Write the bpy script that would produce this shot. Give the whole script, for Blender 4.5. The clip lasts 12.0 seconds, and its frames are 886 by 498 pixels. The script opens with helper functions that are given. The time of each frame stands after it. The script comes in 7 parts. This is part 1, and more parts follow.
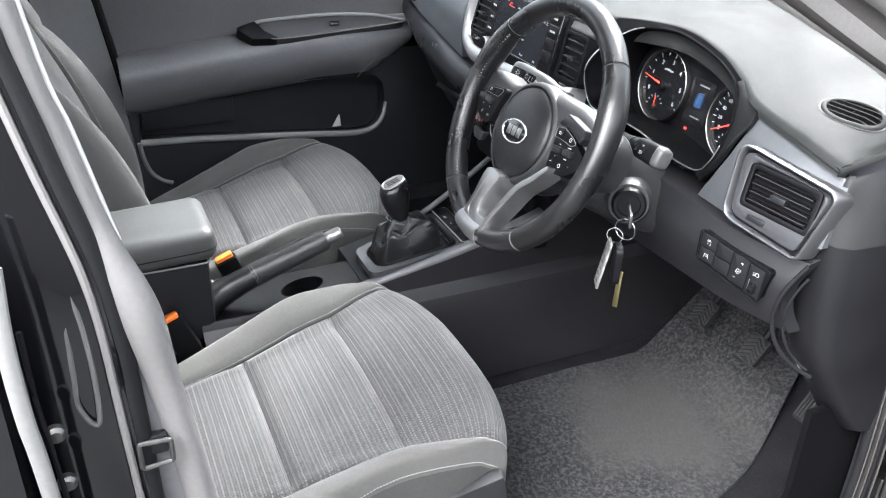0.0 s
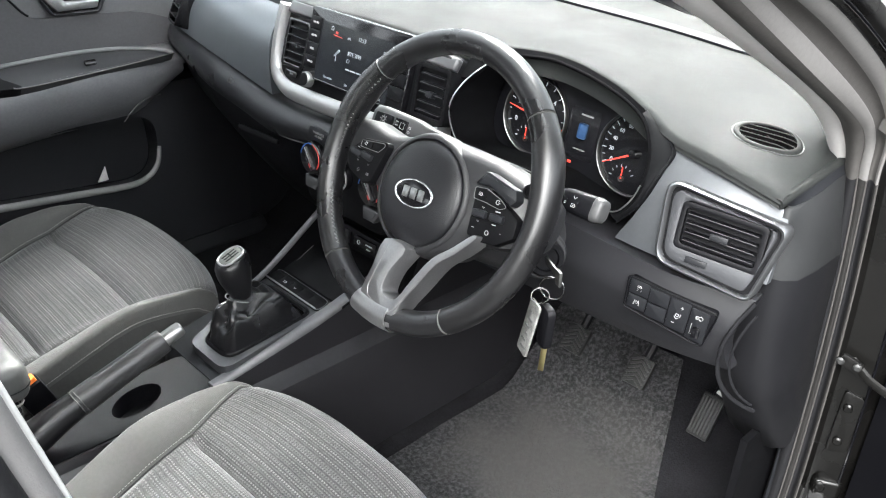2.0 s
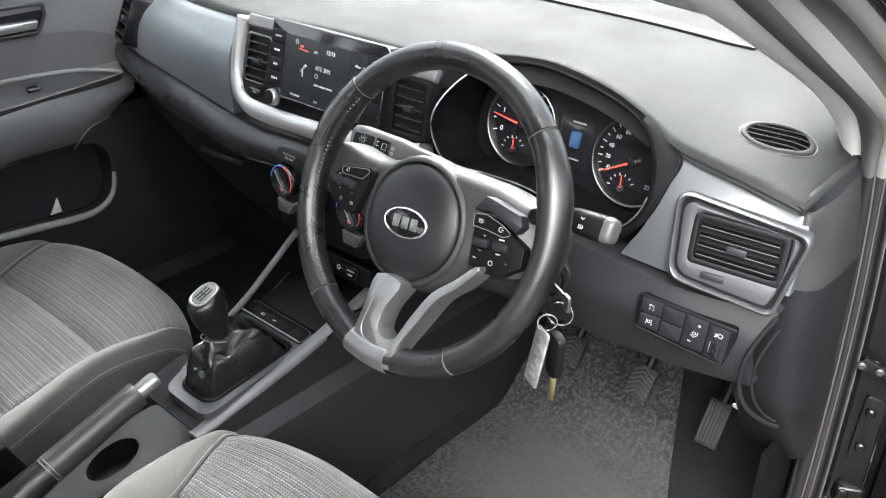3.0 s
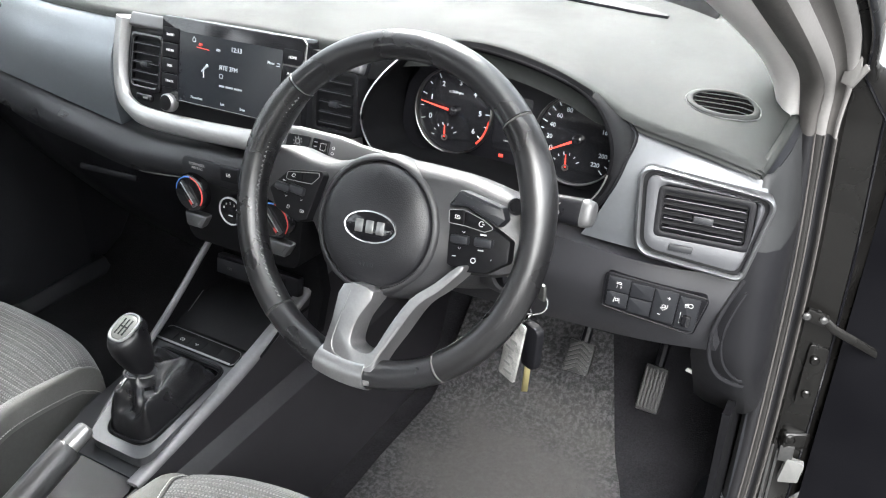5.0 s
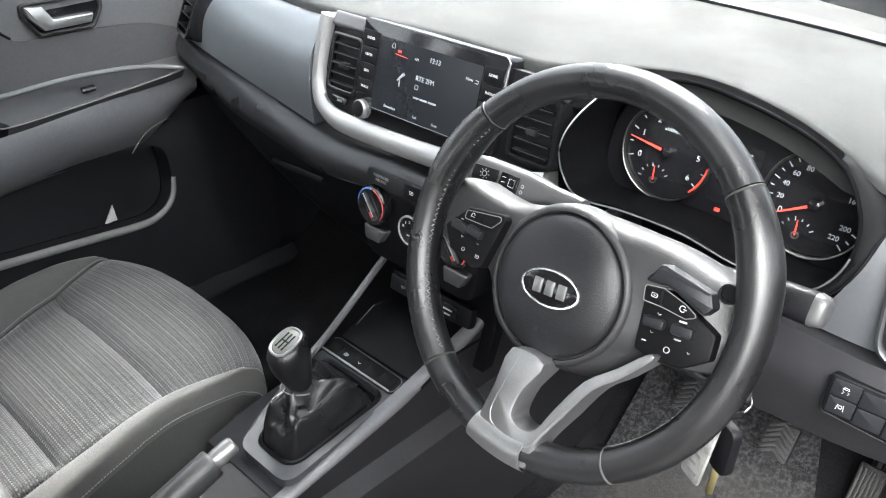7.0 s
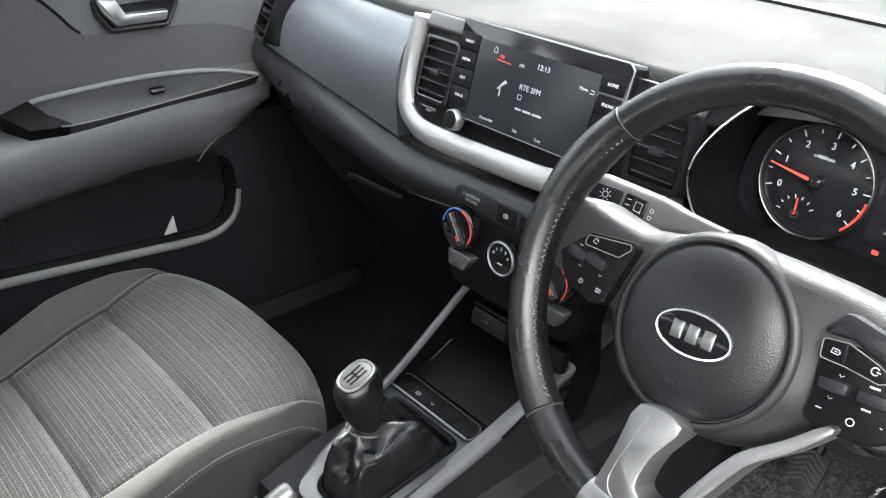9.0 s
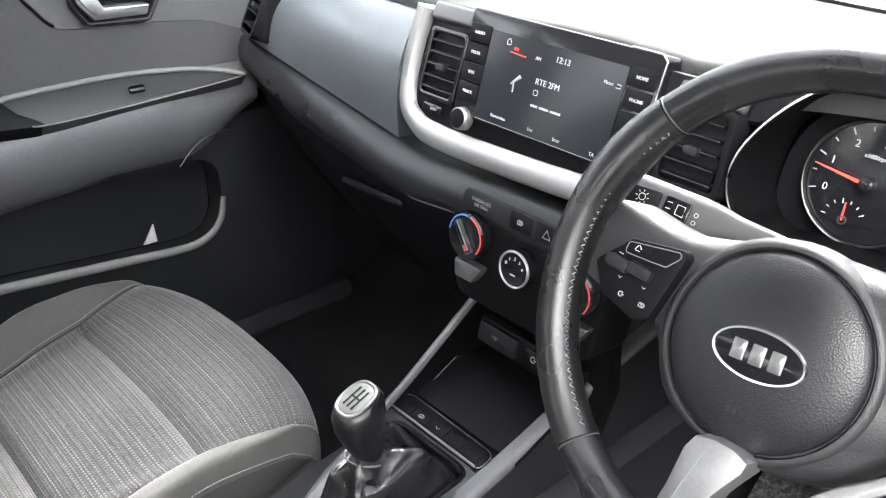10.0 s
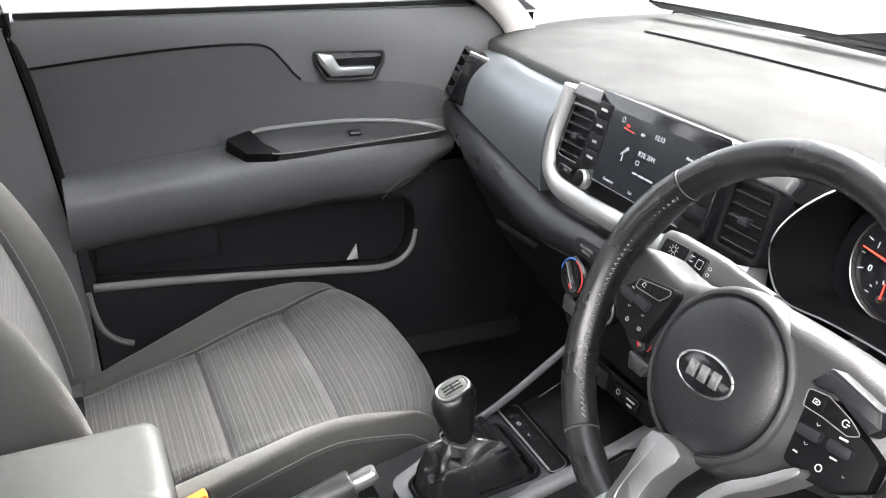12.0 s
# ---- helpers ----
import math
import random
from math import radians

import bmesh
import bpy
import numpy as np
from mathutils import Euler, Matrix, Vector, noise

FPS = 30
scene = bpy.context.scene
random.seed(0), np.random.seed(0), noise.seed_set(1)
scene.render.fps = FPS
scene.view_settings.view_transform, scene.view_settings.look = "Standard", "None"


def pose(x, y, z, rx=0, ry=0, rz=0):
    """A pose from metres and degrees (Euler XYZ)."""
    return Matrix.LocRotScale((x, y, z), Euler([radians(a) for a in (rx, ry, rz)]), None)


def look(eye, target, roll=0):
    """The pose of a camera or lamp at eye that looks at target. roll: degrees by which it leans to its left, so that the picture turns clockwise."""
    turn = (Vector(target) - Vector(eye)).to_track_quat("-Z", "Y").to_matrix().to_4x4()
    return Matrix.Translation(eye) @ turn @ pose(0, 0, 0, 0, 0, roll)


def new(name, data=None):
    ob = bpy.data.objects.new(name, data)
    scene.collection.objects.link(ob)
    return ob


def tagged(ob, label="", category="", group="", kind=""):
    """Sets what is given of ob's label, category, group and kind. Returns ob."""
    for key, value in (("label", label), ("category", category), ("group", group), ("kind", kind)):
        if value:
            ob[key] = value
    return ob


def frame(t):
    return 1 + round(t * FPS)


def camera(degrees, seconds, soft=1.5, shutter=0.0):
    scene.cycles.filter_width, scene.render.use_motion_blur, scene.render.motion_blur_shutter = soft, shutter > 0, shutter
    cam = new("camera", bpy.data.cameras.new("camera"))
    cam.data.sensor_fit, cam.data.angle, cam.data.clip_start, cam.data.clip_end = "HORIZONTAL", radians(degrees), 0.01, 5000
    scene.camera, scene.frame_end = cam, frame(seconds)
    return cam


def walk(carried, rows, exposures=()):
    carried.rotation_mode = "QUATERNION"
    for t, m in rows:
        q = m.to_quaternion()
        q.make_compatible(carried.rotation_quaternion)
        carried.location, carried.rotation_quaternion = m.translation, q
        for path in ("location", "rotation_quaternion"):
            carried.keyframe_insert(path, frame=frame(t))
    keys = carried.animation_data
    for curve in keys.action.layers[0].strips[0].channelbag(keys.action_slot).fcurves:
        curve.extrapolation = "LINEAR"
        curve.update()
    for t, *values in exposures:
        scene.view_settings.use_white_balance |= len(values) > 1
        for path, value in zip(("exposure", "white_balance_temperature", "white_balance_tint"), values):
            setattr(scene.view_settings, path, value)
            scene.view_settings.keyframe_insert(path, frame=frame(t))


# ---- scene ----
from mathutils.bvhtree import BVHTree

cam = camera(54.6, 12.0, soft=1.1)
PATH = [
    (0, (1.336, -0.551, 1.368), (-0.264, 0.178, 0.415), 1.4),
    (0.5, (1.272, -0.554, 1.368), (-0.32, 0.201, 0.422), -0.5),
    (1, (1.158, -0.601, 1.376), (-0.298, 0.391, 0.429), 1.8),
    (1.5, (1.07, -0.644, 1.38), (-0.243, 0.531, 0.434), 2.6),
    (2, (1.027, -0.631, 1.372), (-0.205, 0.627, 0.424), 2.8),
    (2.5, (0.984, -0.586, 1.373), (-0.217, 0.696, 0.417), 1.9),
    (3, (0.933, -0.594, 1.373), (-0.223, 0.721, 0.407), 0.5),
    (3.5, (0.879, -0.64, 1.385), (-0.111, 0.794, 0.404), -0.3),
    (5.5, (0.77, -0.612, 1.357), (-0.073, 0.902, 0.359), 0.2),
    (6, (0.746, -0.585, 1.36), (-0.184, 0.871, 0.354), 0.4),
    (6.5, (0.736, -0.562, 1.359), (-0.314, 0.806, 0.347), 0.6),
    (7, (0.726, -0.515, 1.362), (-0.47, 0.718, 0.339), 0.0),
    (7.5, (0.718, -0.486, 1.357), (-0.569, 0.649, 0.331), 0.1),
    (9.5, (0.58, -0.468, 1.268), (-0.725, 0.725, 0.334), 1.8),
    (10, (0.544, -0.448, 1.247), (-0.744, 0.77, 0.321), 2.1),
    (10.5, (0.501, -0.439, 1.221), (-0.781, 0.799, 0.313), 2.2),
    (11, (0.535, -0.436, 1.231), (-0.756, 0.805, 0.342), 2.3),
    (11.5, (0.67, -0.454, 1.269), (-0.794, 0.617, 0.427), 1.3),
    (12, (0.794, -0.437, 1.305), (-0.862, 0.34, 0.495), 2.3),
]
walk(cam, [(t, look(eye, target, roll)) for t, eye, target, roll in PATH], [(0, 3.15, 6170, 10), (0.5, 3.25, 6200, 9), (1, 3.19, 6250, 8), (2.5, 2.97, 6330, 7), (3.5, 3.22, 6330, 7), (5.5, 3.30, 6350, 8), (6, 3.40, 6350, 8), (6.5, 3.40, 6350, 8), (7.5, 3.18, 6350, 8), (9.5, 3.18, 6400, 9), (10, 3.58, 6430, 10), (10.5, 3.82, 6450, 10), (11, 3.84, 6480, 10), (11.5, 3.62, 6500, 10), (12, 3.30, 6550, 11)])

# ---- light ----
world = bpy.data.worlds.new("world")
scene.world = world
world.use_nodes = True
wn, wl = world.node_tree.nodes, world.node_tree.links
wn.clear()
sky = wn.new("ShaderNodeTexSky")
sky.sky_type = "NISHITA"
sky.sun_disc = False
sky.sun_elevation, sky.sun_rotation = radians(48), radians(150)
sky.air_density, sky.dust_density, sky.ozone_density = 1.0, 6.0, 1.0
sat = wn.new("ShaderNodeHueSaturation")
sat.inputs["Saturation"].default_value = 0.18
bg = wn.new("ShaderNodeBackground")
bg.inputs["Strength"].default_value = 0.15
wo = wn.new("ShaderNodeOutputWorld")
wl.new(sky.outputs[0], sat.inputs["Color"])
wl.new(sat.outputs[0], bg.inputs["Color"])
wl.new(bg.outputs[0], wo.inputs[0])
sun = new("sun", bpy.data.lights.new("sun", "SUN"))
sun.data.energy, sun.data.angle, sun.data.color = 1.5, radians(25), (1.0, 0.97, 0.93)
# the sky's sun stands ahead and to the left of the car
sun.matrix_world = look((0, 0, 8), (0.5 * 3, -0.866 * 3, 8 - 3 * math.tan(radians(48))))

# ---- materials ----


def mat(name, color, rough=0.5, metal=0.0, var=0.12, vscale=9.0, bump=0.0, bscale=400.0, kind="noise", spec=0.5, emit=0.0, rvar=0.08, coat=0.0, sheen=0.0):
    """A surface with two scales of variation in colour, one in gloss, and a fine relief."""
    m = bpy.data.materials.new(name)
    m.use_nodes = True
    n, l = m.node_tree.nodes, m.node_tree.links
    b = n["Principled BSDF"]
    b.inputs["Metallic"].default_value = metal
    b.inputs["Specular IOR Level"].default_value = spec
    b.inputs["Coat Weight"].default_value = coat
    b.inputs["Sheen Weight"].default_value = sheen
    co = n.new("ShaderNodeTexCoord")
    a = n.new("ShaderNodeTexNoise")
    a.inputs["Scale"].default_value, a.inputs["Detail"].default_value = vscale, 6
    f = n.new("ShaderNodeTexNoise")
    f.inputs["Scale"].default_value, f.inputs["Detail"].default_value = vscale * 22, 3
    l.new(co.outputs["Object"], a.inputs["Vector"])
    l.new(co.outputs["Object"], f.inputs["Vector"])
    add = n.new("ShaderNodeMath")
    add.operation = "ADD"
    l.new(a.outputs["Fac"], add.inputs[0])
    l.new(f.outputs["Fac"], add.inputs[1])
    mr = n.new("ShaderNodeMapRange")
    mr.inputs["From Min"].default_value, mr.inputs["From Max"].default_value = 0.6, 1.4
    mr.inputs["To Min"].default_value, mr.inputs["To Max"].default_value = 1 - var, 1 + var
    l.new(add.outputs[0], mr.inputs["Value"])
    mul = n.new("ShaderNodeVectorMath")
    mul.operation = "SCALE"
    mul.inputs[0].default_value = color
    l.new(mr.outputs[0], mul.inputs["Scale"])
    l.new(mul.outputs[0], b.inputs["Base Color"])
    r = n.new("ShaderNodeMapRange")
    r.inputs["From Min"].default_value, r.inputs["From Max"].default_value = 0.3, 0.7
    r.inputs["To Min"].default_value, r.inputs["To Max"].default_value = max(0.03, rough - rvar), min(1, rough + rvar)
    l.new(a.outputs["Fac"], r.inputs["Value"])
    l.new(r.outputs[0], b.inputs["Roughness"])
    if bump:
        if kind == "cells":
            t = n.new("ShaderNodeTexVoronoi")
            out = t.outputs["Distance"]
        else:
            t = n.new("ShaderNodeTexNoise")
            t.inputs["Detail"].default_value = 3
            out = t.outputs["Fac"]
        t.inputs["Scale"].default_value = bscale
        l.new(co.outputs["Object"], t.inputs["Vector"])
        bp = n.new("ShaderNodeBump")
        bp.inputs["Strength"].default_value, bp.inputs["Distance"].default_value = bump, 0.001
        l.new(out, bp.inputs["Height"])
        l.new(bp.outputs[0], b.inputs["Normal"])
    if emit:
        b.inputs["Emission Color"].default_value = (*color, 1)
        b.inputs["Emission Strength"].default_value = emit
    return m


def glass_mat(name, tint, rough=0.0):
    m = bpy.data.materials.new(name)
    m.use_nodes = True
    b = m.node_tree.nodes["Principled BSDF"]
    b.inputs["Base Color"].default_value = (*tint, 1)
    b.inputs["Roughness"].default_value = rough
    b.inputs["Transmission Weight"].default_value = 1.0
    b.inputs["IOR"].default_value = 1.01
    return m


def rib_mat(name, dark, light, pitch):
    """Woven seat cloth: dotted pale stitch lines across the seat, some single and some in close groups, on a grey ground."""
    m = bpy.data.materials.new(name)
    m.use_nodes = True
    n, l = m.node_tree.nodes, m.node_tree.links
    b = n["Principled BSDF"]
    b.inputs["Roughness"].default_value = 0.88
    b.inputs["Sheen Weight"].default_value = 0.2

    def op(kind, a, c=None, d=None):
        k = n.new("ShaderNodeMath")
        k.operation = kind
        for i, v in enumerate((a, c, d)):
            if v is None:
                continue
            if isinstance(v, (int, float)):
                k.inputs[i].default_value = v
            else:
                l.new(v, k.inputs[i])
        return k.outputs[0]

    co = n.new("ShaderNodeTexCoord")
    sep = n.new("ShaderNodeSeparateXYZ")
    l.new(co.outputs["UV"], sep.inputs[0])
    wob = n.new("ShaderNodeTexNoise")
    wob.inputs["Scale"].default_value = 30
    l.new(co.outputs["Object"], wob.inputs["Vector"])
    along = op("ADD", sep.outputs["Y"], op("MULTIPLY", wob.outputs["Fac"], 0.0012))
    rep = op("FRACT", op("DIVIDE", along, pitch))
    ramp = n.new("ShaderNodeValToRGB")
    ramp.color_ramp.interpolation = "CONSTANT"
    el = ramp.color_ramp.elements
    el[0].position, el[0].color = 0.0, (1, 1, 1, 1)
    el[1].position, el[1].color = 0.024, (0.0, 0.0, 0.0, 1)
    lines = ((0.085, 0.55), (0.135, 0.9), (0.215, 0.5), (0.262, 0.45), (0.335, 1.0), (0.398, 0.55), (0.462, 0.85), (0.505, 0.6), (0.590, 1.0), (0.668, 0.5), (0.712, 0.9), (0.790, 0.55), (0.842, 0.85), (0.925, 0.5))
    for p, v in [k for p, v in lines for k in ((p, v), (p + 0.023, 0))]:
        q = el.new(p)
        q.color = (v, v, v, 1)
    l.new(rep, ramp.inputs[0])
    dots = op("MINIMUM", op("MAXIMUM", op("MULTIPLY_ADD", op("SINE", op("MULTIPLY", sep.outputs["X"], 2 * math.pi / 0.0046)), 1.9, 0.35), 0.0), 1.0)
    thread = op("SINE", op("MULTIPLY", along, 2 * math.pi / 0.0036))
    ns = n.new("ShaderNodeTexNoise")
    ns.inputs["Scale"].default_value, ns.inputs["Detail"].default_value = 260, 4
    l.new(co.outputs["Object"], ns.inputs["Vector"])
    big = n.new("ShaderNodeTexNoise")
    big.inputs["Scale"].default_value, big.inputs["Detail"].default_value = 8, 5
    l.new(co.outputs["Object"], big.inputs["Vector"])
    stitch = op("MULTIPLY", ramp.outputs["Color"], dots)
    base = op("ADD", op("MULTIPLY", ns.outputs["Fac"], 0.62), op("MULTIPLY", big.outputs["Fac"], 0.30))
    allv = op("ADD", op("MULTIPLY_ADD", stitch, 0.64, op("SUBTRACT", base, 0.28)), op("MULTIPLY", op("MULTIPLY", thread, op("SINE", op("MULTIPLY", sep.outputs["X"], 2 * math.pi / 0.0034))), 0.10))
    mix = n.new("ShaderNodeMix")
    mix.data_type = "RGBA"
    mix.inputs[6].default_value, mix.inputs[7].default_value = (*dark, 1), (*light, 1)
    l.new(allv, mix.inputs[0])
    l.new(mix.outputs[2], b.inputs["Base Color"])
    bp = n.new("ShaderNodeBump")
    bp.inputs["Strength"].default_value, bp.inputs["Distance"].default_value = 0.45, 0.0010
    l.new(op("ADD", stitch, op("MULTIPLY", thread, 0.4)), bp.inputs["Height"])
    l.new(bp.outputs[0], b.inputs["Normal"])
    return m


DASH = mat("dash_grain_plastic", (0.0165, 0.0176, 0.0172), 0.70, bump=0.16, bscale=1300, kind="cells", var=0.14, spec=0.145)
DARK = mat("dark_plastic", (0.0095, 0.010, 0.0118), 0.46, bump=0.10, bscale=1300, kind="cells", var=0.15, spec=0.28)
MID = mat("charcoal_plastic", (0.0155, 0.0155, 0.0176), 0.44, bump=0.10, bscale=1300, kind="cells", var=0.12, spec=0.42)
DOORP = mat("charcoal_door_plastic", (0.105, 0.105, 0.110), 0.5, bump=0.12, bscale=1200, kind="cells", var=0.12)
GAITER = mat("soft_black_leather", (0.007, 0.007, 0.008), 0.27, bump=0.10, bscale=1000, kind="cells", var=0.25)
GLOVE = mat("smooth_black_leather", (0.005, 0.005, 0.006), 0.33, bump=0.2, bscale=700, var=0.2)
CONSOLEP = mat("pale_satin_console", (0.105, 0.104, 0.110), 0.40, metal=0.25, var=0.14, bump=0.2, bscale=1200)
CONSOLE = mat("satin_console_grey", (0.042, 0.043, 0.047), 0.42, metal=0.25, var=0.10, bump=0.2, bscale=1200)
INSERT = mat("dark_door_cloth", (0.070, 0.069, 0.074), 0.75, bump=0.3, bscale=900, var=0.14)
JAMB = mat("dusty_black_paint", (0.0036, 0.0034, 0.0032), 0.28, var=0.55, vscale=14, spec=0.3)
SILVERD = mat("dull_silver", (0.30, 0.30, 0.30), 0.35, metal=0.9, var=0.05)
BLACK = mat("black_plastic", (0.003, 0.003, 0.004), 0.5, var=0.2, bump=0.2, bscale=700, spec=0.16)
GLOSS = mat("gloss_black", (0.006, 0.006, 0.007), 0.12, var=0.2, rvar=0.04)
BANDM = mat("sheeny_charcoal_plastic", (0.0095, 0.0097, 0.0110), 0.34, bump=0.10, bscale=1300, kind="cells", var=0.15, spec=0.36)
CHEEKM = mat("shade_dark_cheek", (0.0055, 0.0056, 0.0062), 0.6, bump=0.10, bscale=1300, kind="cells", var=0.15, spec=0.06)
WELLM = mat("painted_well_shade", (0.0010, 0.0010, 0.0011), 0.9, var=0.1, spec=0.01)
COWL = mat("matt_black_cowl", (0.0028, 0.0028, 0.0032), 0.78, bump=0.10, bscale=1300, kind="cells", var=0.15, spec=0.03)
PANEL = mat("satin_grey_panel", (0.110, 0.120, 0.131), 0.36, metal=0.55, var=0.06, bump=0.06, bscale=1500)
SILVER = mat("satin_silver", (0.42, 0.42, 0.42), 0.44, metal=0.9, var=0.04)
SPOKE = mat("brushed_silver", (0.36, 0.36, 0.365), 0.40, metal=0.95, var=0.10, vscale=18, rvar=0.10)
CHROME = mat("chrome", (0.8, 0.8, 0.8), 0.12, metal=1.0, var=0.03)
LEATHERW = mat("worn_shiny_leather", (0.0062, 0.0061, 0.0066), 0.31, bump=0.12, bscale=1100, kind="cells", var=0.3, vscale=14, rvar=0.10, spec=0.62)
LEATHER = mat("black_leather", (0.010, 0.010, 0.011), 0.30, bump=0.09, bscale=1100, kind="cells", var=0.3, vscale=14, rvar=0.08, spec=0.5)
STITCH = mat("grey_stitch", (0.17, 0.17, 0.166), 0.8)
CLOTH = mat("grey_cloth", (0.057, 0.056, 0.053), 0.88, bump=0.5, bscale=900, var=0.14, sheen=0.15)
ENDCAP = mat("grey_end_cap", (0.050, 0.050, 0.051), 0.42, var=0.08)
BROW = mat("satin_grey_brow", (0.06, 0.06, 0.063), 0.40, metal=0.3, var=0.08)
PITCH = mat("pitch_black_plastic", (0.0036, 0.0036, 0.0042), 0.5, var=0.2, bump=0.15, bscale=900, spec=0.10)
POINTM = mat("dark_pointer", (0.03, 0.03, 0.032), 0.3, var=0.08)
LEDGE = mat("lighter_grey_ledge", (0.017, 0.0165, 0.0185), 0.42, var=0.2, bump=0.1, bscale=1200, kind="cells", spec=0.4)
PEDAL = mat("worn_pedal_rubber", (0.010, 0.010, 0.010), 0.6, bump=0.3, bscale=300, var=0.3, spec=0.3)
PEDALW = mat("worn_pedal_ridge", (0.019, 0.019, 0.0186), 0.55, var=0.4, vscale=40, spec=0.4)
SLATEDGE = mat("grey_slat_edge", (0.030, 0.030, 0.031), 0.4, var=0.2)
SHROUD = mat("charcoal_shroud", (0.026, 0.026, 0.028), 0.45, bump=0.10, bscale=1300, kind="cells", var=0.14, spec=0.42)
DULLST = mat("dull_dusty_steel", (0.05, 0.05, 0.05), 0.5, metal=0.7, var=0.3)
# fascia panel material again, darker to stand for weaker light on the driver's side
PANELD = mat("dimmed_satin_panel", (0.072, 0.076, 0.082), 0.46, metal=0.3, var=0.08, bump=0.06, bscale=1500)
SIDEM = mat("charcoal_console_side", (0.011, 0.0105, 0.0122), 0.46, bump=0.10, bscale=1300, kind="cells", var=0.15, spec=0.36)
SEAMT = mat("dull_seam", (0.075, 0.075, 0.073), 0.6)
RIB = rib_mat("ribbed_cloth", (0.015, 0.0148, 0.0155), (0.128, 0.125, 0.124), 0.098)
CARPET = mat("dark_carpet", (0.010, 0.0098, 0.011), 0.95, bump=1.0, bscale=420, var=0.6, vscale=14, spec=0.03)
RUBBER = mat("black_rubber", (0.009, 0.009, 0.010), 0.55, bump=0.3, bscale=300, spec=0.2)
PAINT = mat("black_paint", (0.004, 0.004, 0.005), 0.10, var=0.1, rvar=0.03, coat=0.2)
HEADLINER = mat("pale_grey_headliner", (0.42, 0.42, 0.41), 0.9, bump=0.4, bscale=600)
TRIMGREY = mat("grey_pillar_trim", (0.46, 0.445, 0.438), 0.6, bump=0.3, bscale=700, var=0.06)
SEAL = mat("grey_seal", (0.055, 0.053, 0.051), 0.7, bump=0.3, bscale=500, var=0.15)
LIPR = mat("painted_rim_highlight", (0.075, 0.074, 0.072), 0.55, bump=0.2, bscale=500, var=0.15, spec=0.3)
ORANGE = mat("orange_plastic", (0.85, 0.20, 0.03), 0.45)
WHITE = mat("white_marking", (0.36, 0.36, 0.355), 0.6)
LIT = mat("lit_white", (0.24, 0.255, 0.27), 0.6, emit=0.03)
RED = mat("lit_red", (0.60, 0.04, 0.025), 0.5, emit=0.06)
BLUE = mat("lit_blue", (0.012, 0.035, 0.085), 0.5, emit=0.012)
REDP = mat("red_marking", (0.50, 0.04, 0.035), 0.6)
BLUEP = mat("blue_marking", (0.04, 0.13, 0.42), 0.6)
SCREEN = mat("screen_glass", (0.010, 0.011, 0.013), 0.14, emit=0.04, var=0.05, rvar=0.03, spec=0.3)
STEEL = mat("bare_steel", (0.14, 0.14, 0.135), 0.42, metal=1.0, var=0.3)
ASPHALT = mat("grey_concrete", (0.07, 0.07, 0.069), 0.9, bump=1.0, bscale=120, var=0.3)
RENDERW = mat("grey_wall_render", (0.15, 0.147, 0.142), 0.9, bump=0.6, bscale=60, var=0.2, vscale=2.5)
PALE = mat("pale_insert", (0.100, 0.100, 0.095), 0.40, metal=0.4, var=0.2, vscale=60)
VINYL = mat("grey_vinyl", (0.044, 0.045, 0.044), 0.50, bump=0.12, bscale=1100, kind="cells", var=0.12)
SEALD = mat("dark_grey_seal", (0.050, 0.047, 0.045), 0.6, bump=0.2, bscale=500, var=0.15, spec=0.3)
# darker copy of the flange colour, for the shaded lower seal bands
SEALL = mat("shaded_black_seal", (0.018, 0.0173, 0.0168), 0.55, bump=0.2, bscale=500, var=0.3, vscale=20, spec=0.25)
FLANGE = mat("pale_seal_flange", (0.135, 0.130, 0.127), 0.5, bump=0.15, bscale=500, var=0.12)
PALETRIM = mat("pale_pillar_trim", (0.125, 0.121, 0.119), 0.6, bump=0.25, bscale=600, var=0.08)
WHITETRIM = mat("white_trim_edge", (0.40, 0.40, 0.39), 0.5, var=0.05)
DIM = mat("dim_marking", (0.12, 0.12, 0.12), 0.6)
HUBM = mat("grained_hub_plastic", (0.015, 0.015, 0.0165), 0.50, bump=0.16, bscale=900, kind="cells", var=0.15, spec=0.45)
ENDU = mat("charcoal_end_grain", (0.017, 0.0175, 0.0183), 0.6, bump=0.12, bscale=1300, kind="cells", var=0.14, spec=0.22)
ENDM = mat("shaded_end_plastic", (0.0085, 0.0085, 0.0098), 0.5, bump=0.10, bscale=1300, kind="cells", var=0.15, spec=0.22)
COVERM = mat("soft_grained_cover", (0.0095, 0.0095, 0.011), 0.40, bump=0.22, bscale=800, kind="cells", var=0.25, vscale=14, spec=0.36)
LIPM = mat("worn_pocket_edge", (0.165, 0.163, 0.160), 0.55, bump=0.2, bscale=700, var=0.14)
VENTTRIM = mat("satin_grey_metal", (0.15, 0.153, 0.158), 0.36, metal=0.8, var=0.06)
GLASS = glass_mat("window_glass", (0.93, 0.96, 0.95))

# ---- building helpers ----


def thing(name, at, label, category, group="", kind=""):
    return tagged(place(new(name), Matrix.Translation(at)), label, category, group, kind)


def place(ob, m):
    ob.matrix_world = m
    return ob


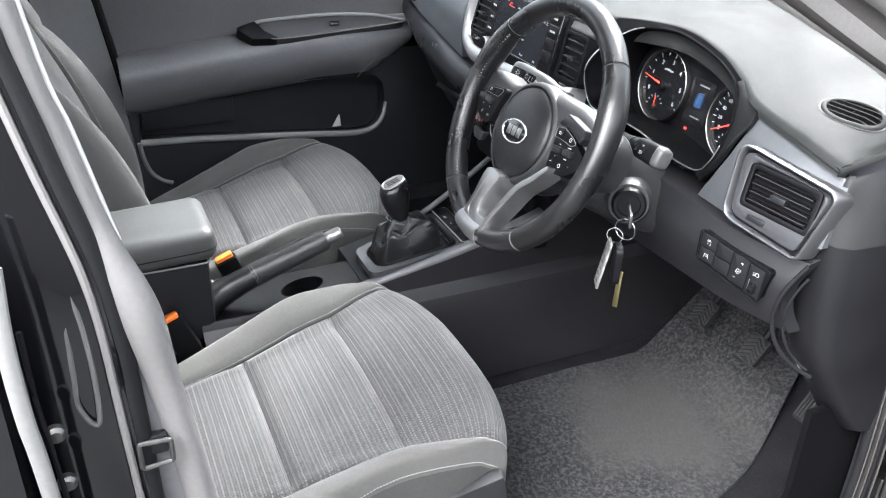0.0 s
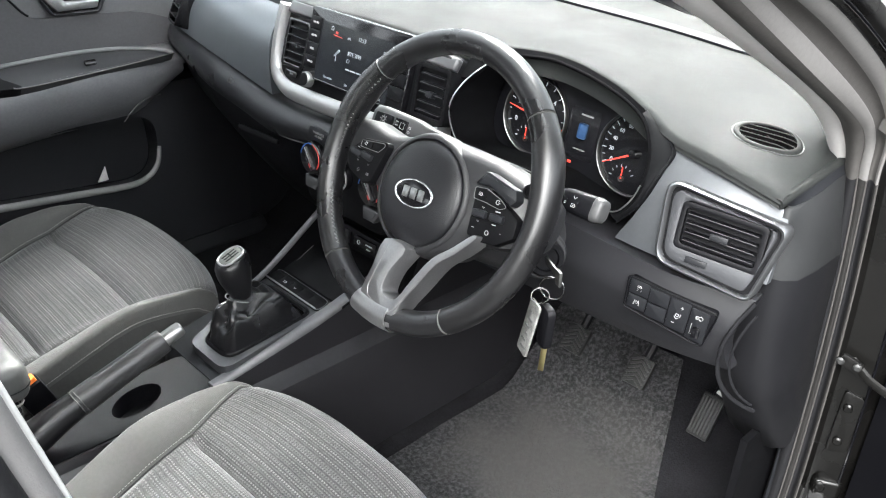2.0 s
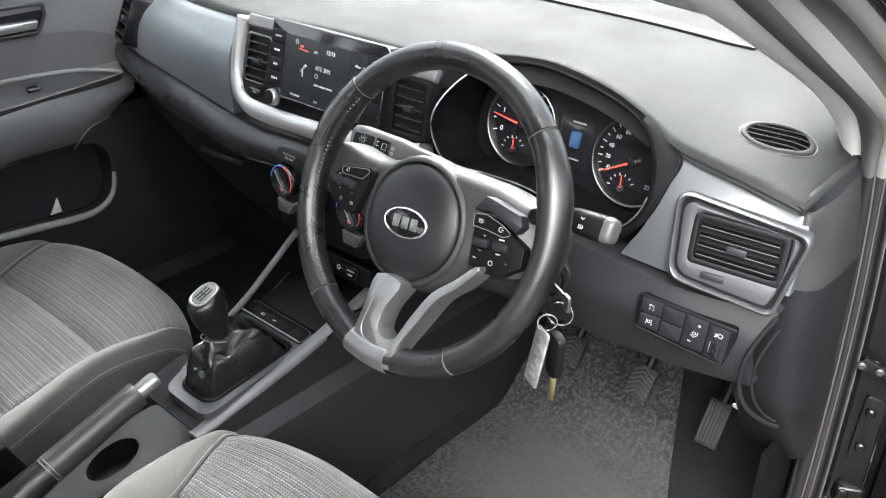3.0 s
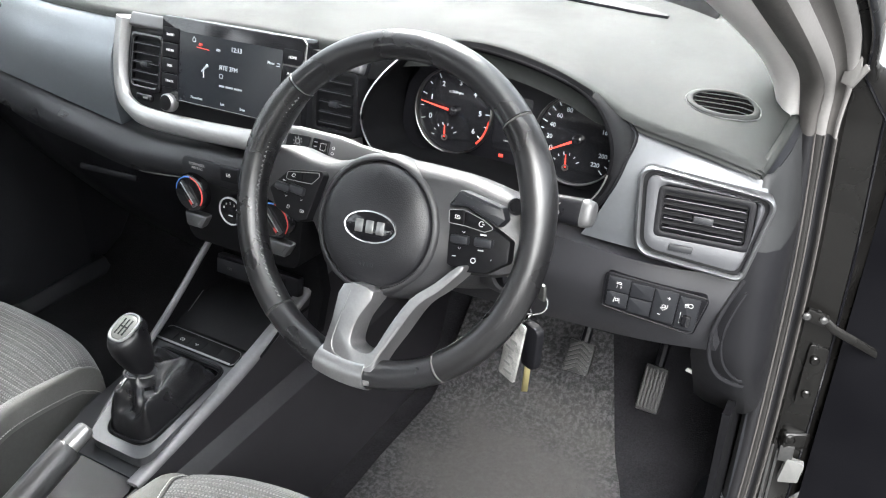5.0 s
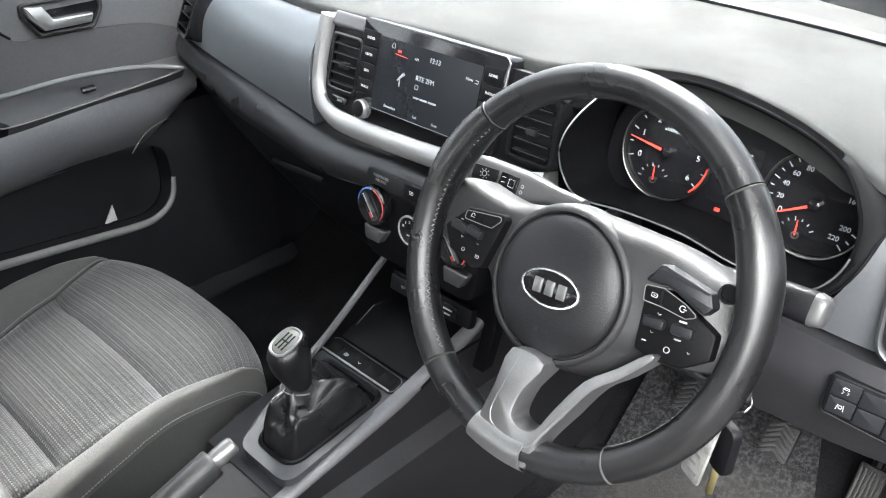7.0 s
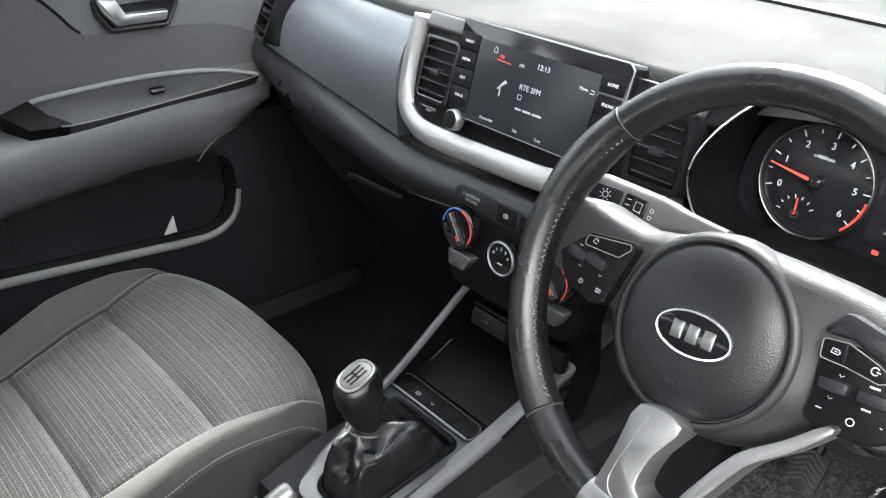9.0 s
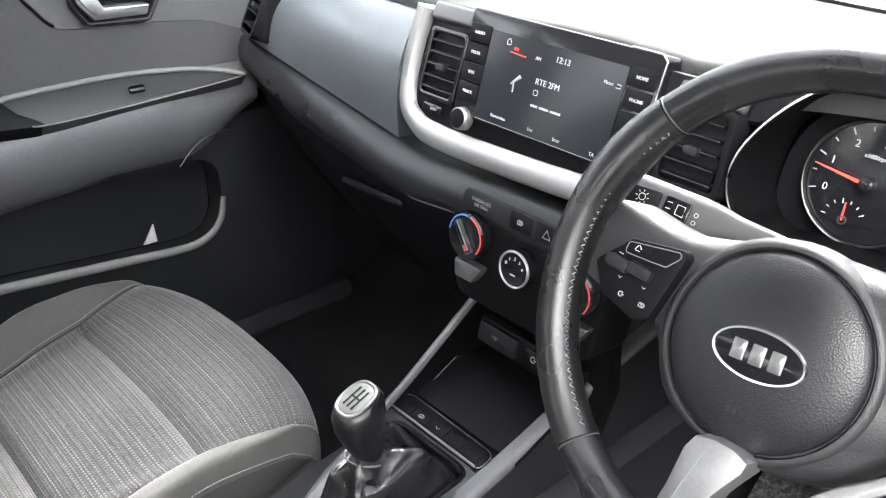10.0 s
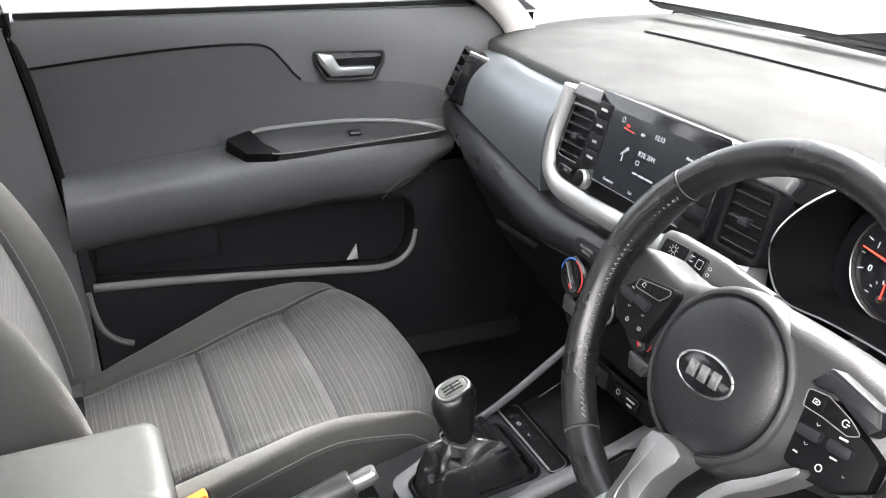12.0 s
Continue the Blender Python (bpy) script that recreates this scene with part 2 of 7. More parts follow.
def finish(name, bm, material, sharp=38):
    bmesh.ops.recalc_face_normals(bm, faces=bm.faces)
    lim = radians(sharp)
    for f in bm.faces:
        f.smooth = True
    for e in bm.edges:
        if len(e.link_faces) == 2 and e.calc_face_angle(0) > lim:
            e.smooth = False
    me = bpy.data.meshes.new(name)
    bm.to_mesh(me)
    bm.free()
    me.materials.append(material)
    return me


def part(name, bm, material, parent, label="", sharp=38):
    """One mesh, given in world metres, under a thing or a part."""
    ob = new(name, finish(name, bm, material, sharp))
    if parent is not None:
        up = Matrix.Identity(4)
        o = parent
        while o is not None:
            up = o.matrix_basis @ up if o is parent else o.matrix_basis @ up
            o = o.parent
        ob.parent = parent
        ob.matrix_basis = up.inverted()
    if label:
        tagged(ob, label)
    return ob


def V(*a):
    return Vector(a)


def F(origin, right=(1, 0, 0), up=(0, 0, 1)):
    """A frame: local x to the right, y up, z out of the face."""
    r = Vector(right).normalized()
    n = r.cross(Vector(up)).normalized()
    u = n.cross(r)
    m = Matrix((r, u, n)).transposed().to_4x4()
    m.translation = Vector(origin)
    return m


def catmull(pts, n=6, closed=False):
    pts = [Vector(p) for p in pts]
    out, k = [], len(pts)
    for i in range(k if closed else k - 1):
        p1, p2 = pts[i], pts[(i + 1) % k]
        p0 = pts[i - 1] if closed or i else p1 * 2 - p2
        p3 = pts[(i + 2) % k] if closed or i + 2 < k else p2 * 2 - p1
        for j in range(n):
            t = j / n
            out.append(0.5 * (2 * p1 + (p2 - p0) * t + (2 * p0 - 5 * p1 + 4 * p2 - p3) * t * t + (3 * p1 - p0 - 3 * p2 + p3) * t ** 3))
    if not closed:
        out.append(pts[-1])
    return out


def along_x(pts, xs):
    """Points of a smooth curve through pts, one for each x."""
    c = catmull(pts, 10)
    px, py, pz = zip(*c)
    return [V(x, float(np.interp(x, px, py)), float(np.interp(x, px, pz))) for x in xs]


def rounded(pts, r, seg=4):
    """A closed outline with its corners rounded; r is one radius or one a corner."""
    out, k = [], len(pts)
    for i in range(k):
        p, a, b = Vector(pts[i]), Vector(pts[i - 1]), Vector(pts[(i + 1) % k])
        rr = r[i] if isinstance(r, (list, tuple)) else r
        da, db = a - p, b - p
        ang = da.angle(db)
        d = min(rr / max(math.tan(ang / 2), 1e-3), da.length * 0.49, db.length * 0.49)
        s, e = p + da.normalized() * d, p + db.normalized() * d
        for j in range(seg + 1):
            t = j / seg
            out.append(s * (1 - t) ** 2 + p * 2 * t * (1 - t) + e * t * t)
    return out


def oval(rx, ry, n=32, cx=0.0, cy=0.0, power=2.0):
    out = []
    for i in range(n):
        a = 2 * math.pi * i / n
        c, s = math.cos(a), math.sin(a)
        out.append(V(cx + rx * math.copysign(abs(c) ** (2 / power), c), cy + ry * math.copysign(abs(s) ** (2 / power), s)))
    return out


def loft(bm, rings, caps=True, closed=True):
    vs = [[bm.verts.new(p) for p in ring] for ring in rings]
    k = len(vs[0])
    for a, b in zip(vs, vs[1:]):
        for i in range(k if closed else k - 1):
            j = (i + 1) % k
            bm.faces.new((a[i], a[j], b[j], b[i]))
    if caps and closed:
        bm.faces.new(vs[0][::-1])
        bm.faces.new(vs[-1])
    return bm


def plate(outline, depth, bevel, m, bm=None, back=0.0):
    """An outline in the frame m, from -back to depth along its z, its front edge eased by bevel."""
    bm = bm or bmesh.new()
    c = sum((Vector(p[:2]) for p in outline), V(0, 0)) / len(outline)

    def ring(inset, z):
        k = len(outline)
        res = []
        for i in range(k):
            p, a, b = Vector(outline[i][:2]), Vector(outline[i - 1][:2]), Vector(outline[(i + 1) % k][:2])
            t = (b - a)
            nn = V(-t.y, t.x).normalized() if t.length > 1e-9 else (c - p).normalized()
            if orient < 0:
                nn = -nn
            q = p + nn * inset
            res.append(m @ V(q.x, q.y, z))
        return res

    orient = sum(outline[i - 1][0] * outline[i][1] - outline[i][0] * outline[i - 1][1] for i in range(len(outline)))
    rings = [ring(0, -back), ring(0, depth - bevel)]
    if bevel:
        rings += [ring(bevel * 0.3, depth - bevel * 0.3), ring(bevel, depth)]
    return loft(bm, rings)


def frame_ring(outer, inner, depth, m, bm=None, back=0.0, crown=0.0):
    """A flat ring between two outlines of equal count, with its own depth."""
    bm = bm or bmesh.new()
    mid = [(Vector(a[:2]) + Vector(b[:2])) / 2 for a, b in zip(outer, inner)]
    q = lambda pts, z: [m @ V(p[0], p[1], z) for p in pts]
    rings = [q(outer, -back), q(outer, depth), q(mid, depth + crown), q(inner, depth), q(inner, -back), q(outer, -back)]
    return loft(bm, rings, caps=False)


def rbox(sx, sy, sz, bevel, m, bm=None, seg=2):
    bm = bm or bmesh.new()
    r = bmesh.ops.create_cube(bm, size=1, matrix=m @ Matrix.Diagonal((sx, sy, sz, 1)))
    if bevel:
        es = list({e for v in r["verts"] for e in v.link_edges})
        bmesh.ops.bevel(bm, geom=es, offset=bevel, segments=seg, profile=0.6, affect="EDGES")
    return bm


def lathe(profile, m, n=28, bm=None):
    """Rings of (radius, height) along the frame's z."""
    bm = bm or bmesh.new()
    rings = [[m @ V(max(r, 1e-5) * math.cos(2 * math.pi * i / n), max(r, 1e-5) * math.sin(2 * math.pi * i / n), z) for i in range(n)] for r, z in profile]
    return loft(bm, rings)


def tube(path, radius, n=10, bm=None, closed=False, flat=1.0, up=(0, 0, 1), caps=True):
    """A round or flattened bar along a path; radius is one or one a point."""
    bm = bm or bmesh.new()
    pts = [Vector(p) for p in path]
    k, rings = len(pts), []
    for i, p in enumerate(pts):
        a = pts[i - 1] if i or closed else p
        b = pts[(i + 1) % k] if i + 1 < k or closed else p
        t = (b - a).normalized()
        s = t.cross(Vector(up))
        s = s.normalized() if s.length > 1e-4 else t.cross(V(1, 0, 0)).normalized()
        w = s.cross(t)
        r = radius[i] if isinstance(radius, (list, tuple)) else radius
        rings.append([p + (s * math.cos(2 * math.pi * j / n) + w * math.sin(2 * math.pi * j / n) * flat) * r for j in range(n)])
    if closed:
        rings.append(rings[0])
        vs = [[bm.verts.new(q) for q in ring] for ring in rings[:-1]]
        for a, b in zip(vs, vs[1:] + vs[:1]):
            for j in range(n):
                bm.faces.new((a[j], a[(j + 1) % n], b[(j + 1) % n], b[j]))
        return bm
    return loft(bm, rings, caps)


def skin(rows, thick, way, bm=None):
    """A sheet through rows of points, made thick along way."""
    bm = bm or bmesh.new()
    way = Vector(way).normalized() * thick
    top = [[bm.verts.new(p) for p in row] for row in rows]
    low = [[bm.verts.new(Vector(p) + way) for p in row] for row in rows]
    a, b = len(rows), len(rows[0])
    for g, flip in ((top, False), (low, True)):
        for i in range(a - 1):
            for j in range(b - 1):
                q = (g[i][j], g[i][j + 1], g[i + 1][j + 1], g[i + 1][j])
                bm.faces.new(q[::-1] if flip else q)
    edge = [(0, j) for j in range(b)] + [(i, b - 1) for i in range(1, a)] + [(a - 1, j) for j in range(b - 2, -1, -1)] + [(i, 0) for i in range(a - 2, 0, -1)]
    for (i, j), (k, l) in zip(edge, edge[1:] + edge[:1]):
        bm.faces.new((top[i][j], low[i][j], low[k][l], top[k][l]))
    return bm


def cloth(ob, rows):
    """Cloth coordinates in metres on a sheet made by skin(): across from the middle, and along."""
    a, b = len(rows), len(rows[0])
    way = [0.0]
    for r, q in zip(rows, rows[1:]):
        way.append(way[-1] + (Vector(q[b // 2]) - Vector(r[b // 2])).length)
    mid = [(Vector(r[0]) + Vector(r[-1])) / 2 for r in rows]
    uv = ob.data.uv_layers.new(name="cloth")
    for lp in ob.data.loops:
        k = lp.vertex_index % (a * b)
        i, j = divmod(k, b)
        uv.data[lp.index].uv = (rows[i][j].x - mid[i].x, way[i])
    return ob


def lettering(name, words, size, m, material, parent, depth=0.0004, align="CENTER", bold=0.0):
    cu = bpy.data.curves.new(name, "FONT")
    cu.body, cu.size, cu.extrude, cu.offset = words, size, depth, bold
    cu.align_x, cu.align_y = align, "CENTER"
    tmp = bpy.data.objects.new(name, cu)
    me = bpy.data.meshes.new_from_object(tmp)
    bpy.data.objects.remove(tmp)
    bm = bmesh.new()
    bm.from_mesh(me)
    bmesh.ops.transform(bm, matrix=m, verts=bm.verts)
    return part(name, bm, material, parent, sharp=30)


def T(m, x, y, z=0.0, turn=0.0, s=1.0):
    return m @ Matrix.Translation((x, y, z)) @ Matrix.Rotation(radians(turn), 4, "Z") @ Matrix.Scale(s, 4)


def bar(m, x, y, w, h, z=0.0005, turn=0.0):
    q = T(m, x, y, z, turn)
    return rbox(w, h, 0.0008, 0, q)


def glyph(m, x, y, s, kind, z=0.001):
    """A small printed symbol in thin strokes, about s across."""
    bm = bmesh.new()
    q = T(m, x, y, z)
    r = s * 0.065

    def line(*pts):
        tube([q @ V(a * s, c * s, 0) for a, c in pts], r, 4, bm)

    def circle(cx, cy, k, a0=0, a1=360):
        line(*[(cx + k * math.cos(radians(a)), cy + k * math.sin(radians(a))) for a in np.linspace(a0, a1, 13)])

    if kind % 5 == 0:
        circle(-0.15, 0, 0.28)
        line((0.2, 0.2), (0.5, 0.2))
        line((0.2, 0), (0.5, 0))
        line((0.2, -0.2), (0.5, -0.2))
    elif kind % 5 == 1:
        line((-0.4, -0.3), (-0.1, 0.3), (0.15, 0.3), (0.4, -0.05))
        line((-0.3, -0.35), (0.35, -0.35))
    elif kind % 5 == 2:
        circle(0, 0, 0.34, 40, 320)
        line((0.1, 0.0), (0.45, 0.0))
    elif kind % 5 == 3:
        line((-0.35, 0.15), (0.0, -0.2), (0.35, 0.15))
    else:
        line((-0.4, -0.25), (-0.4, 0.25), (0.3, 0.25), (0.45, 0.0), (0.3, -0.25), (-0.4, -0.25))
        line((-0.15, 0.0), (0.15, 0.0))
    return bm

# ---- ground and car shell ----
bm = bmesh.new()
bmesh.ops.create_grid(bm, x_segments=8, y_segments=8, size=600)
ground = part("ground", bm, ASPHALT, None)
tagged(ground, "grey asphalt of the yard under the car", "ground", kind="structure")

# unseen wall, added to hold back low sky light on the driver's side
bm = rbox(0.25, 16.0, 2.4, 0.02, pose(5.0, 0.0, 1.2))
tagged(part("light_blocking_wall", bm, RENDERW, None), "unseen plain grey wall added to block low sky light", "wall", kind="structure")

body = thing("car_body", (0, 0, 0.2), "black painted hatchback body shell with grey trim", "car body", kind="structure")
# floor pan with the toe board that rises ahead of the pedals
xs = [-0.70, -0.10, 0.12, 0.70]
bm = skin([[V(x, y, z) for x in xs] for y, z in ((-1.7, 0.36), (-0.6, 0.36), (0.0, 0.352), (0.42, 0.352), (0.52, 0.40), (0.66, 0.56), (0.74, 0.80))], 0.03, (0, 0, -1))
part("floor_pan", bm, CARPET, body, "dark carpeted floor")
bm = skin([[V(x, 0.81, z) for x in (-0.74, 0.74)] for z in (0.3, 1.045)], 0.03, (0, 1, 0))
part("firewall", bm, BLACK, body)
# roof with the pale lining
roof = [(-1.75, 1.42), (-1.3, 1.54), (-0.7, 1.58), (-0.25, 1.545), (-0.08, 1.50)]
bm = skin([[V(x, y, z - 0.07 * (x / 0.62) ** 2 * 0.5) for x in np.linspace(-0.62, 0.62, 9)] for y, z in roof], 0.02, (0, 0, -1))
part("headliner", bm, HEADLINER, body, "pale grey fabric roof lining")
bm = skin([[V(x, y, z + 0.012 - 0.07 * (x / 0.64) ** 2 * 0.5) for x in np.linspace(-0.64, 0.64, 9)] for y, z in roof], 0.008, (0, 0, 1))
part("roof", bm, PAINT, body)
# bonnet and scuttle ahead of the screen
bm = skin([[V(x, y, z - 0.05 * (x / 0.7) ** 2) for x in np.linspace(-0.72, 0.72, 9)] for y, z in ((0.86, 1.01), (1.0, 1.02), (1.4, 0.98), (1.75, 0.86))], 0.03, (0, 0, -1))
part("bonnet", bm, PAINT, body)
bm = skin([[V(x, y, z) for x in np.linspace(-0.70, 0.70, 5)] for y, z in ((0.80, 1.035), (0.86, 1.0), (0.90, 0.99))], 0.02, (0, 0, -1))
part("scuttle_panel", bm, BLACK, body)
for s in (-1, 1):
    side = [V(s * 0.74, 0.86, 0.95), V(s * 0.78, 1.75, 0.80)]
    bm = skin([[V(s * 0.76, 0.50, z), V(s * 0.78, 1.0, z), V(s * 0.76, 1.75, z)] for z in (0.25, 0.6, 0.88, 0.97)], 0.02, (-s, 0, 0))
    part("front_wing", bm, PAINT, body)
    # sill under the door opening
    bm = rbox(0.12, 1.25, 0.14, 0.025, Matrix.Translation((s * 0.74, -0.10, 0.30)))
    part("sill", bm, PAINT, body)
    bm = skin([[V(s * x, y, z) for y in (-0.52, 0.0, 0.45)] for x, z in ((0.66, 0.36), (0.68, 0.385), (0.735, 0.385), (0.745, 0.36))], 0.006, (0, 0, -1))
    part("sill_cover", bm, DARK, body, "dark plastic kick plate")
    bm = skin([[V(s * 0.71, y, z) for y in (0.40, 0.6, 0.82)] for z in (0.34, 0.7, 0.96)], 0.012, (s, 0, 0))
    part("side_lining", bm, DARK, body)
    # rear flank with its window opening
    bm = skin([[V(s * 0.74, y, z) for y in (-0.62, -1.2, -1.75)] for z in (0.25, 0.6, 0.98)], 0.03, (-s, 0, 0))
    part("rear_flank", bm, PAINT, body)
    bm = tube(catmull([(s * 0.72, -1.72, 1.0), (s * 0.68, -1.74, 1.2), (s * 0.62, -1.70, 1.44)], 4), 0.06)
    part("c_pillar", bm, PAINT, body)
bm = skin([[V(x, y, z) for x in (-0.70, 0.70)] for y, z in ((-1.45, 0.40), (-1.6, 1.05), (-1.78, 1.07), (-1.8, 0.3))], 0.02, (0, -1, 0))
part("rear_bulkhead", bm, CARPET, body)

for sx in (-1, 1):
    for wy in (-1.30, 1.20):
        m = F((sx * 0.70, wy, 0.30), (0, 1, 0), (0, 0, 1)) if sx > 0 else F((sx * 0.70, wy, 0.30), (0, -1, 0), (0, 0, 1))
        wh = part("road_wheel", lathe([(0.0, -0.02), (0.19, -0.02), (0.20, 0.07), (0.185, 0.075), (0.17, 0.055), (0.06, 0.05), (0.04, 0.06), (0, 0.06)], m, 36), SILVERD, body, "silver wheel with a black tyre")
        part("tyre", lathe([(0.20, -0.09), (0.27, -0.095), (0.295, -0.075), (0.300, 0.0), (0.295, 0.065), (0.27, 0.085), (0.20, 0.08)], m, 44), RUBBER, wh, "black rubber tyre")
bm = skin([[V(x * w, y, z) for x in np.linspace(-0.68, 0.68, 5)] for y, z, w in ((-1.80, 0.28, 1), (-1.86, 0.6, 1), (-1.84, 0.98, 1))], 0.02, (0, 1, 0))
part("tailgate", bm, PAINT, body, "black painted tailgate")
bm = skin([[V(x * w, y, z) for x in np.linspace(-0.62, 0.62, 5)] for y, z, w in ((-1.83, 1.0, 1), (-1.79, 1.2, 0.96), (-1.74, 1.40, 0.9))], 0.004, (0, 1, 0))
rg = part("rear_screen", bm, GLASS, body, "clear rear screen")
rg.visible_shadow = False

# windscreen, from the scuttle back to the roof
bm = skin([[V(x * w, y - 0.10 * (x / 0.7) ** 2, z) for x in np.linspace(-0.64, 0.64, 9)] for y, z, w in ((0.86, 1.03, 1.04), (0.40, 1.27, 0.98), (-0.08, 1.51, 0.90))], 0.005, (0, 0.3, 1))
screen = part("windscreen", bm, GLASS, body, "clear laminated windscreen")
screen.visible_shadow = False
bm = skin([[V(x, y - 0.10 * (x / 0.7) ** 2, z) for x in np.linspace(-0.66, 0.66, 13)] for y, z in ((0.80, 1.065), (0.77, 1.079))], 0.004, (0, 0, -1))
part("screen_border", bm, GLOSS, body, "black printed border along the windscreen's foot")

foot_line = catmull([(-0.10, 0.785, 1.052), (0.12, 0.765, 1.051), (0.25, 0.715, 1.050), (0.35, 0.688, 1.048), (0.42, 0.662, 1.045), (0.49, 0.622, 1.040), (0.54, 0.585, 1.036)], 5)
part("screen_border", skin([foot_line, [p + V(0, 0.012, 0.004) for p in foot_line], [p + V(0, 0.045, 0.016) for p in foot_line]], 0.004, (0, 0.3, -1)), COWL, body, "dark rising strip at the windscreen's foot", 50)

# A pillars: pale lining inside, then seal, flange, groove and outer lip round the door opening


def band(a, b, bulge, way, thick=0.008):
    """A strip between two curves, swollen by bulge against way."""
    way = Vector(way).normalized()
    rows = [[p.lerp(q, t) - way * bulge * math.sin(math.pi * t) for p, q in zip(a, b)] for t in (0, 0.12, 0.3, 0.5, 0.7, 0.88, 1)]
    return skin(rows, thick, way)


for s in (-1, 1):
    up = lambda pts: catmull([(s * x, y, z) for x, y, z in pts], 6)
    inn = up([(0.671, 0.396, 0.998), (0.661, 0.366, 1.043), (0.648, 0.305, 1.091), (0.625, 0.18, 1.160), (0.604, 0.02, 1.236), (0.594, -0.13, 1.308), (0.585, -0.32, 1.385), (0.570, -0.62, 1.47)])
    out = up([(0.695, 0.394, 0.986), (0.691, 0.366, 1.030), (0.688, 0.305, 1.083), (0.671, 0.18, 1.154), (0.650, 0.02, 1.244), (0.637, -0.13, 1.332), (0.625, -0.30, 1.420), (0.612, -0.62, 1.50)])
    rows = []
    for p, q in zip(inn, out):
        rows.append([p + V(-s * 0.012, 0.030, 0.012), p + V(-s * 0.003, 0.006, 0.002), p, p.lerp(q, 0.3) + V(0, -0.006, -0.002), p.lerp(q, 0.7) + V(0, -0.006, -0.002), q, q + V(s * 0.004, 0.012, 0.004)])
    part("a_pillar_lining", skin(rows, 0.006, (0, 0.8, 0.6)), TRIMGREY, body, "pale grey windscreen pillar lining", 60)
    low = [(0.728, 0.405, 0.38), (0.731, 0.405, 0.52), (0.731, 0.396, 0.70), (0.729, 0.386, 0.83), (0.724, 0.380, 0.93)]
    foot = lambda d, e=0.0: [(x + d, y + e, z) for x, y, z in low]
    c0 = up(foot(-0.024) + [(0.697, 0.376, 1.00), (0.692, 0.355, 1.045), (0.686, 0.305, 1.085), (0.669, 0.18, 1.156), (0.648, 0.02, 1.246), (0.635, -0.13, 1.334), (0.623, -0.30, 1.422), (0.610, -0.62, 1.502)])
    c1 = up(foot(-0.003) + [(0.716, 0.372, 1.00), (0.717, 0.355, 1.045), (0.714, 0.305, 1.082), (0.702, 0.18, 1.153), (0.676, 0.02, 1.250), (0.656, -0.13, 1.336), (0.646, -0.30, 1.422), (0.630, -0.62, 1.505)])
    c2 = up(foot(0.006) + [(0.727, 0.372, 1.00), (0.727, 0.357, 1.050), (0.722, 0.305, 1.097), (0.704, 0.18, 1.175), (0.684, 0.02, 1.263), (0.673, -0.13, 1.343), (0.666, -0.30, 1.423), (0.648, -0.62, 1.507)])
    c3 = up(foot(0.014) + [(0.735, 0.372, 1.00), (0.737, 0.357, 1.055), (0.730, 0.305, 1.113), (0.716, 0.18, 1.190), (0.707, 0.02, 1.264), (0.704, -0.13, 1.336), (0.694, -0.30, 1.420), (0.676, -0.62, 1.505)])
    c4 = up(foot(0.019) + [(0.740, 0.372, 1.00), (0.744, 0.357, 1.065), (0.742, 0.305, 1.127), (0.727, 0.18, 1.205), (0.716, 0.02, 1.275), (0.712, -0.13, 1.345), (0.702, -0.30, 1.428), (0.684, -0.62, 1.510)])
    way = (-s * 0.35, 0.85, 0.35)
    # above the cut sky reflections are coloured pale, below it shade is coloured dark
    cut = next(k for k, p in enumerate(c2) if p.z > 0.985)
    for a, b, e, hi, lo, nm, lab in ((c0, c1, 0.009, SEALD, RUBBER, "door_seal", "dark grey rubber door seal"), (c1, c2, 0.002, FLANGE, SEALL, "seal_flange", "flange beside the door seal, sky reflection painted pale"), (c2, c3, -0.004, SEALD, RUBBER, "pillar_groove", "dark rubber groove"), (c3, c4, 0.003, FLANGE, SEALL, "outer_lip", "outer lip of the door opening, sky reflection painted pale")):
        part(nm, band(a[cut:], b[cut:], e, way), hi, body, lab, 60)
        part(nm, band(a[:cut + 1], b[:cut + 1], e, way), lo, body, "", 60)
    for c in (c1, c2, c4):
        part("seal_line", tube([p + V(0, -0.002, 0) for p in c[:cut + 1]], 0.0012, 6), SEALD, body)
    near = lambda p: 1 - 0.78 * min(1, max(0, (p.z - 1.0) / 0.06))
    rows = [c4] + [[p + V(s * a * near(p), b * near(p), c * near(p)) for p in c4] for a, b, c in ((0.004, 0.012, 0.004), (0.022, 0.016, 0.008), (0.040, 0.020, 0.014), (0.046, 0.034, 0.018), (0.062, 0.06, 0.02), (0.078, 0.12, 0.03))]
    part("a_pillar", skin(rows, 0.01, (0, 1, 0.3)), JAMB, body, "black painted windscreen pillar and door jamb", 50)
    part("jamb_edge", tube([p + V(s * 0.042, 0.020, 0.015) * near(p) for p in c4], 0.0018, 6), PAINT, body)
    # seal brackets at the top of the jamb and the bright foot of the door opening
    bt = part("seal_bracket", plate(rounded([(-0.016, -0.030), (0.004, -0.034), (0.020, -0.002), (0.012, 0.006), (0.008, -0.004), (0.000, 0.030), (-0.014, 0.026)], 0.003), 0.004, 0.0015, F((s * 0.744, 0.346, 1.082), (s * 0.92, -0.38, 0), (0, 0.2, 1)) @ Matrix.Scale(0.72, 4)), SEAL, body, "pale clip at the end of the outer lip")

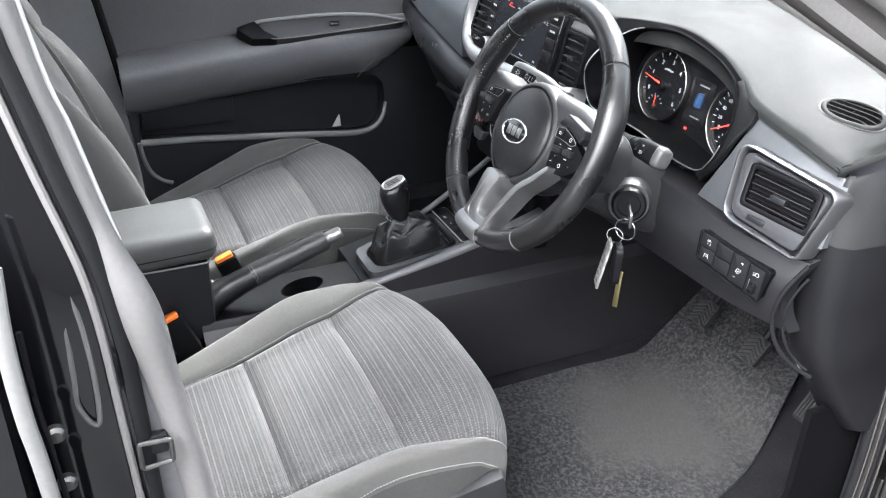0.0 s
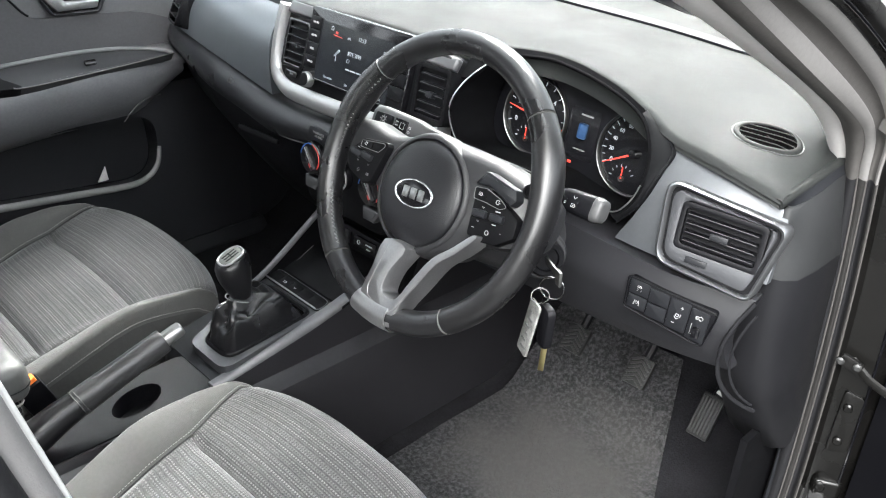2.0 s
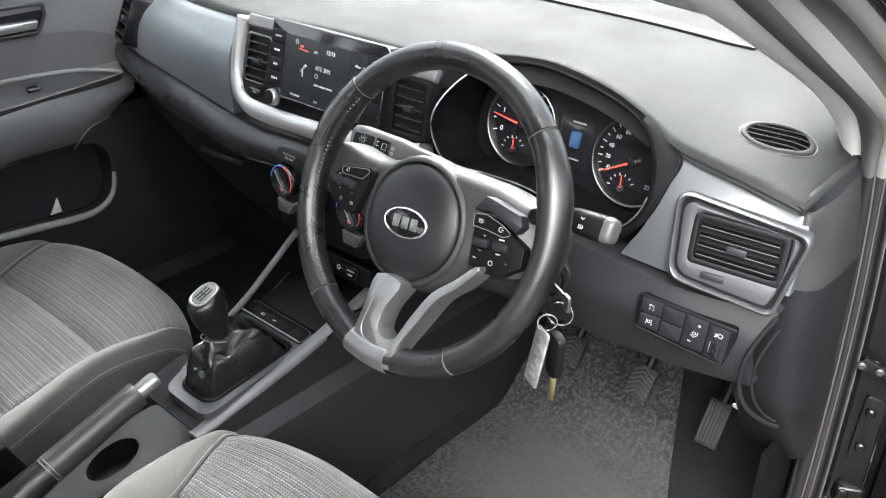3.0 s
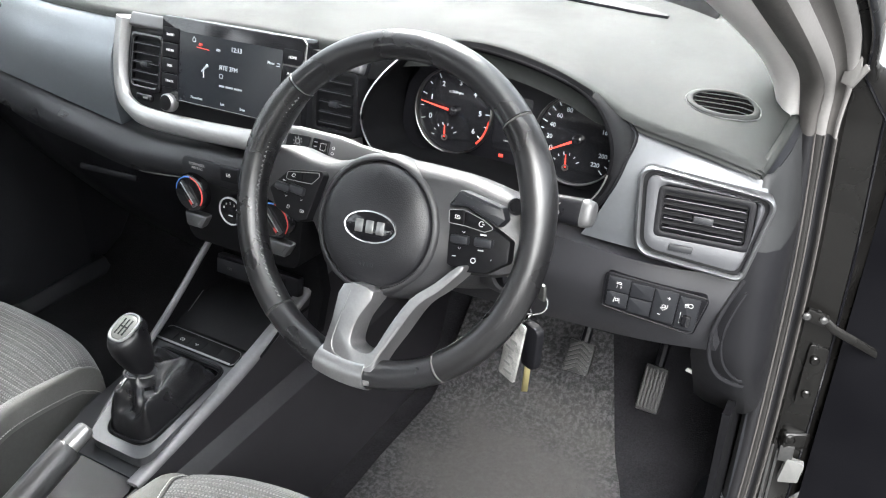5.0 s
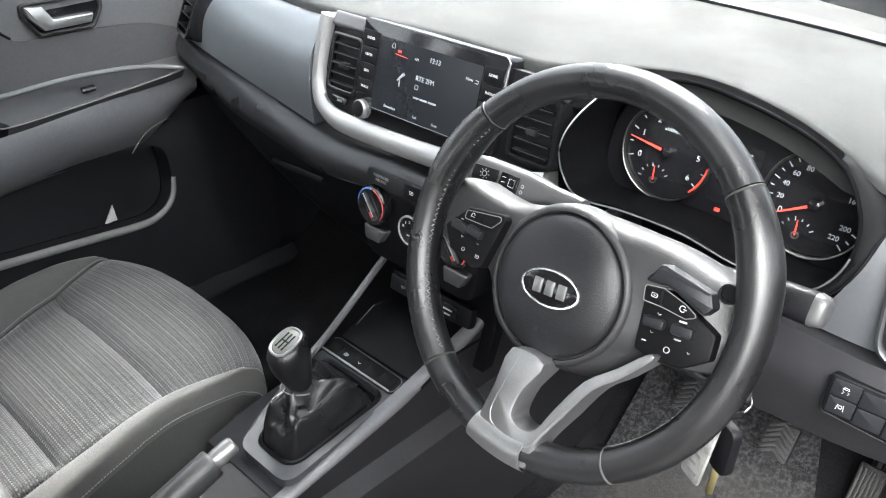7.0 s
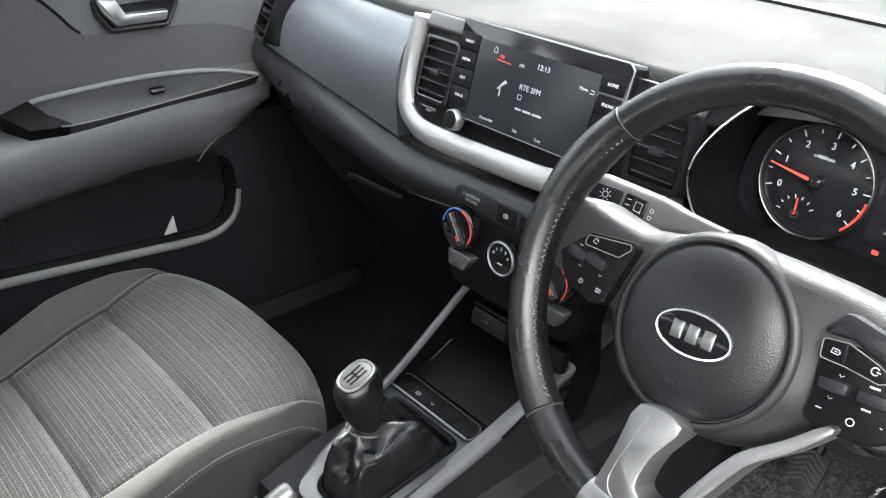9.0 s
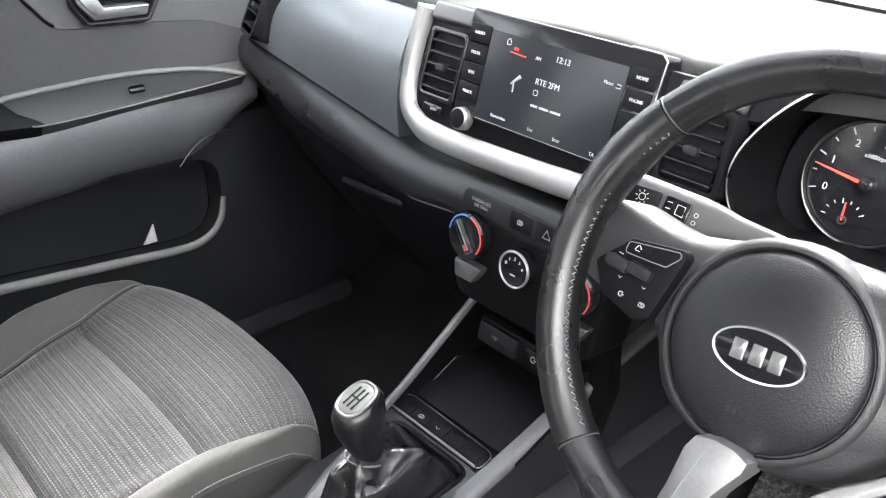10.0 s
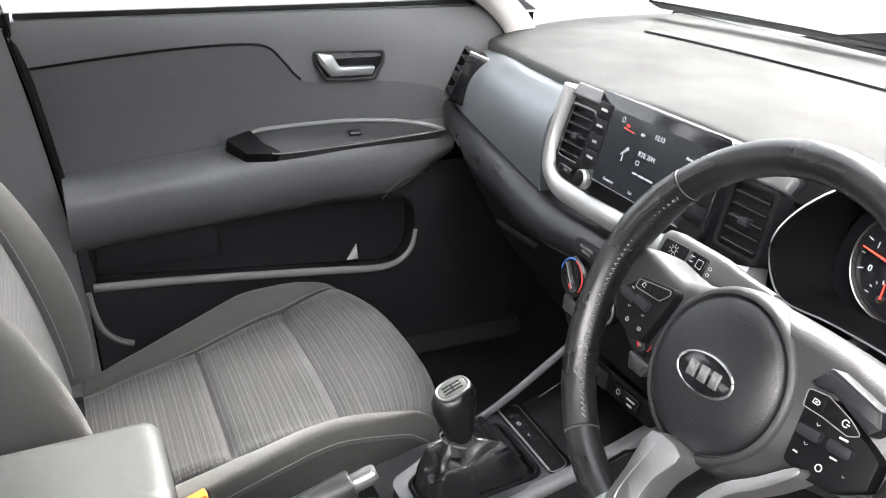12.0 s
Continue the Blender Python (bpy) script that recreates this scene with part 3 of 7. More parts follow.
# B pillars: pale trim and belt guide at the cabin's edge, rubber, then the painted face
for s in (-1, 1):
    up = lambda pts: catmull([(s * x, y, z) for x, y, z in pts], 6)
    trim = up([(0.712, -0.490, 0.42), (0.727, -0.500, 0.65), (0.729, -0.509, 0.82), (0.727, -0.523, 0.93), (0.724, -0.534, 1.00), (0.716, -0.547, 1.045), (0.706, -0.557, 1.08), (0.694, -0.570, 1.14), (0.682, -0.587, 1.22), (0.61, -0.625, 1.52)])
    wid = [0.0135 + 0.0045 * math.exp(-((p.z - 1.0) / 0.045) ** 2) for p in trim]
    part("b_pillar_lining", tube(trim, wid, 14, flat=1.2, up=(s, 0.3, 0)), PALETRIM, body, "pale grey trim along the centre pillar")
    edge = [p + V(0, 0.0145, 0.002) for p in trim if p.z > 1.055]
    part("trim_edge", tube(edge, [0.0008 + 0.0014 * min(1, k / 5) for k in range(len(edge))], 8), WHITETRIM, body, "white edge of the pillar trim")
    lipc = up([(0.735, -0.546, 0.36), (0.742, -0.552, 0.62), (0.744, -0.557, 0.835), (0.742, -0.560, 0.93), (0.739, -0.562, 0.995), (0.733, -0.568, 1.05), (0.722, -0.584, 1.12), (0.712, -0.597, 1.18), (0.70, -0.612, 1.25), (0.645, -0.66, 1.50)])
    part("rubber_lip", tube(lipc, 0.0034, 8), FLANGE, body, "thin pale lip of the pillar rubber")
    part("pillar_rubber", tube([p + V(-s * 0.006, 0.011, 0) for p in lipc], 0.010, 10, flat=0.8), RUBBER, body, "black rubber between trim and paint")
    part("pillar_bead", tube([p + V(s * 0.001, 0.0065, 0) for p in lipc], 0.0022, 6), PAINT, body)
    rows = [[p + V(s * a, b, 0) for a, b in ((-0.020, 0.020), (-0.004, 0.004), (-0.001, -0.004), (0.001, -0.012), (0.002, -0.026), (-0.001, -0.045), (-0.008, -0.065), (-0.020, -0.085), (-0.05, -0.095))] for p in lipc]
    part("b_pillar", skin(rows, 0.008, (-s, 0, 0)), PAINT, body, "gloss black painted centre pillar", 60)
    # grey line drawn for the highlight on the black recess edge
    tear = up([(0.729, -0.588, 1.060), (0.737, -0.586, 1.012), (0.744, -0.587, 0.965), (0.746, -0.588, 0.940), (0.747, -0.581, 0.921), (0.747, -0.575, 0.924), (0.744, -0.573, 0.970), (0.738, -0.575, 1.010), (0.732, -0.581, 1.045)])
    part("moulded_recess", tube(tear, 0.0022, 6), LIPR, body, "rim of a recess in the pillar, its highlight painted grey")
    front = (lambda z: float(np.interp(z, (0.4, 0.65, 0.82, 0.93, 1.0), (-0.495, -0.503, -0.512, -0.526, -0.540)))) if s > 0 else (lambda z: float(np.interp(z, (0.4, 0.66, 0.823, 0.967, 1.052), (-0.425, -0.436, -0.458, -0.480, -0.500))))
    rows = [[V(s * (0.731 if s > 0 else 0.700), a + (b - a) * t, z) for t in (0, 0.5, 1)] for z, a, b in ((z, front(z), -0.551 if s > 0 else front(z) - 0.12) for z in (0.38, 0.55, 0.7, 0.85, 0.93, 0.985 if s > 0 else 1.065))]
    part("lower_trim", skin(rows, 0.006, (-s, 0, 0)), DOORP, body, "grey lower trim of the centre pillar")
    if s < 0:
        part("door_gap", tube([V(s * 0.698, front(z) + 0.010, z) for z in (0.4, 0.55, 0.66, 0.75, 0.823, 0.9, 0.967, 1.01, 1.052, 1.08)], 0.007, 8), BLACK, body, "black rubber in the gap behind the door")

# ---- dashboard ----
dash = thing("dashboard", (0, 0.4, 0.7), "charcoal grained dashboard with satin silver trim", "dashboard")
EDGE = [(-0.70, 0.345, 1.000), (-0.66, 0.325, 1.014), (-0.50, 0.278, 1.028), (-0.37, 0.252, 1.034), (-0.21, 0.232, 1.040), (0.0, 0.230, 1.050), (0.10, 0.230, 1.050),
        (0.165, 0.240, 1.048), (0.25, 0.280, 1.055), (0.333, 0.292, 1.059), (0.42, 0.283, 1.049), (0.49, 0.262, 1.034), (0.54, 0.244, 1.018), (0.62, 0.245, 1.002), (0.684, 0.248, 0.987)]


def pad_z(x, y, front):
    """Height of the dashboard top behind its front edge."""
    d = max(0.0, y - front.y) * 0.57 / (0.80 - front.y)
    right = min(1, max(0, (front.x - 0.45) / 0.25))
    k = d / 0.57
    flat = 1.040 + 0.010 * math.cos(front.x * 1.6) - 0.012 * right * (1 - k)
    e = 1 - math.exp(-d * 9)
    drop = 0.020 * min(1, max(0, (front.x - 0.63) / 0.054)) ** 1.5 * math.exp(-((k - 0.18) / 0.16) ** 2)
    return front.z * (1 - e) + flat * e - drop * min(1, k / 0.06)


xs = np.linspace(-0.70, 0.684, 81)
front = along_x(EDGE, xs)
rows = []
for d in (-0.03, 0.0, 0.004, 0.010, 0.02, 0.035, 0.05, 0.075, 0.10, 0.13, 0.17, 0.21, 0.26, 0.31, 0.36, 0.41, 0.46, 0.57):
    row = []
    for p in front:
        k = max(0, d) / 0.57
        x = p.x * (1 + 0.012 * min(1, k / 0.18) - 0.14 * max(0, (k - 0.18) / 0.82)) if p.x > 0 else p.x
        y = p.y + max(0, d) * (0.80 - p.y) / 0.57
        under = min(1, max(0, (p.x - 0.50) / 0.05))
        # the front lip turns under beside the instruments
        low = {-0.03: 0.030 - 0.017 * under, 0.0: 0.006, 0.004: 0.001}.get(d, 0)
        row.append(V(x, y + (0.002 + 0.025 * under if d < 0 else 0), pad_z(x, y, p) - low))
    rows.append(row)
pad_top = part("top_pad", skin(rows, 0.006, (0, 0.1, -1)), DASH, dash, "grey grained soft dashboard top", 60)
# slot at the foot of the screen: a black strip painted for its shade
sx = np.linspace(-0.50, 0.518, 24)
bm = skin([[V(p.x * 0.93 if p.x > 0 else p.x, 0.605 - 0.035 * (p.x / 0.5) ** 2 + d * min(1, 0.25 + (0.518 - p.x) / 0.03), pad_z(p.x, 0.605 - 0.035 * (p.x / 0.5) ** 2, p) + 0.0040) for p in along_x(EDGE, sx)] for d in (-0.013, 0.018)], 0.010, (0, 0, -1))
part("defroster_slot", bm, BLACK, dash, "narrow black strip painted as the shaded defroster slot")

# passenger face: satin panel, gap, rolled band, glove box
PTOP = [(-0.69, 0.338, 0.990), (-0.50, 0.272, 1.016), (-0.37, 0.246, 1.022), (-0.19, 0.226, 1.028)]
PBOT = [(-0.69, 0.262, 0.905), (-0.60, 0.235, 0.906), (-0.46, 0.208, 0.904), (-0.33, 0.194, 0.895), (-0.17, 0.186, 0.876)]
px = np.linspace(-0.69, -0.2145, 48)
a, b = along_x(PTOP, px), along_x(PBOT, px)
rows = [[p.lerp(q, t) + V(0, -0.024 * math.sin(math.pi * t ** 0.72), 0.004 * math.sin(math.pi * t)) for p, q in zip(a, b)] for t in np.linspace(0, 1, 22)]
part("fascia_panel", skin(rows, 0.02, (0, 1, 0)), PANEL, dash, "satin blue-grey fascia panel", 60)
bx = np.linspace(-0.69, 0.22, 40)
GAP = PBOT[:-1] + [(-0.19, 0.186, 0.880), (-0.05, 0.182, 0.884), (0.10, 0.182, 0.886), (0.22, 0.190, 0.888)]
LIP = [(-0.69, 0.262, 0.850), (-0.60, 0.230, 0.858), (-0.424, 0.186, 0.850), (-0.29, 0.176, 0.838), (-0.184, 0.170, 0.828), (-0.08, 0.170, 0.838), (0.05, 0.170, 0.838), (0.22, 0.178, 0.838)]
a, b = along_x(GAP, bx), along_x(LIP, bx)
rows = [[p + V(0, 0.015, -0.003) for p in a]] + [[p.lerp(q, t) + V(0, -0.016 * math.sin(math.pi * (0.12 + 0.8 * t)), -0.003) for p, q in zip(a, b)] for t in np.linspace(0, 1, 9)] + [[q + V(0, 0.03, -0.006) for q in b]]
part("dash_band", skin(rows, 0.02, (0, 1, 0)), BANDM, dash, "dark grained rolled band across the dashboard", 50)
gx = np.linspace(-0.69, -0.10, 16)
b = along_x(LIP, gx)
rows = [[q + V(0, 0.012 + 0.16 * t ** 1.4, -0.012 - 0.25 * t) for q in b] for t in np.linspace(0, 1, 8)]
box = part("glove_box", skin(rows, 0.02, (0, 1, 0)), BLACK, dash, "black glove box lid")
part("lid_edge", tube([q + V(0, 0.009, -0.011) for q in b[2:]], 0.0011, 6), FLANGE, box, "thin pale upper edge of the lid")
part("glove_box_handle", rbox(0.115, 0.010, 0.010, 0.003, pose(-0.26, 0.185, 0.795, -20, 0, 4)), BLACK, box)

# centre: black housing with the screen and two vents, framed by a satin silver U
S = F((-0.010, 0.209, 0.985), (1, 0, 0), (0, 0.245, 0.97))
housing = part("centre_housing", plate(rounded([(-0.19, -0.075), (0.205, -0.075), (0.215, 0.055), (-0.19, 0.055)], 0.02), 0.004, 0.002, S, back=0.05), BLACK, dash, "black centre housing")
# the U runs down the left, along below, and up towards the instruments
U = catmull([(-0.186, 0.054), (-0.193, 0.0), (-0.190, -0.050), (-0.172, -0.073), (-0.130, -0.083), (0.0, -0.081), (0.12, -0.074), (0.180, -0.068), (0.214, -0.060)], 6)
wd = [0.0108 + 0.0037 * min(1, max(0, (i - 8) / 16)) * 1.0 for i in range(len(U))]
bm = bmesh.new()
rings = []
for i, p in enumerate(U):
    q0, q1 = U[max(0, i - 1)], U[min(len(U) - 1, i + 1)]
    t = (q1 - q0).normalized()
    nn = V(-t.y, t.x)
    w = wd[i]
    sec = [(-w, -0.02), (-w, 0.006), (-w * 0.7, 0.011), (w * 0.5, 0.013), (w, 0.008), (w, -0.02)]
    lift = 0.006 * max(0, 1 - i / 20)
    rings.append([S @ V(p.x + nn.x * c, p.y + nn.y * c, h + lift) for c, h in sec])
loft(bm, rings)
part("silver_trim", bm, SILVER, dash, "satin silver U-shaped trim strip", 50)


def vent(name, m, w, h, slats, parent, shear=0.0, frame_mat=GLOSS):
    """An air vent: dark well, eased frame, tilted slats, a sliding tab and a small thumb wheel below."""
    out = rounded([(-w / 2, -h / 2), (w / 2 + shear, -h / 2), (w / 2, h / 2), (-w / 2 - shear, h / 2)], min(w, h) * 0.12)
    inn = rounded([(-w / 2 + 0.006, -h / 2 + 0.006), (w / 2 + shear - 0.006, -h / 2 + 0.006), (w / 2 - 0.006, h / 2 - 0.006), (-w / 2 - shear + 0.006, h / 2 - 0.006)], min(w, h) * 0.10)
    v = part(name, frame_ring(out, inn, 0.006, m, back=0.03, crown=0.001), frame_mat, parent, "black air vent")
    part("vent_well", plate(inn, -0.028, 0.0, m, back=0.032), BLACK, v)
    for i in range(slats):
        k = (i + 0.5) / slats
        y = (k - 0.5) * (h - 0.014)
        c = shear * (0.5 - k)
        q = T(m, c, y, -0.004) @ Matrix.Rotation(radians(14), 4, "X")
        part("slat", rbox(w - 0.013, 0.0030, 0.020, 0.0011, q), BLACK, v)
        part("slat_edge", tube([q @ V(-w / 2 + 0.008, 0.0012, 0.0098), q @ V(w / 2 - 0.008, 0.0012, 0.0098)], 0.0005, 6), SLATEDGE, v)
    part("vent_tab", rbox(w * 0.22, 0.008, 0.012, 0.002, T(m, 0, -0.002, 0.004)), DARK, v)
    return v


for vx, vw, sh in ((-0.142, 0.066, -0.004), (0.184, 0.064, 0.004)):
    vent("air_vent", T(S, vx, -0.004, 0.004), vw, 0.080, 5, dash, sh, GLOSS if vx < 0 else PITCH)
    tw = part("thumb_wheel", plate(rounded([(-0.016, -0.005), (0.016, -0.005), (0.016, 0.005), (-0.016, 0.005)], 0.004), 0.003, 0.001, T(S, vx - 0.004, -0.054, 0.005)), GLOSS, dash, "small vent thumb wheel in a slot")
    part("wheel_mark", bar(T(S, vx - 0.004, -0.054, 0.0080), 0.003, 0, 0.009, 0.003), SILVERD, tw)
    part("vent_brow", rbox(vw * 1.02, 0.020, 0.024 if vx < 0 else 0.014, 0.005, T(S, vx, 0.050 if vx < 0 else 0.044, -0.001) @ Matrix.Rotation(radians(-20), 4, "X"), seg=3), BROW, dash, "satin grey brow over the air vent")
# passenger end vent
E = F((-0.592, 0.247, 0.963), (1, -0.34, 0.02), (0, 0.42, 1))
vent("air_vent", T(E, 0, 0, 0.014), 0.084, 0.098, 4, dash, -0.012)

# touch screen unit
SU = T(S, 0.016, 0.001, 0)
unit = part("touch_screen", plate(rounded([(-0.121, -0.049), (0.122, -0.049), (0.124, 0.0655), (-0.122, 0.0655)], 0.006), 0.016, 0.002, SU, back=0.02), GLOSS, dash, "gloss black touch screen unit showing a radio station")
D = T(SU, 0, 0, 0.0162)
part("display", plate(rounded([(-0.088, -0.046), (0.086, -0.046), (0.088, 0.048), (-0.088, 0.048)], 0.002), 0.0006, 0, D), SCREEN, unit, "lit dark display")
edge = [SU @ V(x, y, 0.016) for x, y in ((0.085, 0.0660), (0.118, 0.0660), (0.1245, 0.060), (0.123, 0.020))]
part("bright_edge", tube(edge, 0.0011, 6, up=(0, 1, 0)), CHROME, unit)
for s, words in ((-1, ("RADIO", "MEDIA", "SEEK", "TRACK")), (1, ("HOME", "PHONE", "", ""))):
    for i, w in enumerate(words):
        y = 0.041 - i * 0.021
        bt = part("button", plate(rounded([(-0.015, -0.0095), (0.015, -0.0095), (0.015, 0.0095), (-0.015, 0.0095)], 0.002), 0.0012, 0.0006, T(D, s * 0.1045, y)), BLACK, unit)
        if w:
            lettering("button_text", w, 0.0046, T(D, s * 0.1045, y, 0.0014), WHITE, bt)
K = T(SU, -0.104, -0.052, 0.012)
kn = part("tuning_knob", lathe([(0.0128, 0), (0.0128, 0.008), (0.0122, 0.0110), (0.0108, 0.0122), (0, 0.0122)], K), SILVERD, unit, "silver ringed tuning knob")
part("knob_face", lathe([(0.0105, 0.012), (0.0105, 0.0128), (0.0085, 0.0134), (0, 0.0136)], K), PITCH, kn)
lettering("screen_text", "12:13", 0.0085, T(D, 0.012, 0.036, 0.0009), LIT, unit)
lettering("screen_text", "RTE 2FM", 0.0085, T(D, 0, 0.010, 0.0009), LIT, unit)
lettering("screen_text", "AM", 0.005, T(D, -0.019, 0.032, 0.0009), LIT, unit)
lettering("screen_text", "FM", 0.005, T(D, -0.05, 0.035, 0.0009), RED, unit)
lettering("screen_text", "Menu", 0.005, T(D, 0.07, 0.029, 0.0009), LIT, unit)
lettering("screen_text", "Favourites", 0.005, T(D, -0.054, -0.037, 0.0009), LIT, unit)
lettering("screen_text", "List", 0.005, T(D, -0.008, -0.038, 0.0009), LIT, unit)
lettering("screen_text", "Scan", 0.005, T(D, 0.027, -0.039, 0.0009), LIT, unit)
lettering("screen_text", "TA", 0.005, T(D, 0.072, -0.040, 0.0009), LIT, unit)
for x, w in ((-0.010, 0.009), (0.003, 0.012), (0.018, 0.013)):
    part("screen_text", bar(T(D, 0, 0, 0.0008), x, -0.014, w, 0.0022), LIT, unit)
part("screen_icon", tube([D @ V(x, y, 0.001) for x, y in rounded([(-0.0150, -0.0035), (-0.0095, -0.0035), (-0.0095, 0.0015), (-0.0150, 0.0015)], 0.001)], 0.0004, 5, closed=True), LIT, unit)
part("screen_icon", tube([D @ V(x, y, 0.001) for x, y in ((0.0790, 0.0265), (0.0840, 0.0265), (0.0845, 0.0295), (0.0800, 0.0300))], 0.0006, 5), LIT, unit)
part("screen_icon", tube([D @ V(x, y, 0.001) for x, y in rounded([(-0.0640, 0.0375), (-0.0590, 0.0375), (-0.0590, 0.0415), (-0.0615, 0.0440), (-0.0640, 0.0415)], 0.0006)], 0.0004, 5, closed=True), LIT, unit)
part("screen_icon", rbox(0.022, 0.0009, 0.0004, 0, T(D, -0.046, 0.0305, 0.0009, -3)), RED, unit)
part("screen_edge", rbox(0.172, 0.0009, 0.0006, 0, T(D, 0, -0.0455, 0.0009)), DIM, unit)
part("screen_icon", tube([D @ V(-0.047, 0.000, 0.001), D @ V(-0.036, 0.010, 0.001)], [0.0009, 0.0022], 6), LIT, unit)
part("screen_icon", tube([D @ V(x, y, 0.001) for x, y in ((-0.0435, 0.0030), (-0.0425, -0.0075))], 0.0008, 6), LIT, unit)

# buttons on the band and the climate controls below it
B = F((0.016, 0.1555, 0.866), (1, 0, 0), (0, 0.12, 1))
part("button_panel", plate(rounded([(-0.082, -0.011), (0.086, -0.011), (0.086, 0.011), (-0.078, 0.011)], [0.010, 0.003, 0.003, 0.008]), 0.0012, 0.0006, B, back=0.004), DARK, dash, "gloss black strip of buttons")
lettering("airbag_lettering", "PASSENGER\nAIR BAG", 0.0055, T(B, -0.052, 0.0, 0.0016), DIM, dash)
for x, sym in ((0.006, 0), (0.042, 1)):
    hb = part("button", plate(rounded([(-0.015, -0.010), (0.015, -0.010), (0.015, 0.010), (-0.015, 0.010)], 0.002), 0.0024, 0.0008, T(B, x, 0.0), back=0.006), BLACK, dash)
    if sym:
        pts = [T(B, x, 0, 0.0028) @ V(c, d, 0) for c, d in ((-0.005, -0.004), (0.005, -0.004), (0, 0.005))]
        part("symbol", tube(pts, 0.0006, 5, closed=True), WHITE, hb)
    else:
        part("symbol", glyph(B, x, 0, 0.008, 4, 0.0028), WHITE, hb)
C = F((0.018, 0.166, 0.803), (1, 0, 0), (0, 0.10, 1))
climate = part("climate_panel", plate(rounded([(-0.090, -0.060), (0.110, -0.060), (0.118, 0.040), (-0.098, 0.040)], 0.024), 0.006, 0.004, C, back=0.05), PITCH, dash, "black climate control panel")


def dial(x, y, r, full):
    m = T(C, x, y, 0.008)
    if full:
        d = part("climate_dial", lathe([(r * 1.08, 0), (r * 1.08, 0.010), (r, 0.014), (r * 0.9, 0.0145), (0, 0.0145)], m, 36), GLOSS, climate, "black rotary dial with a silver pointer and coloured arc")
        for c0, c1, mt in ((85, 175, BLUEP), (-35, 80, REDP)):
            arc = [m @ V(r * 0.95 * math.cos(radians(q)), r * 0.95 * math.sin(radians(q)), 0.0146) for q in np.linspace(c0, c1, 12)]
            part("dial_arc", tube(arc, 0.0010, 5), mt, d)
        part("pointer", rbox(0.009, r * 1.62, 0.006, 0.002, m @ Matrix.Rotation(radians(38), 4, "Z") @ Matrix.Translation((0, 0, 0.0165))), POINTM, d)
        part("pointer_face", rbox(0.0042, r * 1.34, 0.002, 0.0005, m @ Matrix.Rotation(radians(38), 4, "Z") @ Matrix.Translation((0, 0, 0.0192))), GLOSS, d)
        part("pointer_line", bar(m @ Matrix.Rotation(radians(38), 4, "Z") @ Matrix.Translation((0, 0, 0.0198)), 0.0030, r * 0.05, 0.0016, r * 1.36), SILVER, d)
        part("pointer_mark", bar(m @ Matrix.Rotation(radians(38), 4, "Z") @ Matrix.Translation((0, 0, 0.0200)), 0, -r * 0.48, 0.003, r * 0.28), REDP, d)
        part("climate_button", plate(rounded([(-0.017, -0.016), (0.010, -0.016), (0.024, 0.006), (-0.020, 0.006)], 0.004), 0.014, 0.003, T(C, x + 0.003, y - r - 0.012, 0.004)), VENTTRIM, climate, "silver climate button")
        part("button_face", plate(rounded([(-0.013, -0.010), (0.006, -0.010), (0.016, 0.004), (-0.015, 0.004)], 0.003), 0.0008, 0.0003, T(C, x + 0.003, y - r - 0.012, 0.018)), VENTTRIM, climate)
    else:
        d = part("climate_dial", lathe([(r, 0), (r, 0.010), (r * 0.95, 0.0125), (r * 0.80, 0.0128), (0, 0.0128)], m, 36), GLOSS, climate, "black fan dial with a thin silver ring")
        part("dial_ring", frame_ring(oval(r * 0.97, r * 0.97, 40), oval(r * 0.86, r * 0.86, 40), 0.0135, m, crown=0.0008), SILVER, d, "thin silver ring")
        for i in range(5):
            q = radians(160 - 35 * i)
            lettering("number", str(i), 0.005, T(m, r * 0.56 * math.cos(q), r * 0.56 * math.sin(q), 0.0134), WHITE, d)
        part("symbol", bar(m @ Matrix.Translation((0, 0, 0.0128)), 0, -r * 0.3, 0.007, 0.0015), WHITE, d)


dial(-0.068, 0.020, 0.0255, True)
dial(0.006, 0.010, 0.0215, False)
dial(0.082, 0.016, 0.0255, True)

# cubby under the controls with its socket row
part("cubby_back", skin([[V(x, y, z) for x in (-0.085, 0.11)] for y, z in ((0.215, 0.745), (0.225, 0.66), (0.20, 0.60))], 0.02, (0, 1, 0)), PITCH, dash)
sock = part("socket_panel", rbox(0.155, 0.014, 0.030, 0.004, pose(0.022, 0.190, 0.690, -12)), BLACK, dash, "black socket panel")
Q = F((0.022, 0.182, 0.691), (1, 0, 0), (0, 0.2, 1))
part("socket_lid", plate(rounded([(-0.072, -0.012), (-0.012, -0.012), (-0.012, 0.012), (-0.072, 0.012)], 0.003), 0.005, 0.001, Q), DARK, sock)
lettering("socket_text", "12V", 0.006, T(Q, -0.046, 0, 0.0056), DIM, sock)
part("port", plate(rounded([(0.0, -0.010), (0.055, -0.010), (0.055, 0.010), (0.0, 0.010)], 0.003), 0.004, 0.001, Q), GLOSS, sock)
part("symbol", glyph(Q, 0.014, 0.001, 0.010, 2, 0.0046), WHITE, sock)
part("symbol", bar(T(Q, 0, 0, 0.004), 0.040, 0.003, 0.016, 0.002), WHITE, sock)
part("symbol", bar(T(Q, 0, 0, 0.004), 0.040, -0.004, 0.010, 0.002), WHITE, sock)

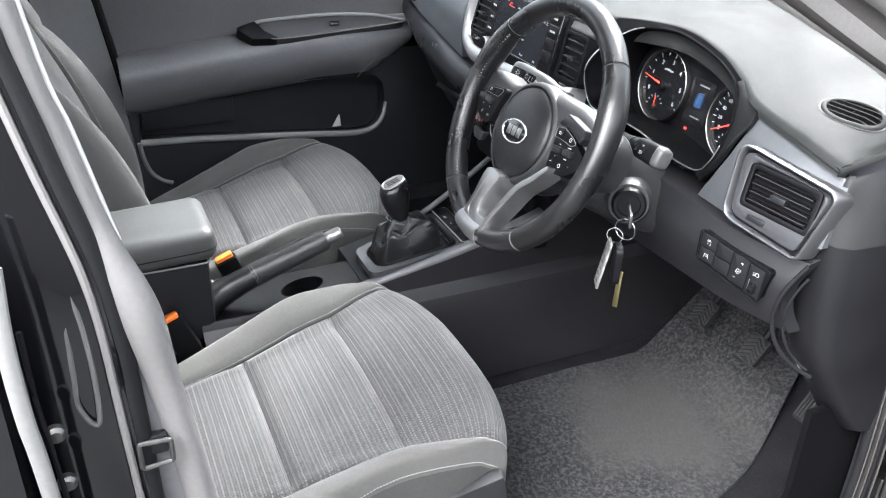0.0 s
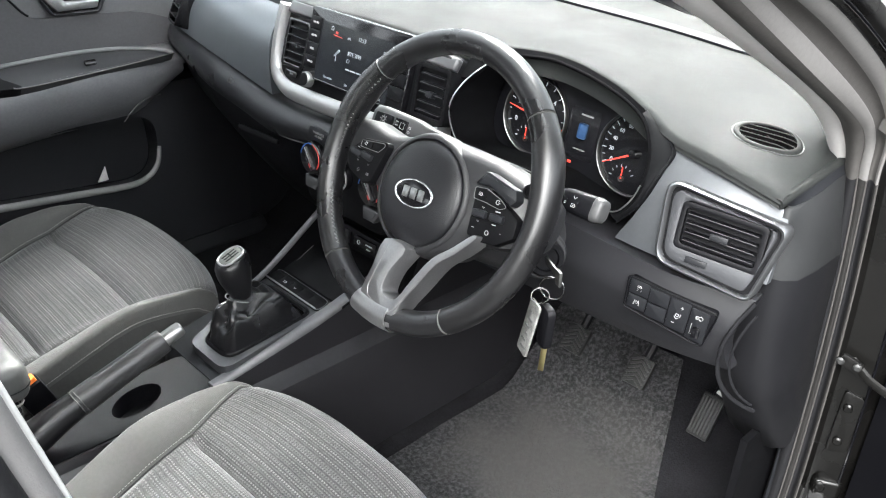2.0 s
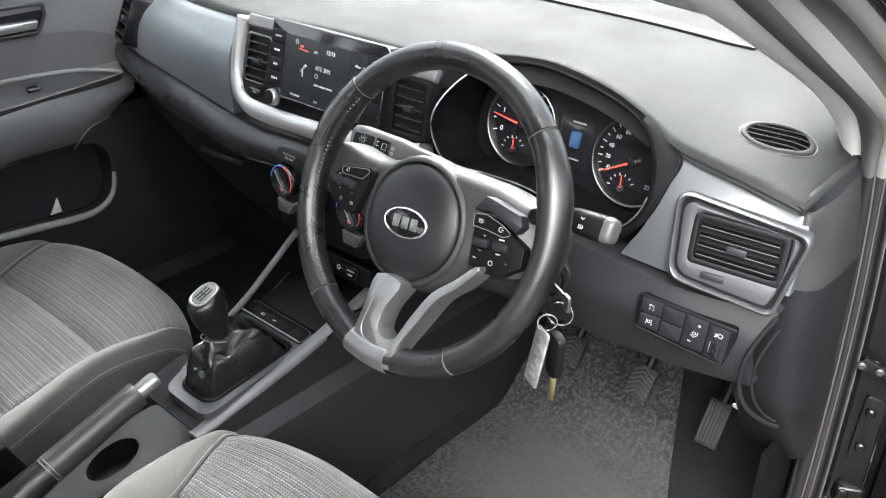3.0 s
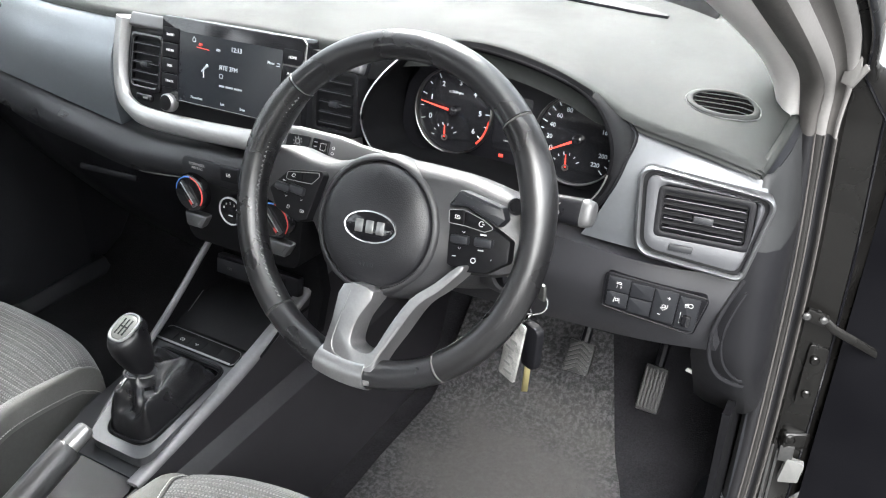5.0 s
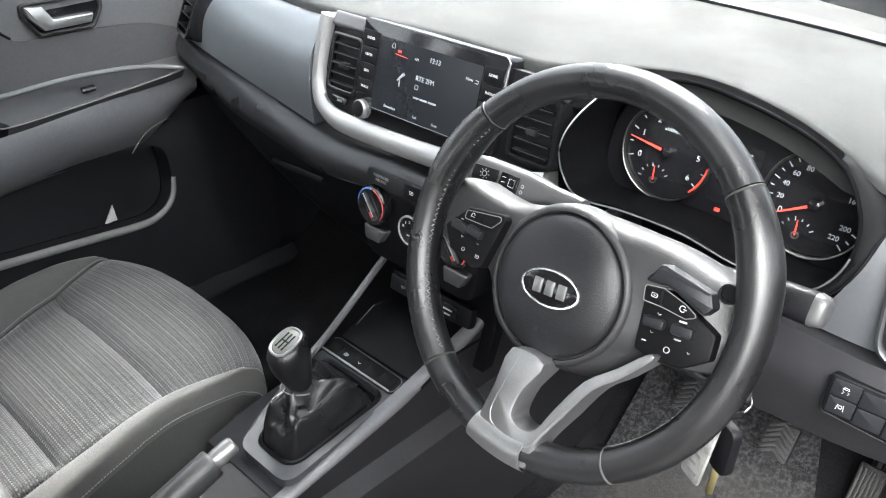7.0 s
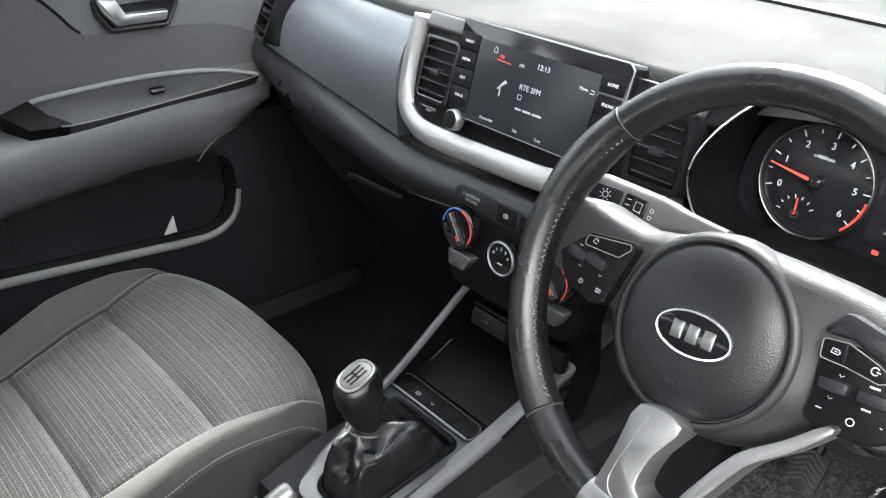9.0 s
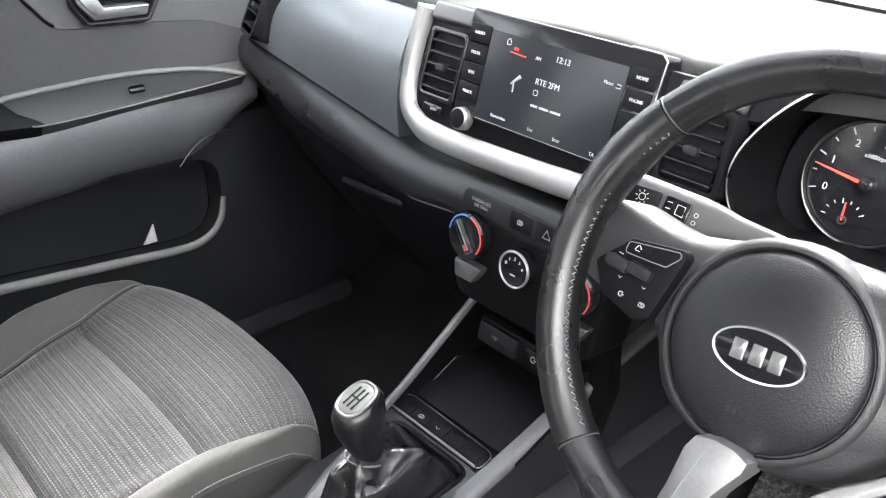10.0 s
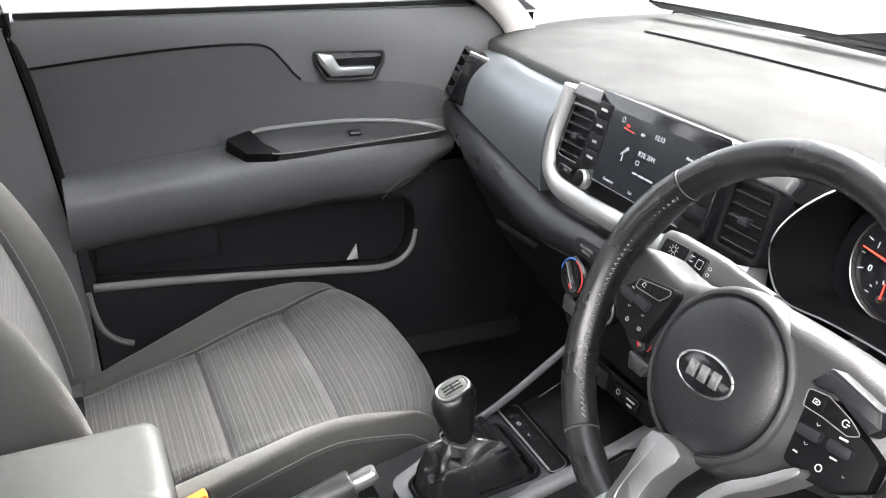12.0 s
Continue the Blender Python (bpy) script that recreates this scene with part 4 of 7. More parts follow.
# instrument binnacle
rim = catmull([(-0.158, 0.000), (-0.148, 0.036), (-0.118, 0.066), (-0.06, 0.076), (0.0, 0.078), (0.08, 0.072), (0.125, 0.052), (0.152, 0.026), (0.160, -0.010), (0.150, -0.045), (0.125, -0.066), (0.06, -0.066), (0.0, -0.056), (-0.07, -0.056), (-0.13, -0.060), (-0.155, -0.035)], 5, closed=True)
# the opening hangs from the dashboard's edge and comes forward below
mouth = catmull([(0.211, 0.206, 0.981), (0.222, 0.228, 1.014), (0.245, 0.264, 1.041), (0.285, 0.280, 1.050), (0.335, 0.285, 1.052), (0.42, 0.276, 1.042), (0.487, 0.256, 1.026), (0.522, 0.230, 1.000), (0.533, 0.210, 0.970), (0.521, 0.204, 0.936), (0.494, 0.206, 0.915), (0.429, 0.206, 0.915), (0.369, 0.206, 0.925), (0.299, 0.206, 0.925), (0.239, 0.206, 0.921), (0.214, 0.206, 0.946)], 5, closed=True)
ins = part("instrument_binnacle", tube(mouth, 0.0022, 8, closed=True), COWL, dash, "black binnacle with two lit round gauges")
part("binnacle_edge", tube([p + V(0, -0.003, 0) for p in mouth[41:] + mouth[:13]], 0.0010, 6), SILVERD, ins)
back = [V(0.372 + p.x * 1.02, 0.306, 0.962 + p.y * 1.0) for p in rim]
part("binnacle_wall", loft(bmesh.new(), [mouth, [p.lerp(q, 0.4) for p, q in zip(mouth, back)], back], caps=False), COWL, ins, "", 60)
# the cowl's near-black colour carries the shade of the pad's front edge
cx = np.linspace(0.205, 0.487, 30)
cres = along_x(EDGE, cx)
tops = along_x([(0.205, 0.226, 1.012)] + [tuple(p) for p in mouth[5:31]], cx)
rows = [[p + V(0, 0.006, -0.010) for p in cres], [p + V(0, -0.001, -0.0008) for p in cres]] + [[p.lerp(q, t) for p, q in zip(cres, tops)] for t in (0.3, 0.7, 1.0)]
part("cowl", skin(rows, 0.004, (0, 0.4, -1)), COWL, ins, "matt cowl over the gauges, the pad edge's shade in its colour", 60)
# cheek colour is lowered for the shadow the pad's lip would cast
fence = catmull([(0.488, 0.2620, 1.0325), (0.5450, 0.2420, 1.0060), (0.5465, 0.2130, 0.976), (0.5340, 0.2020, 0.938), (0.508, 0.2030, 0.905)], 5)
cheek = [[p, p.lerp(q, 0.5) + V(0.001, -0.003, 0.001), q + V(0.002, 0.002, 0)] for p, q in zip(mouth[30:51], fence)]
part("cheek", skin(cheek, 0.004, (0, 1, 0)), CHEEKM, ins, "grey cheek beside the gauges, coloured darker for the lip's shade", 60)
part("cheek_line", tube([q + V(0.0006, -0.0004, 0) for q in fence[4:]], 0.0012, 6), BLACK, ins)
G = F((0.372, 0.302, 0.958), (1, 0, 0), (0, 0.20, 0.98))
part("gauge_face", plate([(p.x * 1.0, p.y * 1.0) for p in rim], 0.002, 0, G, back=0.003), BLACK, ins)


def gauge(x, y, r, marks, a0, a1, needle, low):
    m = T(G, x, y, 0.003)
    g = part("gauge", frame_ring(oval(r, r, 48), oval(r * 0.965, r * 0.965, 48), 0.008, m, crown=0.001), STEEL, ins, "round gauge with a red needle")
    part("dial_plate", lathe([(r * 0.95, 0), (r * 0.95, 0.001), (0, 0.001)], m, 40), GLOSS, g)
    for i, w in enumerate(marks):
        q = radians(a0 + (a1 - a0) * i / (len(marks) - 1))
        if w:
            lettering("number", w, 0.0095 if len(w) < 2 else 0.0075, T(m, r * 0.66 * math.cos(q), r * 0.66 * math.sin(q), 0.0014), LIT, g)
    for i in range(2 * len(marks) - 1):
        q = a0 + (a1 - a0) * i / (2 * len(marks) - 2)
        part("tick", rbox(0.0065 if i % 2 == 0 else 0.004, 0.0011, 0.0006, 0, m @ Matrix.Rotation(radians(q), 4, "Z") @ Matrix.Translation((r * 0.86, 0, 0.0014))), LIT, g)
    part("needle", plate([(0.0, -0.0016), (r * 0.86, -0.0005), (r * 0.86, 0.0005), (0.0, 0.0016)], 0.001, 0, m @ Matrix.Rotation(radians(needle), 4, "Z") @ Matrix.Translation((0, 0, 0.006))), RED, g, "red needle")
    part("needle_hub", lathe([(0.006, 0), (0.006, 0.008), (0.004, 0.009), (0, 0.009)], m), GLOSS, g)
    # small lower gauge with its own scale
    lm = T(m, low, -r * 0.66)
    for i in range(7):
        q = 175 - 24 * i
        part("tick", rbox(0.0042 if i % 3 == 0 else 0.0028, 0.0010, 0.0006, 0, lm @ Matrix.Rotation(radians(q), 4, "Z") @ Matrix.Translation((0.0175, 0, 0.0014))), LIT, g)
    part("needle", plate([(-0.0011, 0.0), (0.0011, 0.0), (0.0005, 0.0165), (-0.0005, 0.0165)], 0.0008, 0, T(lm, 0, 0, 0.002, 3)), RED, g, "small red needle")
    part("needle_hub", frame_ring(oval(0.0042, 0.0042, 20), oval(0.0026, 0.0026, 20), 0.003, lm), STEEL, g)
    return g


tach = gauge(-0.081, 0.003, 0.056, ("0", "1", "2", "3", "4", "5", "6"), 200, -36, 172, -0.011)
lettering("gauge_text", "x1000rpm", 0.005, T(G, -0.081, 0.027, 0.0048), LIT, tach)
arc = [T(G, -0.081, 0.003, 0.0045) @ V(0.051 * math.cos(radians(q)), 0.051 * math.sin(radians(q)), 0) for q in np.linspace(-6, -46, 8)]
part("red_zone", tube(arc, 0.0014, 5), RED, tach)
gauge(0.090, -0.002, 0.056, ("0", "20", "40", "60", "80", "100", "120", "", "160", "", "200", "220"), 206, -45, 208, -0.011)
info = part("trip_display", plate(rounded([(-0.024, -0.035), (0.026, -0.035), (0.026, 0.035), (-0.024, 0.035)], 0.004), 0.003, 0, G), GLOSS, ins, "small lit trip display")
part("symbol", rbox(0.014, 0.022, 0.001, 0.003, T(G, 0.002, 0.004, 0.0035)), BLUE, info)
part("symbol", bar(T(G, 0, 0, 0.003), 0.004, 0.026, 0.020, 0.0022), DIM, info)
part("symbol", bar(T(G, 0, 0, 0.003), 0.002, -0.022, 0.020, 0.0018), DIM, info)
part("warning_light", bar(T(G, 0, 0, 0.003), -0.009, -0.042, 0.006, 0.004), RED, ins)

# driver's outer face: satin panel round the end vent
PT = [(0.525, 0.248, 1.010), (0.615, 0.254, 0.990), (0.690, 0.264, 0.974)]
PM = [(0.500, 0.204, 0.960), (0.60, 0.209, 0.950), (0.695, 0.254, 0.935)]
PB = [(0.490, 0.205, 0.884), (0.60, 0.208, 0.882), (0.695, 0.240, 0.886)]
rows = []
for t in np.linspace(0, 1, 14):
    px = np.linspace(float(np.interp(t, (0, 0.25, 0.5, 0.75, 1), (0.546, 0.547, 0.541, 0.528, 0.508))), 0.690 + 0.005 * min(1, t * 4), 14)
    rows.append([p * (1 - t) ** 2 + q * 2 * t * (1 - t) + r * t * t - V(0, 0, 0.007 * max(0, (p.x - 0.672) / 0.018) ** 2 * max(0, 1 - t * 3)) for p, q, r in zip(along_x(PT, px), along_x(PM, px), along_x(PB, px))])
rows = [[p + V(0, 0.012, -0.003) for p in rows[0]], [p + V(0, 0.003, 0.0) for p in rows[0]], [p.lerp(q, 0.3) for p, q in zip(rows[0], rows[1])]] + rows[1:]
# black strip put in for the shadow under the pad's overhanging lip
part("fascia_shadow_strip", skin([[p + V(0, 0.014, -0.003) for p in front[69:]], [p + V(0, 0.016, -0.026) for p in front[69:]]], 0.006, (0, 1, 0)), PITCH, dash, "black strip painted as the shadow gap under the dashboard top")
part("fascia_panel", skin(rows, 0.03, (0, 1, 0)), PANELD, dash, "satin grey fascia panel beside the instruments, darkened for weaker light", 60)
O = F((0.628, 0.216, 0.930), (0.975, 0.19, -0.05), (0.0, 0.26, 0.966))
ov = rounded([(-0.054, -0.049), (0.064, -0.058), (0.082, 0.037), (-0.066, 0.050)], [0.024, 0.012, 0.014, 0.016], 5)
oi = rounded([(-0.0495, -0.0445), (0.060, -0.0535), (0.0765, 0.0335), (-0.0605, 0.0465)], [0.0215, 0.011, 0.013, 0.0145], 5)
part("silver_trim", frame_ring(ov, oi, 0.008, O, back=0.03, crown=0.002), VENTTRIM, dash, "satin silver vent surround", 60)
part("vent_backing", plate(oi, -0.002, 0.0, O, back=0.03), BLACK, dash, "black backing of the end vent")
fo = [V(p.x * 0.925 + 0.0006, p.y * 0.90) for p in oi]
fi = rounded([(-0.036, -0.024), (0.063, -0.0255), (0.062, 0.031), (-0.040, 0.032)], 0.008, 5)
part("vent_surround", frame_ring(fo, fi, 0.0055, O, back=0.012, crown=0.002), CONSOLE, dash, "grey face round the end vent", 60)
vent("air_vent", T(O, 0.011, 0.003, 0.000), 0.098, 0.056, 4, dash, 0.003, BLACK)
part("thumb_wheel", rbox(0.026, 0.008, 0.006, 0.002, T(O, -0.006, -0.034, 0.006)), DARK, dash)
part("symbol", glyph(O, -0.027, -0.031, 0.007, 2, 0.005), WHITE, dash)
part("symbol", glyph(O, 0.017, -0.036, 0.008, 0, 0.005), WHITE, dash)

# lower panel over the driver's knees, with its switch block
KT = [(0.24, 0.205, 0.884), (0.48, 0.200, 0.876), (0.60, 0.206, 0.868), (0.715, 0.245, 0.862)]
KB = [(0.24, 0.225, 0.735), (0.48, 0.228, 0.742), (0.60, 0.225, 0.752), (0.715, 0.262, 0.748)]
arcx = lambda z: float(np.interp(z, (0.725, 0.756, 0.792, 0.828, 0.862), (0.680, 0.671, 0.669, 0.677, 0.690)))
ks = np.linspace(0, 1, 16)


def knee_row(t, dy, dz):
    xe = arcx(0.862 - 0.115 * t)
    px = [0.24 + (xe - 0.24) * k for k in ks]
    return [p.lerp(q, t) + V(0, dy - float(np.interp(t, (0, 0.30, 0.42, 0.8, 1), (0, 0.015, 0.0165, 0.009, 0))), dz) for p, q in zip(along_x(KT, px), along_x(KB, px))]


rows = [knee_row(0, 0.02, 0.004)] + [knee_row(t, 0, 0) for t in np.linspace(0, 1, 10)] + [knee_row(1, 0.05, -0.004), knee_row(1, 0.20, 0.05)]
part("knee_panel", skin(rows, 0.02, (0, 1, 0.1)), MID, dash, "charcoal lower dashboard panel", 50)
W = F((0.605, 0.199, 0.828), (0.985, 0.16, -0.07), (0.0, 0.02, 1))
sb = part("switch_block", plate(rounded([(-0.056, -0.020), (0.047, -0.030), (0.056, 0.018), (-0.058, 0.022)], 0.006), 0.004, 0.001, W, back=0.02), BLACK, dash, "black block of small switches")
for x, y, w, h, sym in ((-0.042, 0.0105, 0.025, 0.0185, "skid"), (-0.0415, -0.0095, 0.024, 0.0185, "lane"), (-0.0155, 0.0085, 0.025, 0.0185, ""), (-0.0155, -0.0120, 0.025, 0.0190, ""), (0.0115, -0.0030, 0.0255, 0.0410, "dim"), (0.0375, -0.0055, 0.0225, 0.0420, "lamp")):
    sw = part("switch", plate(rounded([(-w / 2, -h / 2), (w / 2, -h / 2), (w / 2, h / 2), (-w / 2, h / 2)], 0.0015), 0.0013, 0.0005, T(W, x, y, 0.004)), DARK, sb)
    ink = bmesh.new()
    pen = lambda *pts: tube([T(W, x, y, 0.0056) @ V(a, b, 0) for a, b in pts], 0.00038, 4, ink)
    ringp = lambda cx, cy, k: pen(*[(cx + k * math.cos(a), cy + k * math.sin(a)) for a in np.linspace(0, 2 * math.pi, 13)])
    if sym == "skid":
        pen((-0.003, 0.0015), (-0.002, 0.0035), (0.002, 0.0035), (0.003, 0.0015), (-0.003, 0.0015))
        pen((-0.0025, -0.0005), (-0.001, -0.002), (-0.0025, -0.0038))
        pen((0.0020, -0.0005), (0.0035, -0.002), (0.0020, -0.0038))
    elif sym == "lane":
        pen((-0.0035, -0.0035), (-0.0025, 0.0035))
        pen((0.0035, -0.0035), (0.0025, 0.0035))
        ringp(0, 0.0005, 0.0018)
    elif sym == "dim":
        pen((0.0015, 0.0120), (0.0055, 0.0120))
        pen((0.0035, 0.0100), (0.0035, 0.0140))
        pen((-0.0055, -0.0110), (-0.0020, -0.0110))
        ringp(-0.0005, 0.0005, 0.0020)
        pen((-0.0040, -0.0020), (-0.0005, -0.0048), (0.0035, -0.0010), (0.0035, 0.0030))
    elif sym == "lamp":
        ringp(0.0018, 0.0115, 0.0026)
        for d in (-0.0018, 0, 0.0018):
            pen((-0.0045, 0.0105 + d), (-0.0012, 0.0115 + d))
        pen((-0.0070, 0.0010), (-0.0070, -0.0130), (0.0050, -0.0130))
    if sym:
        part("symbol", ink, WHITE, sw)
    else:
        ink.free()
part("block_edge", tube([W @ V(p.x, p.y, 0.0042) for p in rounded([(-0.0575, -0.0215), (0.0485, -0.0315), (0.0575, 0.0195), (-0.0595, 0.0235)], 0.006)], 0.0009, 6, closed=True), BLACK, sb)
part("thumb_wheel", rbox(0.010, 0.014, 0.008, 0.003, T(W, 0.038, -0.014, 0.006)), GLOSS, sb)
# rounded end of the dashboard beside the door
END = [(0.955, 0.262, 0.706), (0.93, 0.256, 0.710), (0.91, 0.252, 0.714), (0.89, 0.250, 0.717), (0.86, 0.252, 0.718), (0.80, 0.254, 0.719), (0.74, 0.264, 0.720), (0.70, 0.278, 0.722), (0.64, 0.32, 0.722), (0.58, 0.36, 0.722)]


def end_rows(part_rows):
    return [[V(0.685 if z > 0.88 else 0.655, y0 - 0.004 if z > 0.88 else y0 + 0.006, z), V(0.694, y0, z), V(x1 - 0.012, y0 + 0.004, z), V(x1, y0 + 0.02, z), V(x1 + 0.004, y0 + 0.06, z), V(x1 + 0.004, 0.44, z)] for z, y0, x1 in part_rows]


brow = [V(*p) for p in ((0.6835, 0.2485, 0.985), (0.6865, 0.275, 0.990), (0.6890, 0.30, 0.9945), (0.6915, 0.33, 1.000), (0.6925, 0.355, 1.0035), (0.694, 0.44, 1.005))]
crown = [V(*p) for p in ((0.686, 0.2635, 0.9735), (0.692, 0.267, 0.9735), (0.697, 0.288, 0.977), (0.701, 0.315, 0.983), (0.702, 0.35, 0.989), (0.703, 0.44, 0.992))]
part("end_ridge", skin([[p + V(-0.006, 0.001, 0.0005) for p in brow], [p + V(-0.001, 0, 0.0012) for p in brow], [p + V(0.003, 0, -0.0006) for p in brow], [p + V(0.0040, 0, -0.005) for p in brow]], 0.006, (-0.4, 0.2, -1)), DASH, dash, "raised edge along the end of the dashboard top", 60)
part("end_groove", skin([[p + V(0.0035, 0.001, -0.004) for p in brow], [p.lerp(q, 0.6) + V(0.001, 0.006, -0.001) for p, q in zip(brow, crown)], [q + V(0, 0.006, 0) for q in crown]], 0.006, (-0.4, 0.6, -0.3)), DARK, dash, "dark groove below the raised edge", 60)
# one end panel in two tones: the lower piece has shade in its colour
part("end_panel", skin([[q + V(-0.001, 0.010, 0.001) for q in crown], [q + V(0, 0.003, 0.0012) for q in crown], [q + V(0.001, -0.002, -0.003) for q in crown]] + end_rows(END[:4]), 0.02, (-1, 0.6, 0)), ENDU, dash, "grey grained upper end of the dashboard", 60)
part("end_panel", skin(end_rows(END[3:]), 0.02, (-1, 0.6, 0)), ENDM, dash, "lower dashboard end panel, coloured darker for its shade", 60)
part("kick_panel", skin([[V(0.70, y, z) for y in (0.30, 0.45, 0.62)] for z in (0.36, 0.5, 0.62)], 0.01, (-1, 0, 0)), PITCH, dash)
# round demister outlet on the top
pad_tree = BVHTree.FromPolygons([v.co for v in pad_top.data.vertices], [tuple(f.vertices) for f in pad_top.data.polygons])
surf = lambda x, y: pad_top.matrix_world @ pad_tree.ray_cast(pad_top.matrix_world.inverted() @ V(x, y, 1.3), V(0, 0, -1))[0]
r0 = surf(0.619, 0.328)
R = F(r0 + V(0, 0, 0.0006), surf(0.649, 0.337) - surf(0.589, 0.319), surf(0.615, 0.348) - surf(0.623, 0.308))


def on_pad(u, v, rise):
    q = R @ V(u, v, 0)
    return surf(q.x, q.y) + V(0, 0, rise)


ring_on = lambda a, b, rise: [on_pad(p.x, p.y, rise) for p in oval(a, b, 48)]
ro = part("demister_outlet", loft(bmesh.new(), [ring_on(0.0415, 0.0300, -0.002), ring_on(0.0410, 0.0296, 0.0016), ring_on(0.0385, 0.0272, 0.0026), ring_on(0.0355, 0.0248, 0.0026), ring_on(0.0345, 0.0240, 0.0020), ring_on(0.0340, 0.0236, 0.0004)], caps=False), DASH, dash, "oval demister outlet with thin slats", 60)
part("outlet_line", tube(ring_on(0.0424, 0.0308, 0.0002), 0.0008, 6, closed=True), MID, ro)
# no hole in the pad: a black sheet stands in for the well's shade
part("vent_well", loft(bmesh.new(), [ring_on(0.0343 * k, 0.0239 * k, 0.0009) for k in (1, 0.7, 0.4, 0.05)], caps=False), WELLM, ro, "flat black sheet painted as the shaded well under the slats")
for v in (-0.0150, -0.0050, 0.0050, 0.0150):
    half = 0.0340 * math.sqrt(1 - (v / 0.0240) ** 2)
    part("slat", tube([on_pad(u, v, 0.0014) for u in np.linspace(-half, half, 9)], 0.0007, 6), DASH, ro)

arcp = catmull([(0.690, 0.232, 0.862), (0.677, 0.220, 0.828), (0.669, 0.216, 0.792), (0.671, 0.220, 0.756), (0.682, 0.234, 0.726), (0.702, 0.256, 0.704), (0.722, 0.280, 0.692)], 6)
part("end_moulding", tube([p + V(0.001, 0.0, 0) for p in arcp[:-4]], 0.0022, 8, flat=1.3), ENDM, dash, "raised curved moulding at the dashboard's end")
part("end_moulding", tube([p + V(0.013, 0.006, 0.002) for p in arcp[3:-8]], 0.0014, 8, flat=1.3), ENDM, dash, "second curved line at the dashboard's end")
part("paper_tag", rbox(0.024, 0.002, 0.008, 0.0006, pose(0.640, 0.338, 0.642, 20, 20, 10)), WHITETRIM, dash, "small white paper tag")
part("screw", lathe([(0.004, 0), (0.004, 0.002), (0, 0.003)], F((0.706, 0.372, 0.655), (1, 0.3, 0), (0, 0, 1)), 10), STEEL, dash)

# ---- steering column, stalks and key ----
column = thing("steering_column", (0.362, 0.15, 0.90), "charcoal steering column shroud with two stalks", "steering column")
CU = V(0, 0.4226, 0.9063)
CN = V(0, -0.9063, 0.4226)
CC = V(0.364, 0.015, 0.962)


def ring_at(d, w, h, off, p=2.6):
    m = F(CC - CN * d, (1, 0, 0), CU)
    return [m @ V(q.x, q.y, 0) for q in oval(w, h, 28, -0.004, off, p)]


bm = loft(bmesh.new(), [ring_at(0.035, 0.050, 0.042, -0.020), ring_at(0.045, 0.060, 0.052, -0.020), ring_at(0.10, 0.068, 0.056, -0.024), ring_at(0.17, 0.078, 0.058, -0.030), ring_at(0.25, 0.085, 0.058, -0.034)])
shroud = part("shroud", bm, SHROUD, column, "charcoal plastic shroud")


